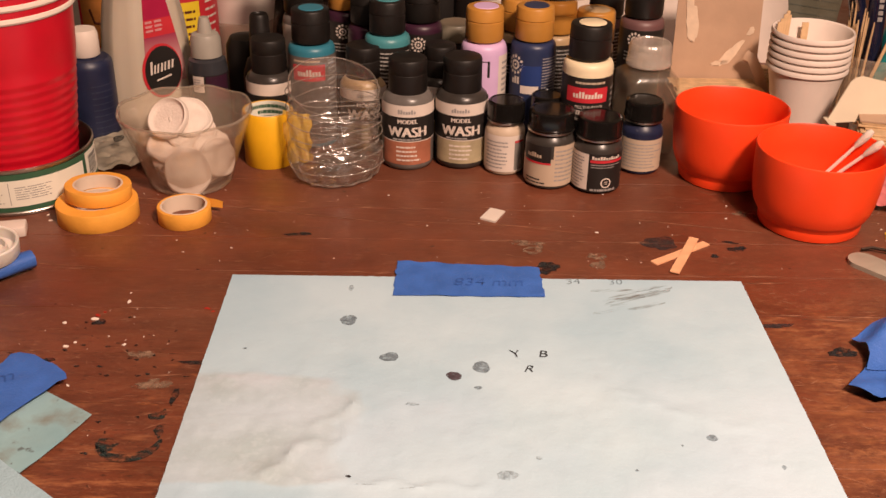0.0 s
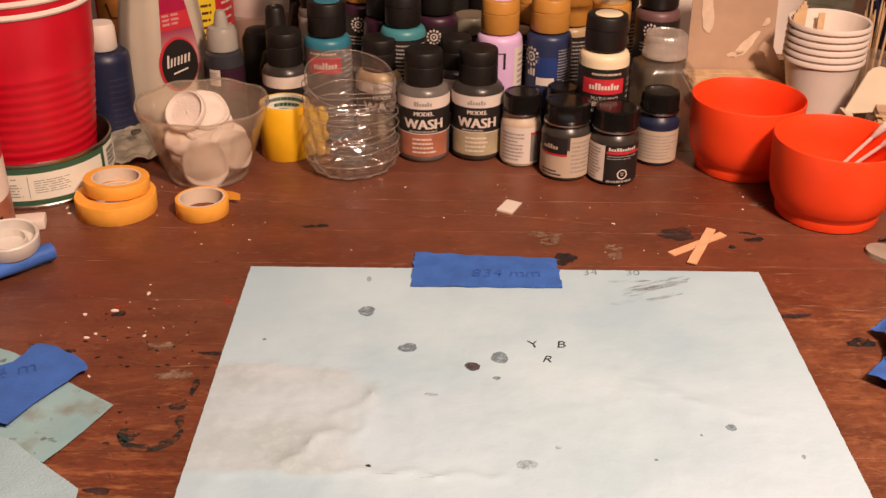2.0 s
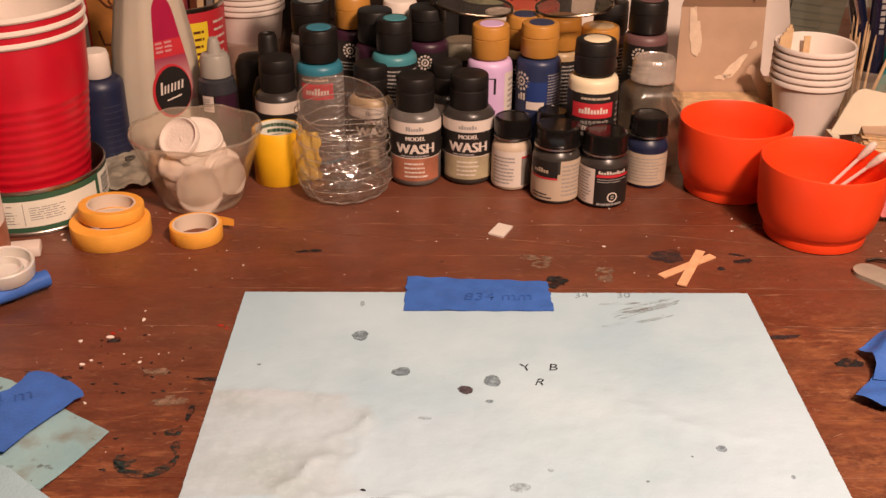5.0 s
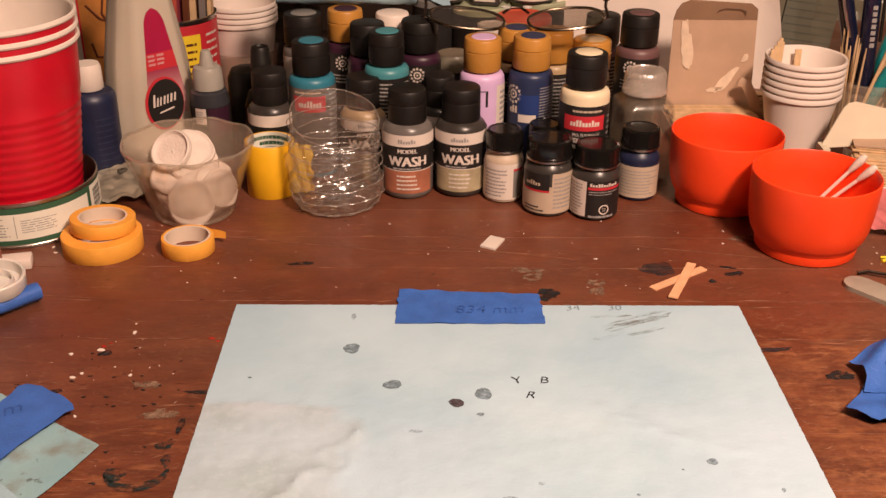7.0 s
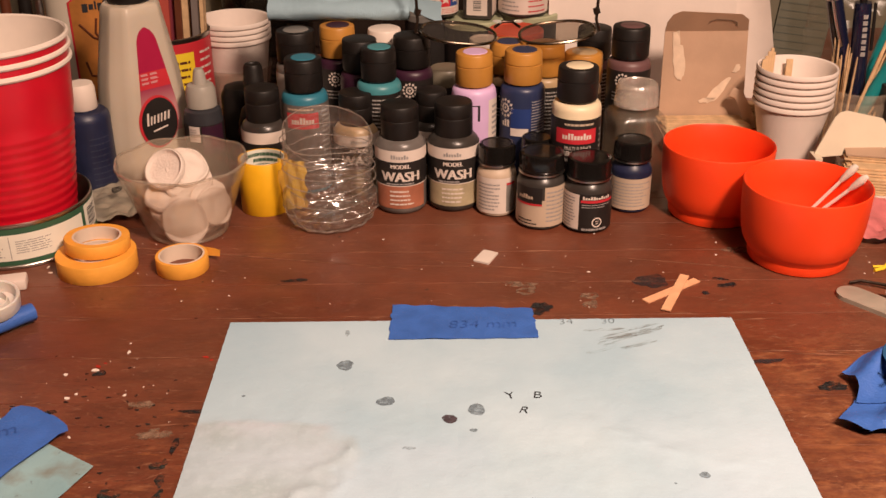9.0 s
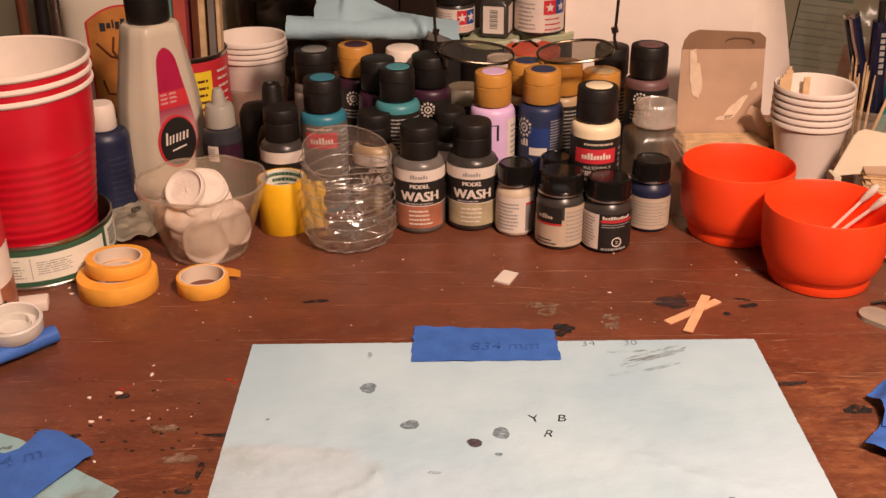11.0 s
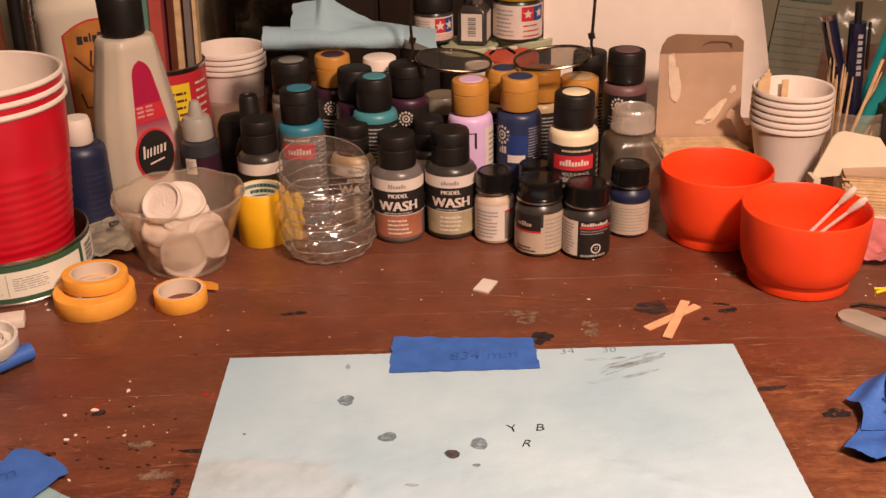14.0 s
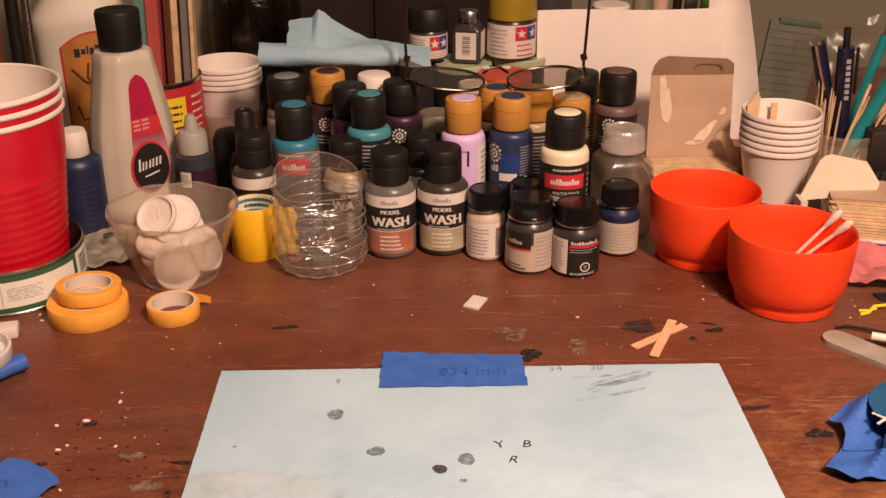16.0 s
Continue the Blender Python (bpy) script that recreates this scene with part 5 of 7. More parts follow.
for k, (x, y, z, q, h, rx, ry, rz, dish) in enumerate((
        (-0.1560, 0.6310, 0.0052, 0.0190, 0.004, 2, 2, 0, 0.0), (-0.1575, 0.6330, 0.0092, 0.0195, 0.004, -4, 3, 0, 0.0), (-0.1600, 0.6340, 0.0135, 0.0190, 0.004, 5, -6, 0, 0.001),
        (-0.1530, 0.6125, 0.0150, 0.0150, 0.0025, 66, 2, 4, 0.0006), (-0.1375, 0.6270, 0.0190, 0.0130, 0.003, 62, 0, 48, 0.0008), (-0.1420, 0.6300, 0.0190, 0.0135, 0.003, 55, 0, 40, 0.0008),
        (-0.1610, 0.6340, 0.0185, 0.0190, 0.004, 14, -8, 0, 0.001), (-0.1500, 0.6380, 0.0210, 0.0180, 0.004, 24, 14, 0, 0.001), (-0.1640, 0.6330, 0.0240, 0.0180, 0.004, 18, -4, 0, 0.001),
        (-0.1560, 0.6420, 0.0295, 0.0165, 0.004, 26, 12, 0, 0.001), (-0.1680, 0.6400, 0.0400, 0.0140, 0.005, 48, -10, -12, 0.0022), (-0.1575, 0.6470, 0.0375, 0.0145, 0.005, 38, 18, 6, 0.001))):
    cotton_pad(x + 0.0045, y - 0.002, z * 0.94, q, h, rx, ry, rz, dish)

# ---- cut clear water bottle ----
wb = thing("water_bottle", "clear ribbed plastic water bottle bottom, cut open", "bottle", -0.0599, 0.6440)
prof = [(0, 0.0045), (0.012, 0.0035), (0.020, 0.0006), (0.0250, 0.0006), (0.0285, 0.0036), (0.0306, 0.0090), (0.0311, 0.0140), (0.0305, 0.0190), (0.0286, 0.0228), (0.0268, 0.0246)]
for k in range(62):
    z = 0.0250 + 0.0385 * k / 61
    prof.append((0.0266 + 0.0030 * min(1.0, (z - 0.0250) / 0.004) - 0.0013 * abs(math.sin(math.pi * (z - 0.0255) / 0.0088)) ** 5 - 0.0008 * abs(math.cos(math.pi * (z - 0.0255) / 0.0088)) ** 3, z))
bm = bmesh.new()
fine = []
for (r0, z0), (r1, z1) in zip(prof, prof[1:]):
    k = max(1, int(math.hypot(r1 - r0, z1 - z0) / 0.0010))
    fine += [(r0 + (r1 - r0) * q / k, z0 + (z1 - z0) * q / k) for q in range(k)]
fine.append(prof[-1])
full = fine + [(max(0.0, r - 0.0007), z + 0.0002) for r, z in fine[::-1][:-1]] + [(0, 0.0051)]
lathe(bm, full, 168)
for v in bm.verts:
    a = math.atan2(v.co.y, v.co.x)
    z = v.co.z
    if z < 0.0245:
        # moulded feet: deep flutes at the bottom that fade towards the shoulder
        low = max(0.0, 1 - z / 0.016)
        flute = abs(math.sin(6.5 * a + 0.35 * math.sin(3 * a))) ** 0.6
        dent = noise.noise(Vector((6 * math.cos(a), 6 * math.sin(a), z * 260)))
        k = 1 - 0.075 * low * (1 - flute) + 0.016 * dent + 0.012 * math.cos(5 * a + 1.0)
        v.co.x *= k
        v.co.y *= k
        if z < 0.004:
            v.co.z += 0.0022 * (1 - flute)
    else:
        k = 1 + 0.014 * math.sin(5 * a + z * 120) + 0.026 * noise.noise(Vector((4 * math.cos(a), 4 * math.sin(a), z * 210)))
        v.co.x *= k
        v.co.y *= k
        v.co.z += 0.0012 * noise.noise(Vector((3 * math.cos(a), 3 * math.sin(a), z * 60 + 7)))
    if z > 0.046:
        v.co.z += 0.010 * (z - 0.046) / 0.0175 * math.cos(a - 1.9) - 0.004 * (z - 0.046) / 0.0175
part("bottle_shell", bm, "pet", wb)
part("base_dimple", turned([(0.0, 0.0085), (0.005, 0.0078), (0.009, 0.0062), (0.013, 0.0052)], 60, lobes=5, depth=0.12), "pet", wb)
def wavy_ring(name, r, z, wave, lobes, rod, phase=0.0, tilt=0.0, lean=1.9):
    """A moulded line round the bottle, its highlight put in as a pale tube."""
    pts = []
    for k in range(120):
        a = 2 * math.pi * k / 120
        q = r + wave * math.cos(lobes * a + phase) + 0.0005 * math.sin(3 * a + phase)
        pts.append((q * math.cos(a), q * math.sin(a), z + tilt * math.cos(a - lean) + 0.5 * wave * math.sin(lobes * a + 2 * phase)))
    part(name, tube(pts, rod, 6, closed=True), "petglint", wb)


wavy_ring("cut_edge", 0.0284, 0.0594, 0.0003, 9, 0.00040, tilt=0.0098)
for k in range(4):
    wavy_ring("rib", 0.0296, 0.0300 + 0.0088 * k, 0.0009, 5, 0.00040, 1.3 * k)
wavy_ring("rib", 0.0275, 0.0246, 0.0006, 7, 0.00040, 0.5)
wavy_ring("base_fold", 0.0300, 0.0195, 0.0008, 6, 0.00038, 0.4)
wavy_ring("base_fold", 0.0308, 0.0110, 0.0008, 13, 0.00036, 2.1)
wavy_ring("base_fold", 0.0262, 0.0022, 0.0012, 13, 0.00080, 0.9)
# Pale tubes up the base: highlights of its moulded feet put into shape.
wr = random.Random(17)
for i in range(13):
    q0 = 2 * math.pi * (i + 0.5) / 13 + wr.uniform(-0.08, 0.08)
    fold = []
    for k in range(8):
        u = k / 7
        q = q0 + 0.10 * math.sin(2.4 * u + i)
        rr = 0.0262 + 0.0046 * math.sin(0.5 * math.pi * min(1.0, u * 1.25))
        fold.append((rr * math.cos(q), rr * math.sin(q), 0.0022 + 0.0125 * u))
    part("base_fold", tube(fold, 0.00045, 6, taper=(1.0, 0.4)), "petglint", wb)

# ---- small things lying on the bench ----
def flat_bit(name, pts, h, material, label, category, group="", z=0.0):
    cx, cy = sum(p[0] for p in pts) / len(pts), sum(p[1] for p in pts) / len(pts)
    t = thing(name, label, category, cx, cy, z, group=group)
    part("sheet", slab([(x - cx, y - cy) for x, y in pts], 0.0001, h), material, t, smooth=False)
    return t


flat_bit("plastic_chip", [(0.0325, 0.5785), (0.0395, 0.5925), (0.0482, 0.5880), (0.0415, 0.5735)], 0.0012, "whitelabel", "small white rectangular chip of plastic on the bench", "chip")


def strip(x0, y0, x1, y1, w, z, label):
    dx, dy = x1 - x0, y1 - y0
    ln = math.hypot(dx, dy)
    nx, ny = -dy / ln * w, dx / ln * w
    flat_bit("wood_strip", [(x0 + nx, y0 + ny), (x0 - nx, y0 - ny), (x1 - nx, y1 - ny), (x1 + nx, y1 + ny)], 0.0008, "woodpeach", label, "wood strip", "crossed wood strips", z)


strip(0.1285, 0.5262, 0.1635, 0.5510, 0.0026, 0.0, "thin peach wood strip under a crossing strip")
strip(0.1378, 0.5145, 0.1572, 0.5555, 0.0027, 0.0009, "thin peach wood strip lying across another")


# ---- red cups in a tin, at the west end ----
can = thing("tin_can", "shallow open tin with green bands and a pale printed label", "tin can", -0.2575, 0.6190, rz=30)
part("tin_wall", turned([(0, 0.0012), (0.0455, 0.0012), (0.0466, 0.0), (0.0475, 0.0006), (0.0476, 0.0020), (0.0470, 0.0028), (0.0470, 0.0272), (0.0476, 0.0282), (0.0476, 0.0294), (0.0468, 0.0298), (0.0462, 0.0290), (0.0462, 0.0020), (0, 0.0020)], 72), "tin", can)
part("green_band", patch(0.0473, -140, 140, 0.0030, 0.0270, 60), "green", can)
part("label", patch(0.0475, -70, 44, 0.0062, 0.0232, 40), "canlabel", can)
part("label", patch(0.0475, 48, 100, 0.0085, 0.0262, 18), "canlabel", can)
r = random.Random(9)
bm = lines(bmesh.new(), 0.0477, -60, -18, 0.0085, 0.0215, 7, r, 0.35)
lines(bm, 0.0477, -12, 14, 0.0105, 0.0195, 6, r, 0.3)
part("small_print", bm, "greyprint", can)
bm = bmesh.new()
for k in range(9):
    wrap(bm, 0.0477, 52, 64 + (k % 3) * 2, 0.0105 + 0.0015 * k, 0.0105 + 0.0015 * k + (0.0010 if k % 2 else 0.0006), 5)
part("bar_code", bm, "ink", can)
part("rule", patch(0.0477, -16.3, -15.8, 0.0075, 0.022, 2), "greyprint", can)

cups = thing("party_cup_stack", "stack of three red plastic party cups with white rims", "plastic cups", -0.2578, 0.6180, 0.0022)
for k in range(3):
    z = 0.0072 * k
    thin = 0.0 if k == 0 else 0.0018
    prof = [(0, z + 0.004), (0.033 - thin, z + 0.004), (0.0358 - thin, z)]
    for q in range(12 if k == 0 else 0):
        zz = z + 0.010 + 0.0058 * q
        rr = 0.0362 + 0.0126 * (zz - z) / 0.11
        prof += [(rr, zz), (rr + 0.0002, zz + 0.0012), (rr + 0.0006, zz + 0.0022), (rr + 0.0006, zz + 0.0036), (rr + 0.0003, zz + 0.0048)]
    prof += [(0.0463 - thin, z + 0.0855), (0.0480, z + 0.1135)]
    cup = part("cup", turned(prof, 72), "redcup", cups)
    part("rim", turned([(0.0474, z + 0.1135), (0.0490, z + 0.1132), (0.0499, z + 0.1144), (0.0497, z + 0.1160), (0.0485, z + 0.1166), (0.0474, z + 0.1156), (0.0474, z + 0.1135)], 72), "white", cup, "white rolled rim")
    part("lining", turned([(0, z + 0.0055), (0.0325, z + 0.0055), (0.0436, z + 0.0855), (0.0474, z + 0.1150)], 72), "white", cup, "white inner lining")

# ---- nail polish remover ----
nb = thing("remover_bottle", "milky plastic remover bottle with black cap and crimson label", "bottle", -0.2010, 0.7370, rz=43)
ROWS = [(0.026, 0.0175, 0.0), (0.0305, 0.0205, 0.004), (0.0325, 0.0220, 0.014), (0.0322, 0.0220, 0.032), (0.0280, 0.0200, 0.072), (0.0200, 0.0170, 0.116), (0.0192, 0.0163, 0.1215), (0.0178, 0.0150, 0.1232), (0.0135, 0.0130, 0.1240), (0.0125, 0.0125, 0.128)]


def bottle_section(z):
    for (a0, b0, z0), (a1, b1, z1) in zip(ROWS, ROWS[1:]):
        if z0 <= z <= z1:
            k = (z - z0) / (z1 - z0)
            return a0 + (a1 - a0) * k, b0 + (b1 - b0) * k
    return ROWS[-1][:2]


bm = bmesh.new()
rings = []
for a, b, z in ROWS:
    if z < 0.124:
        cor = [(-a, -b * 0.42), (-a * 0.62, -b), (a * 0.62, -b), (a, -b * 0.42), (a, b * 0.42), (a * 0.62, b), (-a * 0.62, b), (-a, b * 0.42)]
    else:
        cor = [(a * math.cos(q), a * math.sin(q)) for q in [math.pi * (1.125 + 0.25 * k) for k in range(8)]]
    ring = []
    for k in range(8):
        (x0, y0), (x1, y1) = cor[k], cor[(k + 1) % 8]
        for q in (0.06, 0.35, 0.65, 0.94):
            ring.append(bm.verts.new((x0 + (x1 - x0) * q, y0 + (y1 - y0) * q, z)))
    rings.append(ring)
for p, q in zip(rings, rings[1:]):
    for i in range(32):
        bm.faces.new((p[i], p[(i + 1) % 32], q[(i + 1) % 32], q[i]))
bm.faces.new(rings[0][::-1])
bm.faces.new(rings[-1])
part("body", bm, "cutex", nb)
part("cap", turned([(0.0120, 0.1245), (0.0142, 0.1245), (0.0148, 0.1255), (0.0152, 0.1490), (0.0146, 0.1510), (0.0130, 0.1514), (0.0118, 0.1506), (0, 0.1506)], 40), "black", nb)


def face_y(x, z, out=0.0003):
    a, b = bottle_section(z)
    return -b * (1.0 - 0.58 * max(0.0, (abs(x) / a - 0.62) / 0.38)) - out


def face_panel(z0, z1, left, right, n=10, m=10, out=0.0003):
    bm = bmesh.new()
    rows = []
    for j in range(n + 1):
        z = z0 + (z1 - z0) * j / n
        l, r = left(z), right(z)
        rows.append([bm.verts.new((l + (r - l) * i / m, face_y(l + (r - l) * i / m, z, out), z)) for i in range(m + 1)])
    for p, q in zip(rows, rows[1:]):
        for i in range(m):
            bm.faces.new((p[i], p[i + 1], q[i + 1], q[i]))
    return bm


def lab_half(z):
    w = 0.0152 - 0.140 * max(0.0, z - 0.045)
    return w * (1.0 if z < 0.098 else math.sqrt(max(0.0, 1 - ((z - 0.098) / 0.0107) ** 2)))


def lab_mid(z):
    return 0.0018 - 0.045 * max(0.0, z - 0.0415)


def lab_l(z):
    return lab_mid(z) - lab_half(z)


def lab_r(z):
    return lab_mid(z) + lab_half(z)


part("label", face_panel(0.078, 0.1086, lab_l, lab_r, 14), "crimson", nb)
part("label", face_panel(0.066, 0.078, lab_l, lab_r), "redlabel", nb)
part("label", face_panel(0.032, 0.066, lab_l, lab_r), "fadelabel", nb)
bm = bmesh.new()
rr = random.Random(3)
for k in range(3):
    zz = 0.0755 - 0.003 * k
    for x0, x1 in ((-0.0095, -0.0035), (-0.0025, 0.0040)):
        vs = [bm.verts.new((x, face_y(x, z, 0.0006), z)) for x, z in ((x0, zz), (x1 - rr.uniform(0, 0.002), zz), (x1 - rr.uniform(0, 0.002), zz + 0.0016), (x0, zz + 0.0016))]
        bm.faces.new(vs)
part("small_print", bm, "pinklabel", nb)


def face_disc(cx, cz, rad, out, material, name):
    bm = bmesh.new()
    mid = bm.verts.new((cx, face_y(cx, cz, out), cz))
    ring = [bm.verts.new((cx + rad * math.cos(2 * math.pi * i / 36), face_y(cx + rad * math.cos(2 * math.pi * i / 36), cz + 1.26 * rad * math.sin(2 * math.pi * i / 36), out), cz + 1.26 * rad * math.sin(2 * math.pi * i / 36))) for i in range(36)]
    for i in range(36):
        bm.faces.new((mid, ring[i], ring[(i + 1) % 36]))
    part(name, bm, material, nb)


face_disc(-0.0012, 0.0415, 0.0153, 0.0007, "redlabel", "emblem_ring")
face_disc(-0.0006, 0.0415, 0.0140, 0.0013, "blacklabel", "emblem")
bm = bmesh.new()
for x0, x1, z0, z1 in ((-0.0070, -0.0052, 0.0405, 0.0495), (-0.0040, -0.0026, 0.0408, 0.0468), (-0.0012, 0.0002, 0.0411, 0.0471), (0.0020, 0.0036, 0.0414, 0.0474), (0.0050, 0.0064, 0.0417, 0.0477), (0.0080, 0.0098, 0.0420, 0.0480), (0.0114, 0.0130, 0.0424, 0.0484), (-0.0020, 0.0110, 0.0352, 0.0364)):
    lean = 0.0012 if z1 - z0 > 0.003 else 0.0
    rise = 0.0 if lean else 0.0020
    bm.faces.new([bm.verts.new((x, face_y(x, z, 0.0018), z)) for x, z in ((x0, z0), (x1, z0 + rise), (x1 + lean, z1 + rise), (x0 + lean, z1))])
for v in bm.verts:
    v.co.x = v.co.x * 0.9 - 0.0048
    v.co.y = face_y(v.co.x, v.co.z, 0.0018)
part("brand_bars", bm, "whitelabel", nb)

# ---- blue paint bottle with white cap ----
bb = thing("paint_bottle", "dark blue craft paint bottle with a tall white cap", "paint bottle", -0.2325, 0.7010, rz=10)
part("body", turned([(0, 0), (0.0155, 0), (0.0172, 0.002), (0.0172, 0.0515), (0.0166, 0.0550), (0.0145, 0.0572), (0.009, 0.058), (0.009, 0.062), (0, 0.062)], 40), "dimnavy", bb)
part("cap", turned([(0, 0.0588), (0.0094, 0.0588), (0.0100, 0.0596), (0.0097, 0.0735), (0.0086, 0.0766), (0, 0.0766)], 32, lobes=16, depth=0.006), "white", bb)
part("side_print", lines(bmesh.new(), 0.0174, 10, 80, 0.006, 0.044, 9, random.Random(6), 0.2), "dimprint", bb)

# ---- crumpled polythene scrap ----
def crumpled(name, label, category, outline, amp, freq, material, z=0.0, ridges=(), n=26, seed=0.0, kind="", hug=0.3):
    """A thin crumpled sheet cut to an outline, lying on what is below."""
    xs, ys = [p[0] for p in outline], [p[1] for p in outline]
    cx, cy = sum(xs) / len(xs), sum(ys) / len(ys)
    t = thing(name, label, category, cx, cy, z)

    def inside(x, y):
        c = False
        j = len(outline) - 1
        for i in range(len(outline)):
            (xi, yi), (xj, yj) = outline[i], outline[j]
            if (yi > y) != (yj > y) and x < (xj - xi) * (y - yi) / (yj - yi) + xi:
                c = not c
            j = i
        return c

    def height(x, y):
        h = amp * (hug + abs(noise.noise(Vector((x * freq, y * freq, seed)))) + 0.4 * abs(noise.noise(Vector((x * freq * 2.7, y * freq * 2.7, seed + 4)))))
        for rx, ry, ang, wd, ln, hh in ridges:
            u = (x - rx) * math.cos(ang) + (y - ry) * math.sin(ang)
            v = -(x - rx) * math.sin(ang) + (y - ry) * math.cos(ang)
            h += hh * math.exp(-(v / wd) ** 2 - (u / ln) ** 2)
        return h

    bm = bmesh.new()
    edge = []
    m = len(outline)
    for i in range(m):
        (x0, y0), (x1, y1) = outline[i], outline[(i + 1) % m]
        k = max(1, int(math.hypot(x1 - x0, y1 - y0) / 0.003))
        for q in range(k):
            edge.append((x0 + (x1 - x0) * q / k, y0 + (y1 - y0) * q / k))
    vs = [bm.verts.new((x - cx, y - cy, 0)) for x, y in edge]
    f = bm.faces.new(vs)
    bmesh.ops.triangulate(bm, faces=[f])
    step = max(max(xs) - min(xs), max(ys) - min(ys)) / n
    for axis, lo, hi, c0 in ((0, min(xs), max(xs), cx), (1, min(ys), max(ys), cy)):
        q = lo + step
        while q < hi:
            no = (1, 0, 0) if axis == 0 else (0, 1, 0)
            co = (q - c0, 0, 0) if axis == 0 else (0, q - c0, 0)
            bmesh.ops.bisect_plane(bm, geom=list(bm.verts) + list(bm.edges) + list(bm.faces), plane_co=co, plane_no=no)
            q += step
    for v in bm.verts:
        v.co.z = height(v.co.x + cx, v.co.y + cy) + 0.0003
    part("sheet", bm, material, t)
    return t, height


crumpled("polythene_scrap", "crumpled scrap of cloudy polythene film on the bench", "plastic film", [(-0.226, 0.640), (-0.205, 0.632), (-0.186, 0.642), (-0.172, 0.676), (-0.190, 0.700), (-0.232, 0.700), (-0.240, 0.668)], 0.010, 38, "cloudy", seed=1.0)
flat_bit("dried_leaf_bit", blob(-0.2065, 0.6640, 0.003, 0.0042, random.Random(2), 12, 0.4), 0.0015, "darkpaint", "small dark dried scrap on the polythene", "scrap", z=0.0125)

# ---- eraser, cap, blue tape tube ----
er = thing("eraser", "worn white rectangular eraser on the bench", "eraser", -0.2415, 0.5510, rz=14)
part("block", block(-0.011, 0.0105, -0.006, 0.006, 0, 0.0065, 0.0012), "whitelabel", er)
pc = thing("bottle_cap", "frosted white plastic cap lying open side up", "bottle cap", -0.2325, 0.5040, 0.0120, rx=6, ry=2)
part("shell", turned([(0, 0.0008), (0.0145, 0.0), (0.0155, 0.0012), (0.0160, 0.0085), (0.0154, 0.0092), (0.0142, 0.0088), (0.0136, 0.0028), (0.0098, 0.0024), (0.0094, 0.0062), (0.0086, 0.0062), (0.0082, 0.0022), (0, 0.0022)], 48, lobes=48, depth=0.004), "frost", pc)
bt = thing("tape_tube", "blue painter's tape rolled into a loose tube", "tape", -0.2480, 0.4870, 0.0064)
bm = bmesh.new()
rings = []
for i in range(19):
    u = i / 18
    ax, ay = -0.034 + 0.0685 * u, -0.040 + 0.0640 * u
    ring = []
    for k in range(28):
        a = 2 * math.pi * k / 28
        q = 0.0060 * (1 + 0.12 * math.sin(2 * a + 3 * u) + 0.06 * noise.noise(Vector((u * 7, math.cos(a) * 2, math.sin(a) * 2))))
        ring.append(bm.verts.new((ax - 0.68 * q * math.cos(a), ay + 0.73 * q * math.cos(a), 0.92 * q * math.sin(a))))
    rings.append(ring)
for p, q in zip(rings, rings[1:]):
    for k in range(28):
        bm.faces.new((p[k], p[(k + 1) % 28], q[(k + 1) % 28], q[k]))
bm.faces.new(rings[-1])
part("tube", bm, "bluetape", bt)

# ---- white and red bottle at the bench's west edge ----
gl = thing("squeeze_bottle", "white squeeze bottle with red band and dark nozzle", "bottle", -0.2745, 0.5290, rz=15)
part("body", turned([(0, 0), (0.030, 0), (0.0335, 0.003), (0.0335, 0.095), (0.031, 0.106), (0.020, 0.118), (0.011, 0.122), (0.011, 0.126), (0, 0.126)], 48), "white", gl)
part("red_band", patch(0.0337, -120, 150, 0.052, 0.098, 48, 0.0333), "redlabel", gl)
part("orange_mark", patch(0.0337, 58, 100, 0.006, 0.030, 12), "copper", gl)
part("print", lines(bmesh.new(), 0.0339, 10, 70, 0.064, 0.082, 1, random.Random(2), 0.8), "whitelabel", gl)
part("print", lines(bmesh.new(), 0.0339, 20, 66, 0.012, 0.022, 1, random.Random(3), 0.8), "ink", gl)
part("nozzle", turned([(0.010, 0.1262), (0.0125, 0.1262), (0.0125, 0.140), (0.006, 0.150), (0.003, 0.170), (0, 0.171)], 32), "black", gl)

# ---- rags and tape at the front, west ----
crumpled("blue_rag", "paint-stained piece of blue shop towel on the bench", "paper towel", [(-0.31, 0.452), (-0.221, 0.428), (-0.202, 0.421), (-0.144, 0.380), (-0.162, 0.341), (-0.197, 0.361), (-0.31, 0.335)], 0.0022, 22, "rag", seed=2.0)
crumpled("blue_rag", "pale clean piece of blue shop towel over another rag", "paper towel", [(-0.31, 0.400), (-0.197, 0.363), (-0.179, 0.353), (-0.142, 0.324), (-0.135, 0.27), (-0.31, 0.27)], 0.0025, 18, "clean", z=0.0022, seed=3.0)
tl, tlh = crumpled("tape_strip", "torn blue painter's tape with a pen note, holding a rag", "tape", [(-0.27, 0.410), (-0.204, 0.4065), (-0.1985, 0.4095), (-0.1952, 0.4160), (-0.1940, 0.4225), (-0.1905, 0.4243), (-0.1828, 0.4223), (-0.1770, 0.4180), (-0.1722, 0.4159), (-0.1671, 0.4114), (-0.1640, 0.4085), (-0.1621, 0.4042), (-0.1654, 0.4015), (-0.1686, 0.3944), (-0.178, 0.3779), (-0.184, 0.3624), (-0.203, 0.370), (-0.27, 0.352)], 0.0016, 20, "bluetape", z=0.0030, seed=5.0)
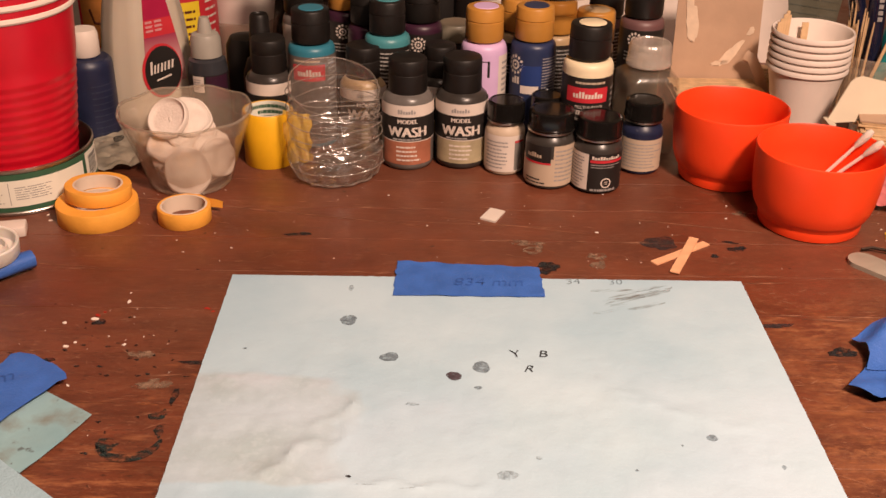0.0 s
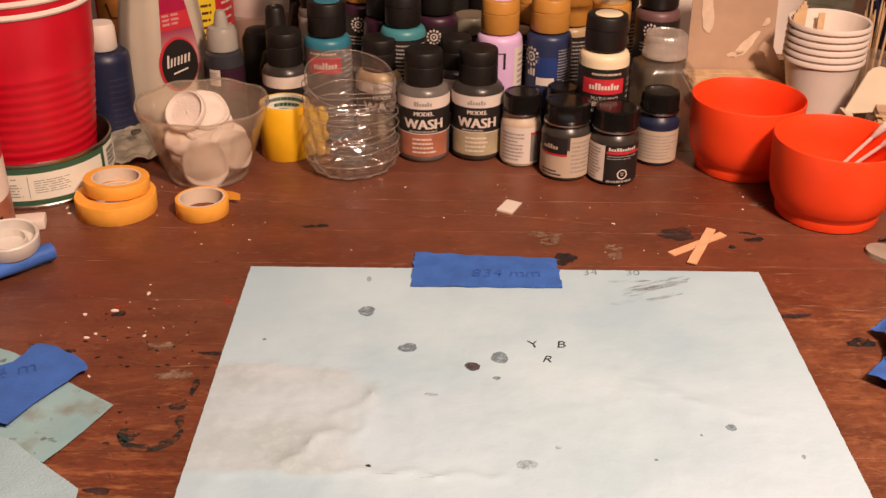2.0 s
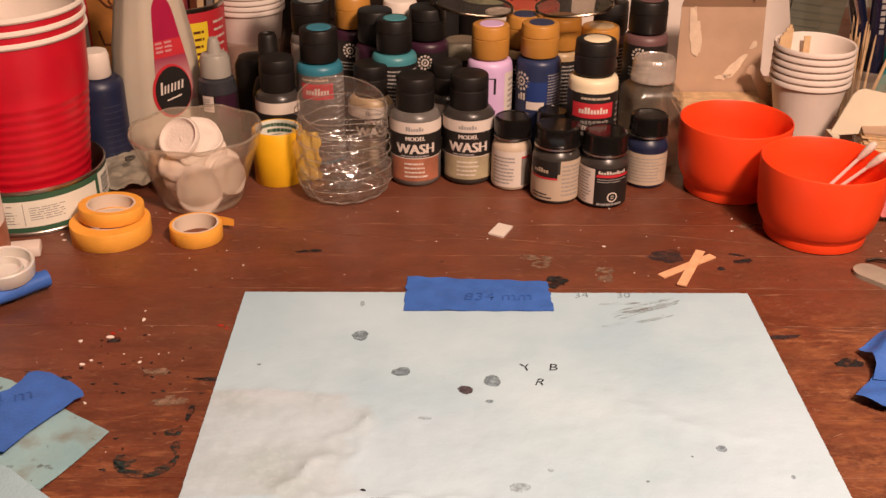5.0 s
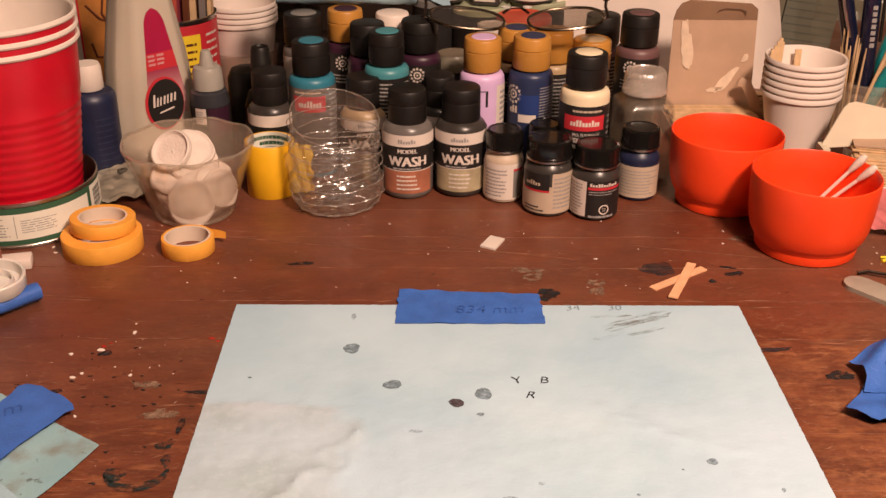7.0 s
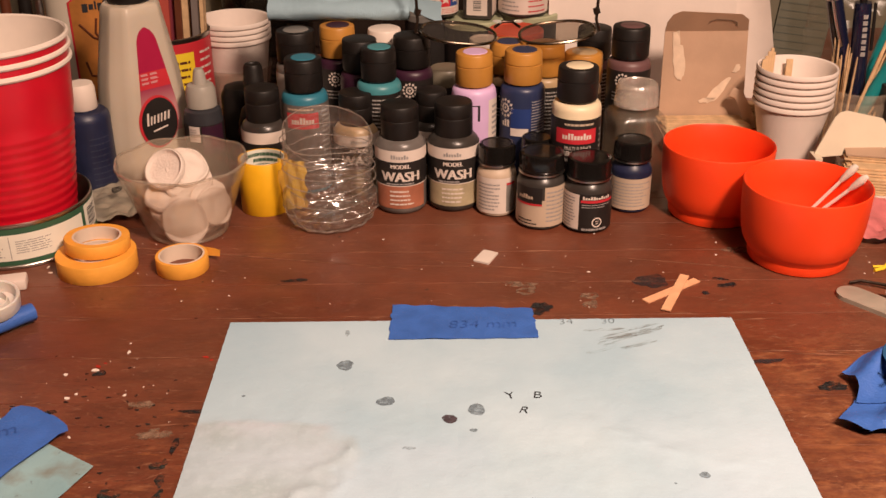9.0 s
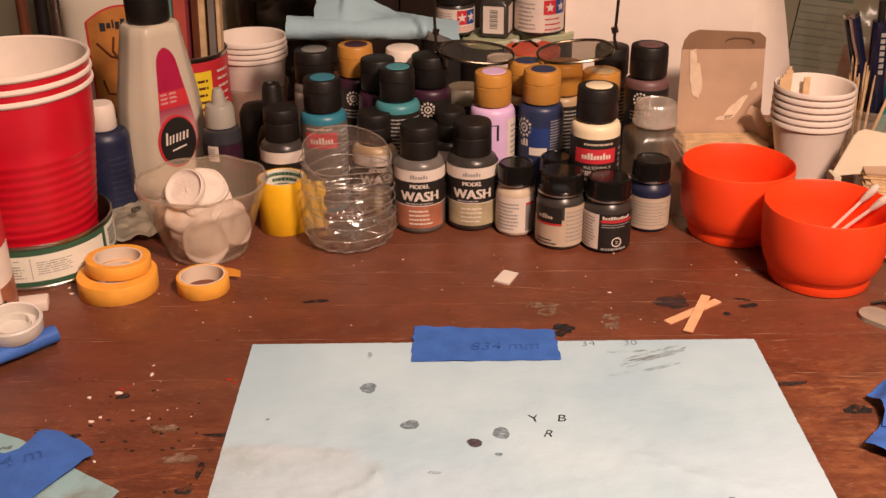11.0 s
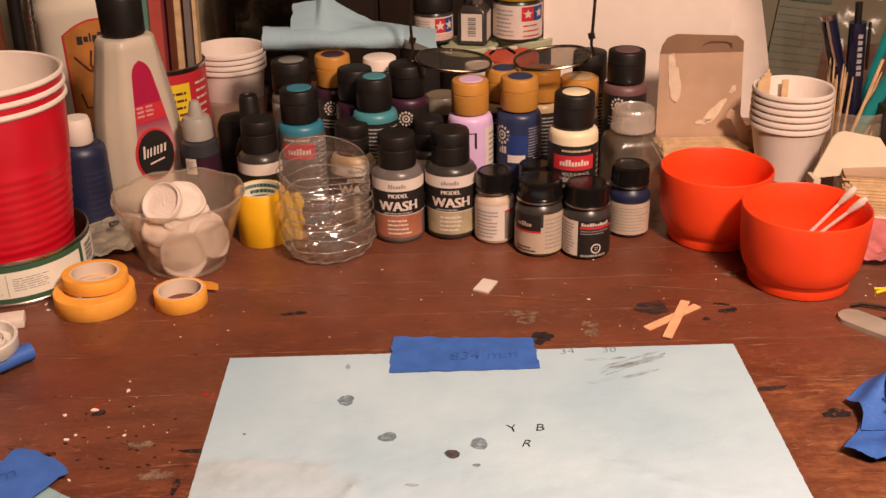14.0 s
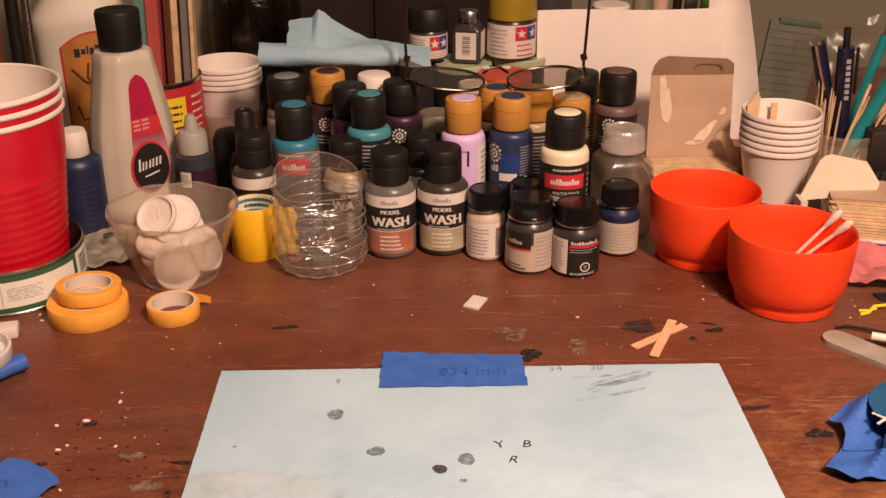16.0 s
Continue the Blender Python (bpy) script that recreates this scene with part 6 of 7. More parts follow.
written("334 m", 0.0125, -0.199, 0.396, 24, tl, lambda x, y: tlh(x, y) + 0.0034, "tapeink", lean=0.1)

# ---- tape and cloth at the front, east ----
crumpled("tape_strip", "crumpled piece of blue painter's tape, stuck to itself", "tape", [(0.2125, 0.447), (0.219, 0.452), (0.226, 0.457), (0.236, 0.461), (0.262, 0.478), (0.32, 0.475), (0.32, 0.425), (0.235, 0.420), (0.2105, 0.4205), (0.2150, 0.430), (0.2155, 0.438)], 0.007, 15, "bluetape", n=40, seed=6.0, ridges=((0.232, 0.449, 0.75, 0.006, 0.025, 0.009), (0.262, 0.462, 2.2, 0.006, 0.02, 0.006)))
crumpled("tape_strip", "folded piece of blue painter's tape on the bench", "tape", [(0.2150, 0.4300), (0.2085, 0.4195), (0.1965, 0.4055), (0.2010, 0.4005), (0.2085, 0.3960), (0.2225, 0.3985), (0.25, 0.398), (0.32, 0.392), (0.32, 0.440), (0.238, 0.436), (0.229, 0.428)], 0.005, 14, "bluetape", n=40, seed=8.0, ridges=((0.2270, 0.4130, 0.85, 0.0035, 0.022, 0.007), (0.207, 0.404, 0.4, 0.006, 0.015, 0.003)))
pt, pth = crumpled("dark_patch", "petrol blue cloth patch with white crossed bone marks", "cloth patch", [(0.2600 + 0.0305 * math.cos(0.2094 * k), 0.4375 + 0.0285 * math.sin(0.2094 * k)) for k in range(30)], 0.0012, 20, "petrol", z=0.0140, seed=9.0)


def bone(x, y, ang, ln):
    pts = []
    for k in range(28):
        a = 2 * math.pi * k / 28
        u, v = ln * math.cos(a), 0.0008 * math.sin(a)
        if abs(math.cos(a)) > 0.8:
            v *= 3.0
        pts.append((x + u * math.cos(ang) - v * math.sin(ang) - pt.location.x, y + u * math.sin(ang) + v * math.cos(ang) - pt.location.y))
    part("bone_mark", slab(pts, 0.0003, 0.0006, lambda px, py: pth(px + pt.location.x, py + pt.location.y)), "whitelabel", pt, smooth=False)


bone(0.2330, 0.4290, 0.62, 0.0070)
bone(0.2325, 0.4298, 2.35, 0.0062)

gc = thing("bottle_cap", "glossy emerald green plastic cap lying on the blue tape", "bottle cap", 0.2400, 0.4140, 0.0085, rx=-12)
part("shell", turned([(0, 0.0080), (0.0085, 0.0078), (0.0105, 0.0070), (0.0118, 0.0050), (0.0122, 0.0), (0.0112, 0.0), (0.0108, 0.0046), (0.0098, 0.0060), (0, 0.0068)], 48), "emerald", gc)

# ---- metal tool, picks and scraps, east ----
tool = thing("metal_tool", "flat grey metal tool handle with a rounded end", "tool", 0.2425, 0.5360, rz=-49)
pts = [(0.008 + 0.0085 * math.cos(a), 0.0085 * math.sin(a)) for a in [math.pi / 2 + math.pi * k / 12 for k in range(13)]]
part("handle", slab(pts + [(0.10, -0.0085), (0.10, 0.0085)], 0.0, 0.0026), "steelgrey", tool)
part("blade", tube([(0.0, 0.0121, 0.0015), (0.004, 0.0165, 0.0028), (0.014, 0.021, 0.003), (0.0276, 0.0262, 0.003), (0.05, 0.036, 0.003)], 0.0010), "wire", tool)
wsx = thing("white_stick", "short white plastic stick lying on the tool", "stick", 0.2650, 0.5255, 0.0062, rz=-24)
part("stick", rod_between((0, 0, 0), (0.035, 0, 0), 0.0024, 12), "white", wsx)
crumpled("foil_scrap", "crumpled scrap of shiny pink foil on the bench", "foil", [(0.294, 0.640), (0.308, 0.640), (0.36, 0.625), (0.36, 0.585), (0.312, 0.588), (0.290, 0.590), (0.274, 0.597), (0.280, 0.615)], 0.014, 26, "pink", seed=11.0)
flat_bit("dark_scrap", [(0.290, 0.586), (0.33, 0.588), (0.34, 0.574), (0.305, 0.573), (0.292, 0.578)], 0.002, "darkpaint", "dark flat scrap beside the pink foil", "scrap")
ys = thing("yellow_thread", "short bright yellow paper twist on the bench", "thread", 0.2720, 0.5595)
part("twist", tube([(0, 0, 0.0012), (0.006, 0.002, 0.0014), (0.011, 0.0068, 0.003), (0.020, 0.010, 0.002), (0.032, 0.016, 0.0014)], 0.0011), "yellowlabel", ys)
part("twist", tube([(0.001, 0.005, 0.0012), (0.007, 0.0045, 0.0014), (0.012, 0.0055, 0.0022)], 0.0008), "yellowlabel", ys)

# ---- box of sticks with white folded lid, east ----
bx = thing("stick_box", "white and violet carton filled with flat wooden sticks", "box", 0.2955, 0.6860, rz=-14)
part("tray", block(0.0, 0.13, -0.030, 0.045, 0, 0.0070, 0.0008), "whitelabel", bx)
part("print_band", block(0.004, 0.128, -0.0305, -0.0300, 0.0045, 0.0062), "purple", bx)
r = random.Random(12)
for k in range(26):
    z = 0.0072 + 0.0017 * (k // 3)
    y = -0.026 + 0.024 * (k % 3) + r.uniform(-0.002, 0.002) + 0.001 * (k // 3)
    part("flat_stick", block(0.002 + r.uniform(-0.002, 0.004), 0.120, y, y + 0.0095, z, z + 0.0015, 0.0003), "wood", bx, smooth=False)
part("brown_sleeve", block(0.001, 0.125, 0.005, 0.046, 0.0226, 0.0236), "card", bx)
ld = thing("box_lid", "off-white folded card lid leaning on the stick box", "box lid", 0.2765, 0.6950, 0.0)
bm = bmesh.new()
pl = [(0.0015, 0.0170), (0.0040, 0.0215), (0.0165, 0.0440), (0.0200, 0.0470), (0.0250, 0.0482), (0.0507, 0.0428), (0.0605, 0.0281), (0.0537, 0.0140), (0.0281, 0.0188)]
fr = [bm.verts.new((x, 0.010 + (z - 0.03) * 0.30, z)) for x, z in pl]
bk = [bm.verts.new((x, 0.010 + (z - 0.03) * 0.30 + 0.0010, z + 0.0002)) for x, z in pl]
bm.faces.new(fr)
bm.faces.new(bk[::-1])
for i in range(len(pl)):
    j = (i + 1) % len(pl)
    bm.faces.new((fr[i], bk[i], bk[j], fr[j]))
part("panel", bm, "cream2", ld, smooth=False)
part("fold_strip", block(0.001, 0.006, -0.002, 0.012, 0.0, 0.0195), "cream2", ld)

# ---- open cardboard box with sticks ----
cb = thing("cardboard_box", "opened brown cardboard box of flat wooden sticks, lid upright", "box", 0.1880, 0.8000)
bm = bmesh.new()
W = 0.0675
pts = [(0, 0.0), (W, 0.0), (W - 0.0020, 0.080), (W - 0.0045, 0.0905), (W - 0.011, 0.0955), (0.010, 0.0985), (0.004, 0.0955), (0.0010, 0.0885), (0.0008, 0.080)]
n = len(pts)


def lid_y(z):
    return 0.10 * z - 0.75 * max(0.0, z - 0.080)


fr = [bm.verts.new((x, lid_y(z), z)) for x, z in pts]
bk = [bm.verts.new((x, lid_y(z) + 0.0009, z)) for x, z in pts]
for q in ((0, 1, 2, 8), (8, 2, 3, 4, 5, 6, 7)):
    bm.faces.new([fr[i] for i in q])
    bm.faces.new([bk[i] for i in q[::-1]])
for i in range(n):
    bm.faces.new((fr[i], bk[i], bk[(i + 1) % n], fr[(i + 1) % n]))
part("lid", bm, "card", cb, "upright brown card lid", smooth=False)
# Dark sliver laid on the lid: shade in the slot's cut, put into colour.
slot = part("hang_slot", slab([(0.0320, 0.0862), (0.0335, 0.0895), (0.0380, 0.0912), (0.0500, 0.0905), (0.0545, 0.0885), (0.0555, 0.0845), (0.0543, 0.0850), (0.0532, 0.0878), (0.0495, 0.0897), (0.0385, 0.0904), (0.0345, 0.0890)], 0.0, 0.0004), "darkcard", cb, smooth=False)
for v in slot.data.vertices:
    x, z, d = v.co
    v.co = (x, lid_y(z) - 0.0003 - d, z)


def torn(pts, material):
    ob = part("torn_patch", slab(pts, 0.0, 0.0003), material, cb, smooth=False)
    for v in ob.data.vertices:
        x, z, d = v.co
        v.co = (x, lid_y(z) - 0.0003 - d, z)


tr = random.Random(31)
for cx, cz, rx, rz, lean in ((0.0125, 0.0600, 0.0190, 0.0046, 1.66), (0.0590, 0.0510, 0.0034, 0.0022, 0.8), (0.0455, 0.0335, 0.0125, 0.0036, 0.80), (0.0370, 0.0262, 0.0060, 0.0018, 0.25)):
    torn(blob(cx, cz, rx, rz, tr, 30, 0.30, lean), "cardshine")
part("base", block(-0.003, W + 0.003, -0.052, 0.001, 0.0, 0.0008), "card", cb, smooth=False)
part("side_wall", block(-0.0035, -0.0025, -0.052, 0.001, 0.0, 0.011), "card", cb, smooth=False)
bm = tube([(0.0530, -0.010, 0.0370), (0.0580, -0.013, 0.0350), (0.0640, -0.017, 0.0240), (0.0700, -0.020, 0.0080)], 0.0045, 6)
for v in bm.verts:
    v.co.y = -0.014 + (v.co.y + 0.014) * 0.35
part("torn_flap", bm, "card", cb, "curled torn card flap")
r = random.Random(21)
for k in range(40):
    lay, col = k // 5, k % 5
    z = 0.0010 + 0.00175 * lay
    y = -0.0505 + 0.0101 * col + r.uniform(-0.0006, 0.0006)
    x = -0.0015 + r.uniform(-0.0015, 0.0015)
    part("flat_stick", block(x, x + W - 0.001, y, y + 0.0092, z, z + 0.0015, 0.0003), "wood", cb, smooth=False)
ps = thing("stick_bundle", "loose pile of flat wooden sticks beside the box", "wooden sticks", 0.2600, 0.8150)
for k in range(9):
    part("flat_stick", block(-0.002 + r.uniform(-0.002, 0.002), 0.028, -0.004, 0.0055, 0.0022 * k, 0.0022 * k + 0.0016, 0.0003), "wood", ps, smooth=False)

# ---- sheets of white paper ----
sh = thing("paper_sheet", "white sheet of paper standing against the clutter behind", "paper", 0.1045, 0.8600, rx=0)
bm = bmesh.new()
rows = []
for j in range(13):
    z = 0.118 * j / 12
    rows.append([bm.verts.new((0.155 * i / 24, 0.010 * z / 0.118 + 0.0025 * math.sin(i * 0.32) + 0.0015 * math.sin(j * 0.5), z)) for i in range(25)])
for p, q in zip(rows, rows[1:]):
    for i in range(24):
        bm.faces.new((p[i], p[i + 1], q[i + 1], q[i]))
part("sheet", bm, "paper", sh)
cs = thing("paper_sheet", "curled white sheet of paper with a bent top corner", "paper", 0.2440, 0.8760)
bm = bmesh.new()
rows = []
for j in range(17):
    z = 0.150 * j / 16
    wd = 0.056 - 0.030 * (z / 0.150) ** 1.3
    rows.append([bm.verts.new((0.004 + wd * i / 14, 0.010 * math.sin(2.6 * i / 14) - 0.006 * (i / 14) ** 2 + 0.03 * z, z)) for i in range(15)])
for p, q in zip(rows, rows[1:]):
    for i in range(14):
        bm.faces.new((p[i], p[i + 1], q[i + 1], q[i]))
part("sheet", bm, "paper", cs)

# ---- toothpick jar with pens ----
tj = thing("glass_jar", "small clear glass jar crowded with toothpicks", "jar", 0.3320, 0.7700)
part("glass_wall", turned([(0, 0.0008), (0.022, 0.0), (0.025, 0.002), (0.0255, 0.036), (0.0240, 0.040), (0.0250, 0.042), (0.0250, 0.046), (0.0238, 0.047), (0.0230, 0.045), (0.0230, 0.040), (0.0240, 0.036), (0.0235, 0.004), (0, 0.003)], 40), "glass", tj)
r = random.Random(31)
for k in range(34):
    a, q = r.uniform(0, 6.28), 0.018 * math.sqrt(r.random())
    lean_x = r.gauss(-0.002, 0.002) if k < 14 else r.gauss(0.030, 0.007)
    lean_y = r.gauss(0.0, 0.006)
    hx = r.uniform(0.060, 0.082)
    bx0, by0 = (-0.0145 + 0.35 * q * math.cos(a), 0.6 * q * math.sin(a)) if k < 14 else (0.004 + 0.6 * q * math.cos(a), -0.004 + 0.6 * q * math.sin(a))
    t = thing("toothpick", "pale pointed wooden toothpick standing in the glass jar", "toothpick", 0.3320 + bx0, 0.7700 + by0, 0.0035, group="toothpicks in the jar")
    part("stick", tube([(0, 0, 0), (lean_x * 0.9, lean_y * 0.9, hx * 0.92), (lean_x, lean_y, hx)], 0.0011, 6, taper=(1.0, 0.35)), "wood", t)


def long_rod(name, label, category, a, b, r, material, tip=None):
    t = thing(name, label, category, *a)
    d = Vector(b) - Vector(a)
    part("barrel", tube([(0, 0, 0), d * 0.5, d * 0.96, d], r, 14, taper=(1.0, 0.9)), material, t)
    return t, d


pen, d = long_rod("pen", "dark blue capped pen with a chrome clip and top", "pen", (0.3390, 0.785, 0.004), (0.3075, 0.785, 0.110), 0.0066, "penblue")
part("chrome_top", tube([d * 0.99, d * 1.03], 0.0058, 14), "steel", pen)
part("clip", tube([d * 1.0 + Vector((-0.003, -0.007, 0)), d * 0.86 + Vector((-0.0035, -0.0085, 0)), d * 0.68 + Vector((-0.002, -0.0075, 0))], 0.0013, 6), "steel", pen)
p2, d = long_rod("pen", "dark navy click pen with pale printed letters", "pen", (0.3350, 0.777, 0.004), (0.3265, 0.777, 0.109), 0.0068, "penblue")
part("button", tube([d, d * 1.14], 0.0026, 10), "black", p2)
part("clip", tube([d * 1.0 + Vector((0.0085, -0.002, 0)), d * 0.66 + Vector((0.0080, -0.002, 0))], 0.0012, 6), "black", p2)
bm = bmesh.new()
for k in range(7):
    z = 0.066 + 0.0047 * k
    x = d.x * z / d.z
    box(bm, x - 0.0017, x + 0.0017, -0.0072, -0.0070, z, z + 0.0032)
part("print_strip", bm, "greyprint", p2, smooth=False)
br, d = long_rod("paint_brush", "teal-handled paint brush leaning outward from the jar", "paint brush", (0.3250, 0.764, 0.008), (0.3780, 0.764, 0.132), 0.0052, "handle")
br, d = long_rod("paint_brush", "slim teal-handled brush with a silver ferrule standing upright", "paint brush", (0.3345, 0.79, 0.004), (0.3605, 0.79, 0.1145), 0.0038, "handle")
part("ferrule", tube([d * 0.97, d * 1.45], 0.0026, 12), "steel", br, "silver ferrule")
for x0, x1, h in ((0.321, 0.344, 0.080), (0.330, 0.372, 0.066), (0.338, 0.392, 0.082), (0.334, 0.385, 0.074)):
    t = thing("bamboo_skewer", "thin bamboo skewer leaning out of the glass jar", "skewer", x0, 0.760, 0.004, group="skewers in the jar")
    part("stick", tube([(0, 0, 0), (x1 - x0, 0.004, h)], 0.0013, 7), "wood", t)
kn = thing("dark_box", "dark grey carton with black print behind the stick box", "box", 0.3900, 0.7450)
part("carton", block(-0.0465, 0.05, 0.0, 0.03, 0, 0.0528, 0.001), "darkwood", kn)
for k in range(6):
    part("print_bar", block(-0.0435 + 0.0048 * k, -0.0407 + 0.0048 * k, -0.0004, -0.0001, 0.0150, 0.0215), "ink", kn, smooth=False)

# ---- lined pad and polythene bag ----
lp = thing("note_pad", "grey-green lined note pad leaning behind the cups", "note pad", 0.3050, 0.9200, rx=-6, ry=8)
part("page_block", block(0.0, 0.048, 0.0, 0.004, -0.0, 0.096, 0.0005), "lined", lp, smooth=False)
part("binding", block(0.008, 0.046, -0.0012, 0.0052, 0.0935, 0.0985, 0.0008), "padtop", lp)
for k in range(13):
    part("rule", block(0.001, 0.047, -0.0004, -0.0001, 0.008 + 0.0066 * k, 0.0088 + 0.0066 * k), "padline", lp, smooth=False)
bg = thing("polythene_bag", "thin clear polythene bag slumped behind the pens", "plastic bag", 0.3250, 0.8850)
bm = bmesh.new()
rows = []
for j in range(22):
    z = 0.105 * j / 21
    rows.append([bm.verts.new((0.13 * i / 30, 0.012 * noise.noise(Vector((i * 0.28, j * 0.30, 4))) + 0.005 * abs(noise.noise(Vector((i * 0.8, j * 0.7, 9)))), z + 0.012 * noise.noise(Vector((i * 0.2, 3, j * 0.1))) * (j / 21))) for i in range(31)])
for p, q in zip(rows, rows[1:]):
    for i in range(30):
        bm.faces.new((p[i], p[i + 1], q[i + 1], q[i]))
part("film", bm, "bag", bg)

# ---- tin of emery boards ----
tn = thing("tin_can", "red tin with a yellow panel holding emery boards", "tin can", -0.2050, 0.8420, rz=18)
part("tin_wall", turned([(0, 0.001), (0.0335, 0.0), (0.0345, 0.002), (0.0345, 0.0725), (0.0352, 0.0735), (0.0352, 0.0752), (0.0340, 0.0756), (0.0335, 0.074), (0.0335, 0.002), (0, 0.002)], 56), "tin", tn)
part("red_label", patch(0.0347, -150, 150, 0.003, 0.0715, 50), "redlabel", tn)
part("yellow_panel", patch(0.0349, -16, 30, 0.012, 0.0640, 12), "yellowlabel", tn)
part("small_print", lines(bmesh.new(), 0.0351, -10, 26, 0.020, 0.060, 7, random.Random(8), 0.35), "brown", tn)
part("small_print", lines(bmesh.new(), 0.0349, 40, 66, 0.010, 0.066, 9, random.Random(18), 0.3), "whitelabel", tn)
for k, (x, w, m, ln) in enumerate(((-0.216, 0.0075, "tealpaper", 0.150), (-0.207, 0.0095, "redpaper", 0.165), (-0.200, 0.0070, "maroonpaper", 0.165), (-0.1945, 0.0050, "brown", 0.160), (-0.1895, 0.0050, "wood", 0.160), (-0.1850, 0.0032, "brown", 0.160), (-0.1815, 0.0050, "greyboard", 0.160), (-0.1765, 0.0030, "wood", 0.158))):
    t = thing("emery_board", "flat coloured emery board standing in the red tin", "emery board", x - 0.002, 0.845 + 0.003 * (k % 3), 0.003, ry=2.5, group="boards in the tin")
    part("board", block(-w / 2, w / 2, -0.006, 0.006, 0, ln, 0.0004), m, t, smooth=False)

# ---- white glue jug ----
gj = thing("glue_bottle", "large off-white plastic jug with an orange picture label", "bottle", -0.2790, 0.9050, rz=22)
GR = [(0.036, 0.024, 0.0), (0.040, 0.027, 0.004), (0.041, 0.028, 0.030), (0.0405, 0.0275, 0.098), (0.0415, 0.0285, 0.106), (0.0405, 0.0280, 0.112), (0.0370, 0.0262, 0.118), (0.030, 0.024, 0.128), (0.022, 0.020, 0.142), (0.018, 0.018, 0.156), (0.013, 0.013, 0.160), (0.013, 0.013, 0.172)]
bm = bmesh.new()
rings = []
for a, b, z in GR:
    ring = []
    for i in range(48):
        t = 2 * math.pi * i / 48
        c, s = math.cos(t), math.sin(t)
        q = (abs(c) ** 2.8 + abs(s) ** 2.8) ** (-1 / 2.8)
        ring.append(bm.verts.new((a * q * c, b * q * s, z)))
    rings.append(ring)
for p, q in zip(rings, rings[1:]):
    for i in range(48):
        bm.faces.new((p[i], p[(i + 1) % 48], q[(i + 1) % 48], q[i]))
bm.faces.new(rings[0][::-1])
bm.faces.new(rings[-1])
part("body", bm, "jug", gj)
part("cap", turned([(0.013, 0.166), (0.0155, 0.166), (0.0155, 0.184), (0.013, 0.186), (0, 0.186)], 32), "white", gj)


def jug_y(x, out):
    return -0.028 * max(0.0, 1 - min(1.0, abs(x) / 0.041) ** 2.8) ** (1 / 2.8) - out


def jug_panel(inset, material, name, out):
    bm = bmesh.new()
    rows = []
    for j in range(15):
        z = 0.006 + inset + (0.084 - 2 * inset) * j / 14
        row = []
        for i in range(15):
            x = (-0.023 + inset) + (0.056 - 2 * inset) * i / 14
            zz = z + (0.012 * (1 - ((x - 0.005) / 0.028) ** 2)) * (j / 14)
            row.append(bm.verts.new((x, jug_y(x, out), zz)))
        rows.append(row)
    for p, q in zip(rows, rows[1:]):
        for i in range(14):
            bm.faces.new((p[i], p[i + 1], q[i + 1], q[i]))
    part(name, bm, material, gj)


jug_panel(0.0, "redlabel", "label_border", 0.0004)
jug_panel(0.0016, "oranglabel", "label", 0.0008)
bm = bmesh.new()
for x0, x1, z0, z1 in ((-0.012, -0.0075, 0.0815, 0.0885), (-0.0065, -0.003, 0.0835, 0.0880), (-0.002, -0.0005, 0.0835, 0.0905), (0.0005, 0.004, 0.0822, 0.0885), (0.005, 0.0085, 0.0835, 0.0905)):
    bm.faces.new([bm.verts.new((x, jug_y(x, 0.0012), z)) for x, z in ((x0, z0), (x1, z0), (x1, z1), (x0, z1))])
part("brand_bars", bm, "ink", gj, smooth=False)
bm = bmesh.new()
r = random.Random(14)
for path in (((-0.016, 0.072), (-0.006, 0.060), (0.004, 0.056), (0.012, 0.066)), ((-0.002, 0.076), (-0.004, 0.064), (0.004, 0.050), (0.001, 0.044)), ((-0.015, 0.040), (-0.012, 0.028), (0.002, 0.026), (0.008, 0.034)), ((0.004, 0.078), (0.010, 0.072), (0.008, 0.058))):
    piece = tube([(x, jug_y(x, 0.0010), z) for x, z in path], 0.0010, 6)
    me = bpy.data.meshes.new("tmp")
    piece.to_mesh(me)
    bm.from_mesh(me)
    bpy.data.meshes.remove(me)
    piece.free()
part("picture_lines", bm, "brown", gj)

# ---- small bottles on the west side ----
gd = thing("dropper_bottle", "small dark paint dropper bottle with a grey pointed cap", "paint bottle", -0.1545, 0.7190, group="dropper bottles")
part("body", turned([(0, 0), (0.0125, 0), (0.0138, 0.0015), (0.0138, 0.045), (0.0125, 0.0515), (0.0085, 0.0545), (0, 0.0545)], 36), "bottlegrey", gd)
part("cap", turned([(0.0100, 0.0535), (0.0107, 0.0540), (0.0104, 0.0660), (0.0090, 0.0692), (0.0052, 0.0702), (0.0040, 0.0775), (0.0030, 0.0806), (0, 0.0811)], 36, lobes=18, depth=0.008), "dropcap", gd)
part("label", patch(0.0140, -90, 110, 0.006, 0.043, 30), "blacklabel", gd)
part("white_panel", patch(0.0142, -36, -2, 0.031, 0.0425, 8), "whitelabel", gd)
part("bar_code", lines(bmesh.new(), 0.0144, -33, -5, 0.0325, 0.041, 5, random.Random(5), 0.4), "greyprint", gd)
part("red_panel", patch(0.0142, 4, 72, 0.022, 0.0425, 8), "plum", gd)
tb = thing("polish_bottle", "slim black bottle with a tall tapered cap", "bottle", -0.1175, 0.7240)
part("body", turned([(0, 0), (0.0125, 0), (0.0135, 0.002), (0.0130, 0.040), (0.010, 0.050), (0.006, 0.053), (0, 0.053)], 32), "black", tb)
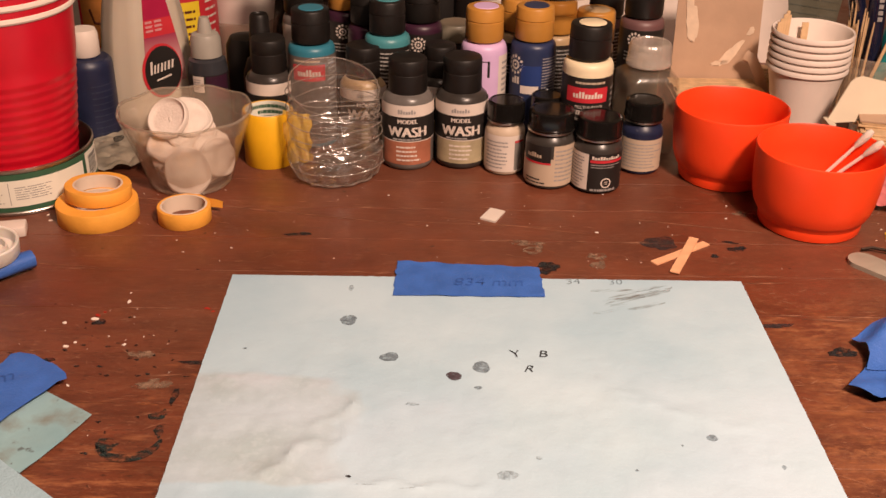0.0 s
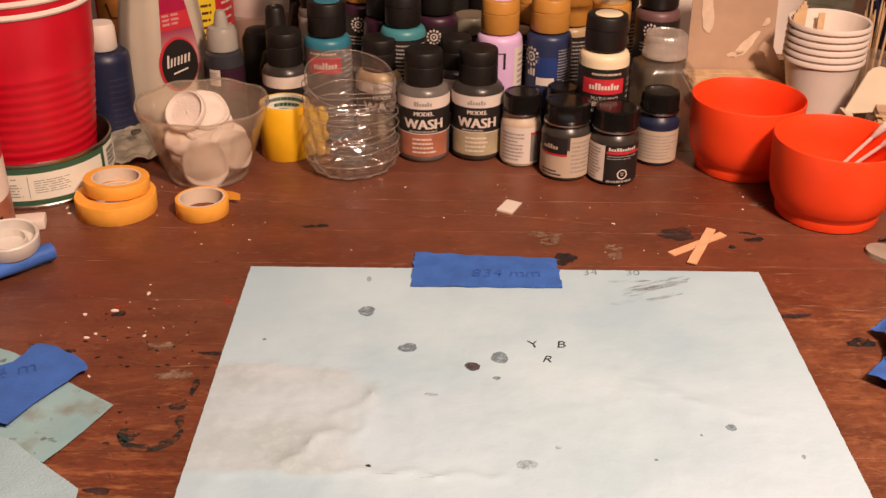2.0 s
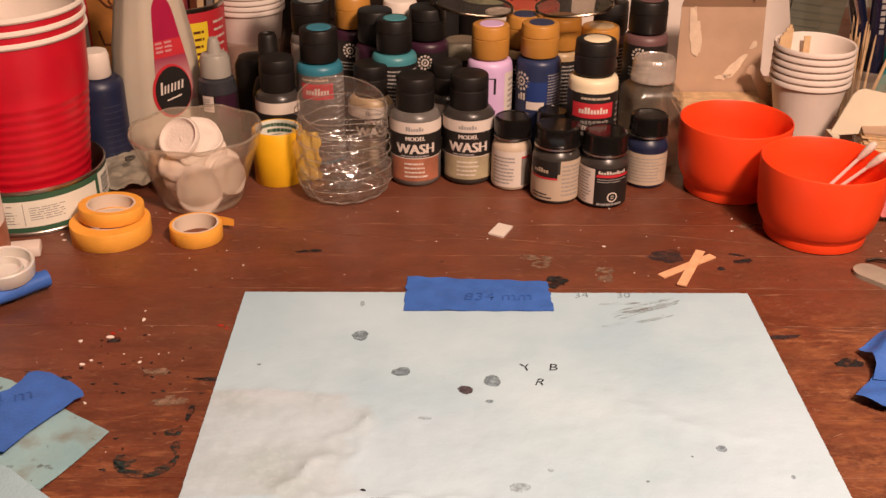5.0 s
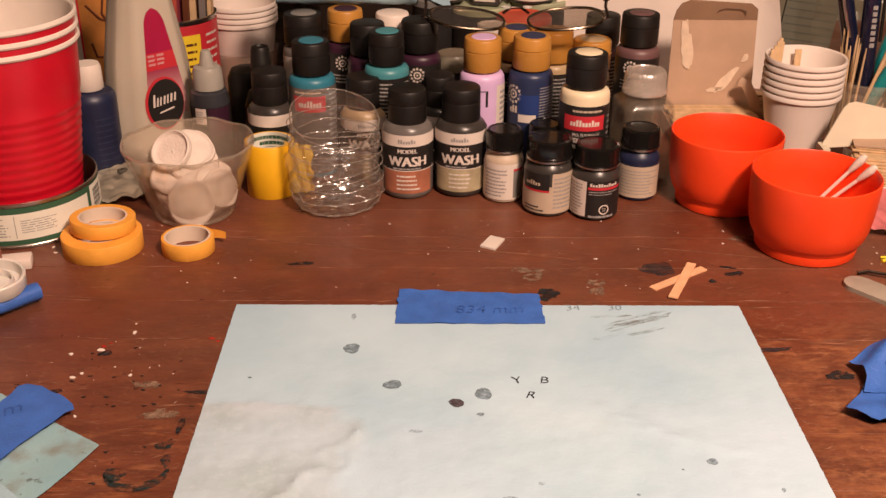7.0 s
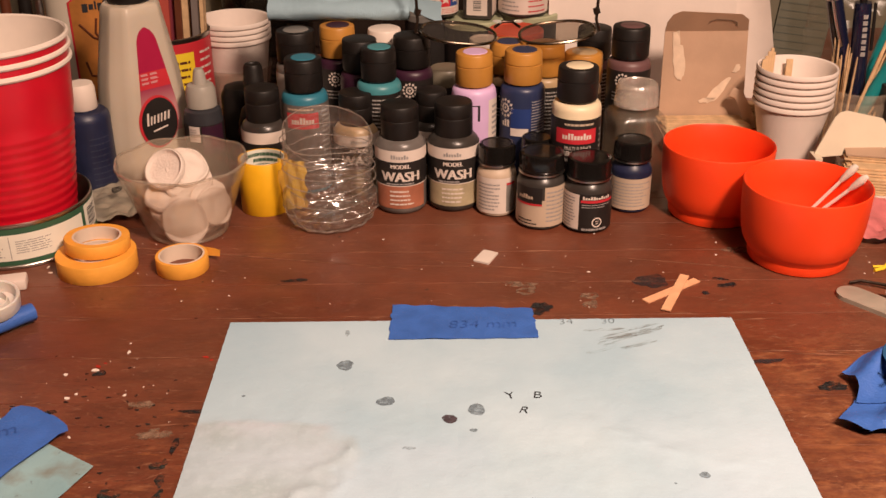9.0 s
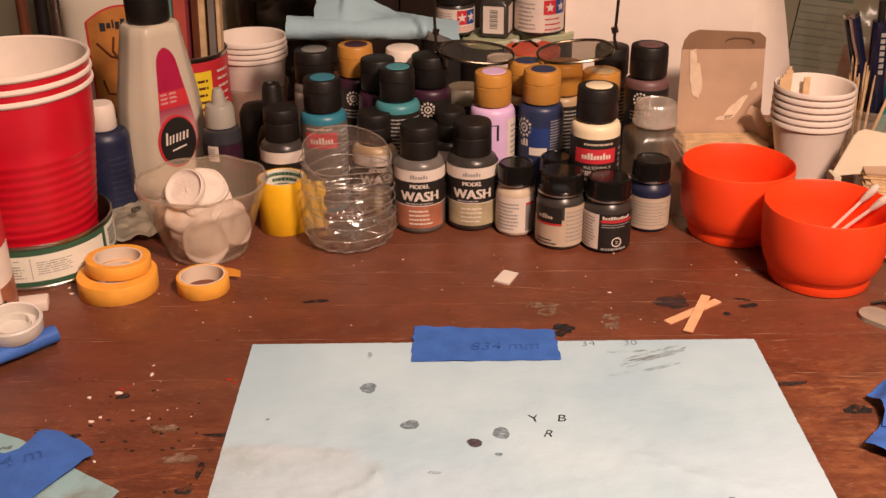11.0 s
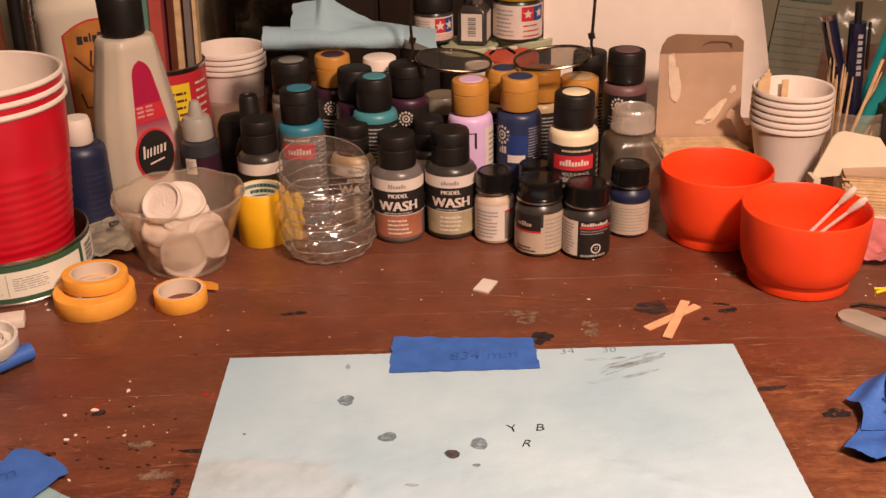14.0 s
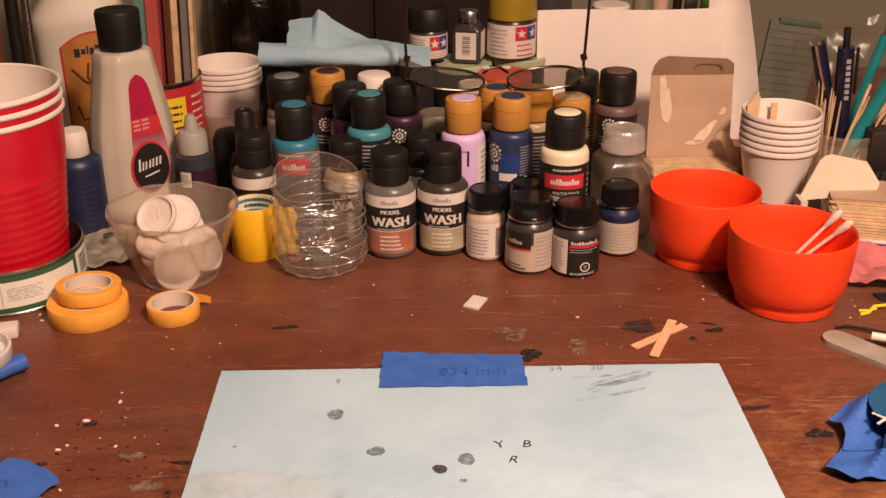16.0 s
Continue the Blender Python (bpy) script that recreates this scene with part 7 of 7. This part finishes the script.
part("cap", turned([(0.0076, 0.0530), (0.0080, 0.0535), (0.0066, 0.0800), (0.0056, 0.0822), (0.0046, 0.0822), (0.0040, 0.0812), (0, 0.0812)], 28), "black", tb)
dk = thing("dark_bottle", "dark bottle standing among the craft paints", "bottle", -0.1330, 0.7560)
part("body", turned([(0, 0), (0.0140, 0), (0.0150, 0.002), (0.0150, 0.050), (0.0120, 0.056), (0, 0.058)], 32), "black", dk)

# ---- big glass jar behind ----
bj = thing("glass_jar", "large dark glass jar standing behind the cups", "jar", -0.1420, 0.9700)
part("glass_wall", turned([(0, 0.001), (0.034, 0), (0.040, 0.004), (0.041, 0.060), (0.0415, 0.100), (0.0375, 0.125), (0.034, 0.132), (0.034, 0.145), (0.032, 0.145), (0.032, 0.132), (0.0355, 0.124), (0.0395, 0.100), (0.039, 0.006), (0, 0.004)], 48, lobes=12, depth=0.012), "darkglass", bj)
part("dark_filling", turned([(0, 0.005), (0.036, 0.006), (0.0375, 0.056), (0.030, 0.062), (0.012, 0.058), (0, 0.060)], 36, lobes=5, depth=0.04), "darkpaint", bj, "dark crumpled contents")

# ---- clean towel lying on the bottle tops ----
ft = thing("shop_towel", "folded clean blue shop towel lying on the bottle caps", "paper towel", -0.0600, 0.7700, 0.0998)
bm = bmesh.new()
rows = []
NXS = 60
for i in range(NXS + 1):
    u = i / NXS
    x = -0.050 + 0.102 * u
    row = []
    for k in range(17):
        a = -2.5 + 4.6 * k / 16
        w = 0.0012 * noise.noise(Vector((x * 45, k * 0.35, 2))) + 0.0004 * noise.noise(Vector((x * 300, k * 0.9, 8)))
        hz = 0.0086 - 0.0012 * u
        fray = 0.0022 * noise.noise(Vector((k * 2.1, u * 3, 5))) if i in (0, NXS) else 0
        row.append(bm.verts.new((x + fray, 0.004 - (0.0135 + w) * math.cos(a), hz + (hz + w) * math.sin(a) * (0.97 if a < 0 else 1.0))))
    rows.append(row)
for p, q in zip(rows, rows[1:]):
    for k in range(16):
        bm.faces.new((p[k], q[k], q[k + 1], p[k + 1]))
part("folded_roll", bm, "clean", ft)
TOP = [(-0.030, 0.0285), (-0.012, 0.0300), (-0.0085, 0.0360), (-0.0040, 0.0345), (0.000, 0.0305), (0.006, 0.0255), (0.012, 0.0215), (0.020, 0.0175), (0.030, 0.0140), (0.045, 0.0110), (0.060, 0.0095), (0.076, 0.0085)]
bm = bmesh.new()
rows = []
for i in range(73):
    x = -0.030 + 0.106 * i / 72
    for (x0, z0), (x1, z1) in zip(TOP, TOP[1:]):
        if x0 <= x <= x1 + 1e-9:
            top = z0 + (z1 - z0) * (x - x0) / (x1 - x0)
    low = 0.0135 if x < 0.040 else 0.0135 - (x - 0.040) * 0.36
    row = []
    for k in range(11):
        v = k / 10
        crease = 0.0022 * noise.noise(Vector((x * 55, v * 2.2, 3))) + 0.0008 * noise.noise(Vector((x * 160, v * 5, 7)))
        front = -0.004 if x < 0.040 else -0.004 - (x - 0.040) * 0.25
        row.append(bm.verts.new((x + 0.0015 * noise.noise(Vector((v * 4, x * 30, 1))), front + 0.034 * v + crease, low + (top - low) * v ** 0.8 + crease * 0.5)))
    rows.append(row)
for p, q in zip(rows, rows[1:]):
    for k in range(10):
        bm.faces.new((p[k], q[k], q[k + 1], p[k + 1]))
part("draped_corner", bm, "clean", ft)

# ---- spectacles lying on the caps ----
gs = thing("spectacles", "wire-rimmed spectacles lying lens-down with arms upright", "spectacles", 0.0590, 0.7320, 0.0968)


def lens_ring(cx, tilt):
    pts = []
    for k in range(40):
        a = 2 * math.pi * k / 40
        x = 0.0262 * math.copysign(abs(math.cos(a)) ** 0.85, math.cos(a))
        y = 0.0225 * math.copysign(abs(math.sin(a)) ** 0.85, math.sin(a))
        pts.append((cx + x, y, 0.004 + y * 0.06 + x * tilt))
    return pts


for cx, tilt in ((-0.0320, -0.10), (0.0370, 0.10)):
    ring = lens_ring(cx, tilt)
    part("rim", tube(ring, 0.0011, 8, closed=True), "rimwire", gs)
    bm = bmesh.new()
    mid_t = bm.verts.new((cx, 0, 0.0030))
    mid_b = bm.verts.new((cx, 0, 0.0012))
    up = [bm.verts.new((x, y, z + 0.0006)) for x, y, z in ring]
    dn = [bm.verts.new((x, y, z - 0.0006)) for x, y, z in ring]
    for k in range(40):
        j = (k + 1) % 40
        bm.faces.new((mid_t, up[k], up[j]))
        bm.faces.new((mid_b, dn[j], dn[k]))
        bm.faces.new((up[k], dn[k], dn[j], up[j]))
    part("lens", bm, "lens", gs)
part("bridge", tube([(-0.0065, 0.006, 0.006), (-0.001, 0.010, 0.009), (0.006, 0.010, 0.009), (0.0115, 0.006, 0.006)], 0.0010), "wire", gs)
for sx, x0, x1 in ((-1, -0.058, -0.0615), (1, 0.063, 0.0655)):
    a = part("arm", tube([(x0, 0.002, 0.003), (x0 + sx * 0.004, 0.002, 0.004), (x1 - sx * 0.001, 0.003, 0.012), (x1, 0.004, 0.03), (x1 + 0.002, 0.006, 0.07), (x1 + 0.003, 0.008, 0.105), (x1 + 0.003, 0.030, 0.125)], 0.0011), "wire", gs)
    part("hinge", tube([(x1 - sx * 0.0005, 0.003, 0.016), (x1 - sx * 0.0015, 0.0035, 0.020)], 0.0024, 8), "wire", a)
    part("nose_pad", turned([(0, 0), (0.003, 0.0004), (0.0032, 0.0012), (0, 0.0018)], 14, (sx * 0.0075 + 0.0025, 0.004, 0.010)), "frost", gs)


# ---- model paint jars on tins, behind ----
def lid_tin(x, y, r, H, top, label, side="blacklabel"):
    t = thing("paint_tin", label, "paint tin", x, y, group="small tins at the back")
    part("tin_wall", turned([(0, 0), (r - 0.001, 0), (r, 0.001), (r, H - 0.006), (0, H - 0.006)], 40), side, t)
    part("lid", turned([(r * 0.98, H - 0.0062), (r * 1.03, H - 0.006), (r * 1.03, H - 0.001), (r * 0.98, H), (r * 0.90, H - 0.0002), (r * 0.86, H - 0.001), (0, H - 0.001)], 40), top, t)
    return t


lid_tin(0.0430, 0.868, 0.0240, 0.0775, "palegreen", "squat paint tin with a pale green lid")
lid_tin(0.0750, 0.8300, 0.0215, 0.0770, "redlid", "squat paint tin with a red lid")
lid_tin(0.0905, 0.8760, 0.0230, 0.0800, "palegreen", "squat paint tin under a model paint jar")
lid_tin(0.0060, 0.8800, 0.0200, 0.0800, "grey", "squat dark tin under a model paint jar")
lid_tin(0.0480, 0.7900, 0.0110, 0.0810, "whitelabel", "narrow tin with a white lid")


def model_jar(x, y, z, r, H, cap, label, seed):
    t = thing("model_paint_jar", label, "paint jar", x, y, z, group="model paint jars")
    hc = H * 0.42
    zl = H - hc
    part("glass_body", turned([(0, 0), (r - 0.001, 0), (r, 0.0015), (r, zl - 0.003), (r * 0.9, zl), (0, zl + 0.002)], 36), "washdark", t)
    part("cap", turned([(r * 0.9, zl + 0.0005), (r * 1.01, zl + 0.0005), (r * 1.02, zl + 0.0015), (r * 0.99, H - 0.0015), (r * 0.92, H), (r * 0.85, H - 0.0006), (0, H - 0.0006)], 60, lobes=30, depth=0.010), cap, t)
    part("label", patch(r + 0.0002, -120, 120, 0.0025, zl - 0.003, 30), "whitelabel", t)
    z1 = zl - 0.0040
    part("red_square", patch(r + 0.0004, 4, 34, z1 - 0.0115, z1, 8), "redlabel", t)
    part("blue_square", patch(r + 0.0004, 34, 66, z1 - 0.0115, z1, 8), "bluesq", t)
    for a in (19, 50):
        bm = bmesh.new()
        pts = [(0.0042 * (1 if k % 2 == 0 else 0.42) * math.sin(math.pi * k / 5), 0.0042 * (1 if k % 2 == 0 else 0.42) * math.cos(math.pi * k / 5)) for k in range(10)]
        mid = (0, 0)
        th = [((r + 0.0006) * math.sin(radians(a) + u / r), -(r + 0.0006) * math.cos(radians(a) + u / r), z1 - 0.0058 + w) for u, w in pts + [mid]]
        vs = [bm.verts.new(p) for p in th]
        for k in range(10):
            bm.faces.new((vs[10], vs[k], vs[(k + 1) % 10]))
        part("star", bm, "whitelabel", t, smooth=False)
    rr = random.Random(seed)
    part("small_print", lines(bmesh.new(), r + 0.0004, 8, 62, 0.0035, z1 - 0.0125, 3, rr, 0.28), "redlabel", t)
    part("small_print", lines(bmesh.new(), r + 0.0004, -60, -8, 0.0045, z1 - 0.001, 7, rr, 0.3), "greyprint", t)


model_jar(0.0145, 0.868, 0.0805, 0.0158, 0.0420, "black", "model paint jar with black cap and starred label", 1)
model_jar(0.0835, 0.870, 0.0805, 0.0200, 0.0560, "olive", "larger model paint jar with an olive cap and starred label", 2)
sb = thing("ink_bottle", "small square dark ink bottle with a silver cap", "bottle", 0.0480, 0.868, 0.0776, rz=-14)
part("body", rounded_square(bmesh.new(), [(0.0105, 0.003, 0), (0.0118, 0.003, 0.001), (0.0118, 0.003, 0.026), (0.010, 0.004, 0.030), (0.0075, 0.0074, 0.032)], 4), "washdark", sb)
part("cap", turned([(0, 0.0320), (0.0085, 0.0320), (0.0088, 0.033), (0.0088, 0.040), (0.008, 0.0415), (0, 0.0415)], 48, lobes=24, depth=0.014), "steel", sb)
part("label", block(-0.0085, 0.0085, -0.0121, -0.0119, 0.0035, 0.0255), "whitelabel", sb, smooth=False)
bm = bmesh.new()
for k in range(9):
    box(bm, -0.003, 0.0035, -0.01235, -0.0122, 0.0075 + 0.0018 * k, 0.0075 + 0.0018 * k + (0.0012 if k % 2 else 0.0007))
part("bar_code", bm, "grey", sb, smooth=False)
part("side_label", block(0.0119, 0.0121, -0.0085, 0.0085, 0.0035, 0.0255), "whitelabel", sb, smooth=False)
cj = thing("clear_jar", "small cloudy clear jar among the craft bottles", "jar", 0.0190, 0.7520)
part("glass_body", turned([(0, 0), (0.0115, 0), (0.0125, 0.001), (0.0125, 0.058), (0, 0.058)], 32), "bottlegrey", cj)
part("lid", turned([(0.012, 0.0582), (0.0132, 0.0585), (0.0132, 0.068), (0.0120, 0.0700), (0, 0.0700)], 48, lobes=24, depth=0.012), "cloudlid", cj)

# ---- things against the wall ----
cab = thing("dark_cabinet", "dark wooden cabinet standing behind the bottles", "cabinet", -0.0400, 1.0200)
part("carcass", block(-0.16, 0.17, 0.006, 0.085, 0.0, 0.34, 0.002), "darkwood", cab)
part("door", block(-0.155, 0.0, 0.0, 0.006, 0.010, 0.33, 0.002), "darkwood", cab)
part("door", block(0.004, 0.164, 0.0, 0.006, 0.010, 0.33, 0.002), "darkwood", cab)
part("knob", turned([(0, 0), (0.004, 0.0005), (0.005, 0.003), (0.003, 0.006), (0, 0.0065)], 16, (0.0, -0.004, 0.12)), "wire", cab)
bt2 = thing("tall_bottle", "tall dark bottle standing behind the model paints", "bottle", 0.1200, 0.9500)
part("body", turned([(0, 0), (0.022, 0), (0.0235, 0.002), (0.0235, 0.120), (0.018, 0.135), (0.009, 0.142), (0.009, 0.165), (0, 0.166)], 36), "washdark", bt2)
part("label", patch(0.0237, -90, 90, 0.03, 0.1, 24), "copper", bt2)
wc = thing("white_tub", "white plastic tub lid showing above the paper sheet", "tub", 0.1790, 0.9500)
part("body", turned([(0, 0), (0.014, 0), (0.0155, 0.002), (0.0155, 0.094), (0, 0.094)], 36), "white", wc)
part("lid", turned([(0.0155, 0.0942), (0.0168, 0.0945), (0.0168, 0.1040), (0.0155, 0.1055), (0, 0.1055)], 36), "white", wc)
for x, m, w in ((0.2065, "olivegrey", 0.011), (0.2240, "card", 0.011), (0.2395, "wire", 0.006), (0.2520, "greylabel", 0.009), (0.2680, "markergreen", 0.012)):
    t = thing("marker_tube", "upright tube of colour standing behind the paper sheet", "paint tube", x, 0.9550, group="tubes behind the paper")
    part("barrel", turned([(0, 0), (w * 0.6, 0), (w * 0.66, 0.002), (w * 0.66, 0.110), (w * 0.6, 0.112), (0, 0.112)], 24), m, t)
    part("cap", turned([(w * 0.62, 0.1122), (w * 0.66, 0.113), (w * 0.60, 0.140), (0, 0.141)], 24), m, t)
pot = thing("brush_pot", "dark brush pot with a shiny metal rod", "brush pot", -0.3100, 0.8100)
part("pot", turned([(0, 0), (0.030, 0), (0.032, 0.002), (0.032, 0.080), (0.030, 0.081), (0.029, 0.004), (0, 0.003)], 40), "black", pot)
part("metal_rod", tube([(0.020, -0.006, 0.004), (0.0255, -0.010, 0.19)], 0.0032, 12), "steel", pot)
part("dark_rod", tube([(0.006, 0.0, 0.004), (0.012, 0.0, 0.20)], 0.005, 12), "black", pot)
part("dark_rod", tube([(-0.008, 0.0, 0.004), (-0.004, 0.0, 0.19)], 0.004, 12), "brown", pot)
wl = thing("white_cap_bottle", "bottle with a white cap near the brush pot", "bottle", -0.2870, 0.7450)
part("body", turned([(0, 0), (0.014, 0), (0.015, 0.002), (0.015, 0.07), (0.008, 0.078), (0, 0.08)], 28), "navy", wl)
part("cap", turned([(0.0085, 0.080), (0.0092, 0.0805), (0.0088, 0.0985), (0, 0.0990)], 24), "white", wl)
bl = thing("backing_board", "drab board standing behind the tin of emery boards", "board", -0.1900, 0.9900)
part("panel", block(-0.016, 0.008, 0.0, 0.006, 0.0, 0.22, 0.001), "olivegrey", bl)
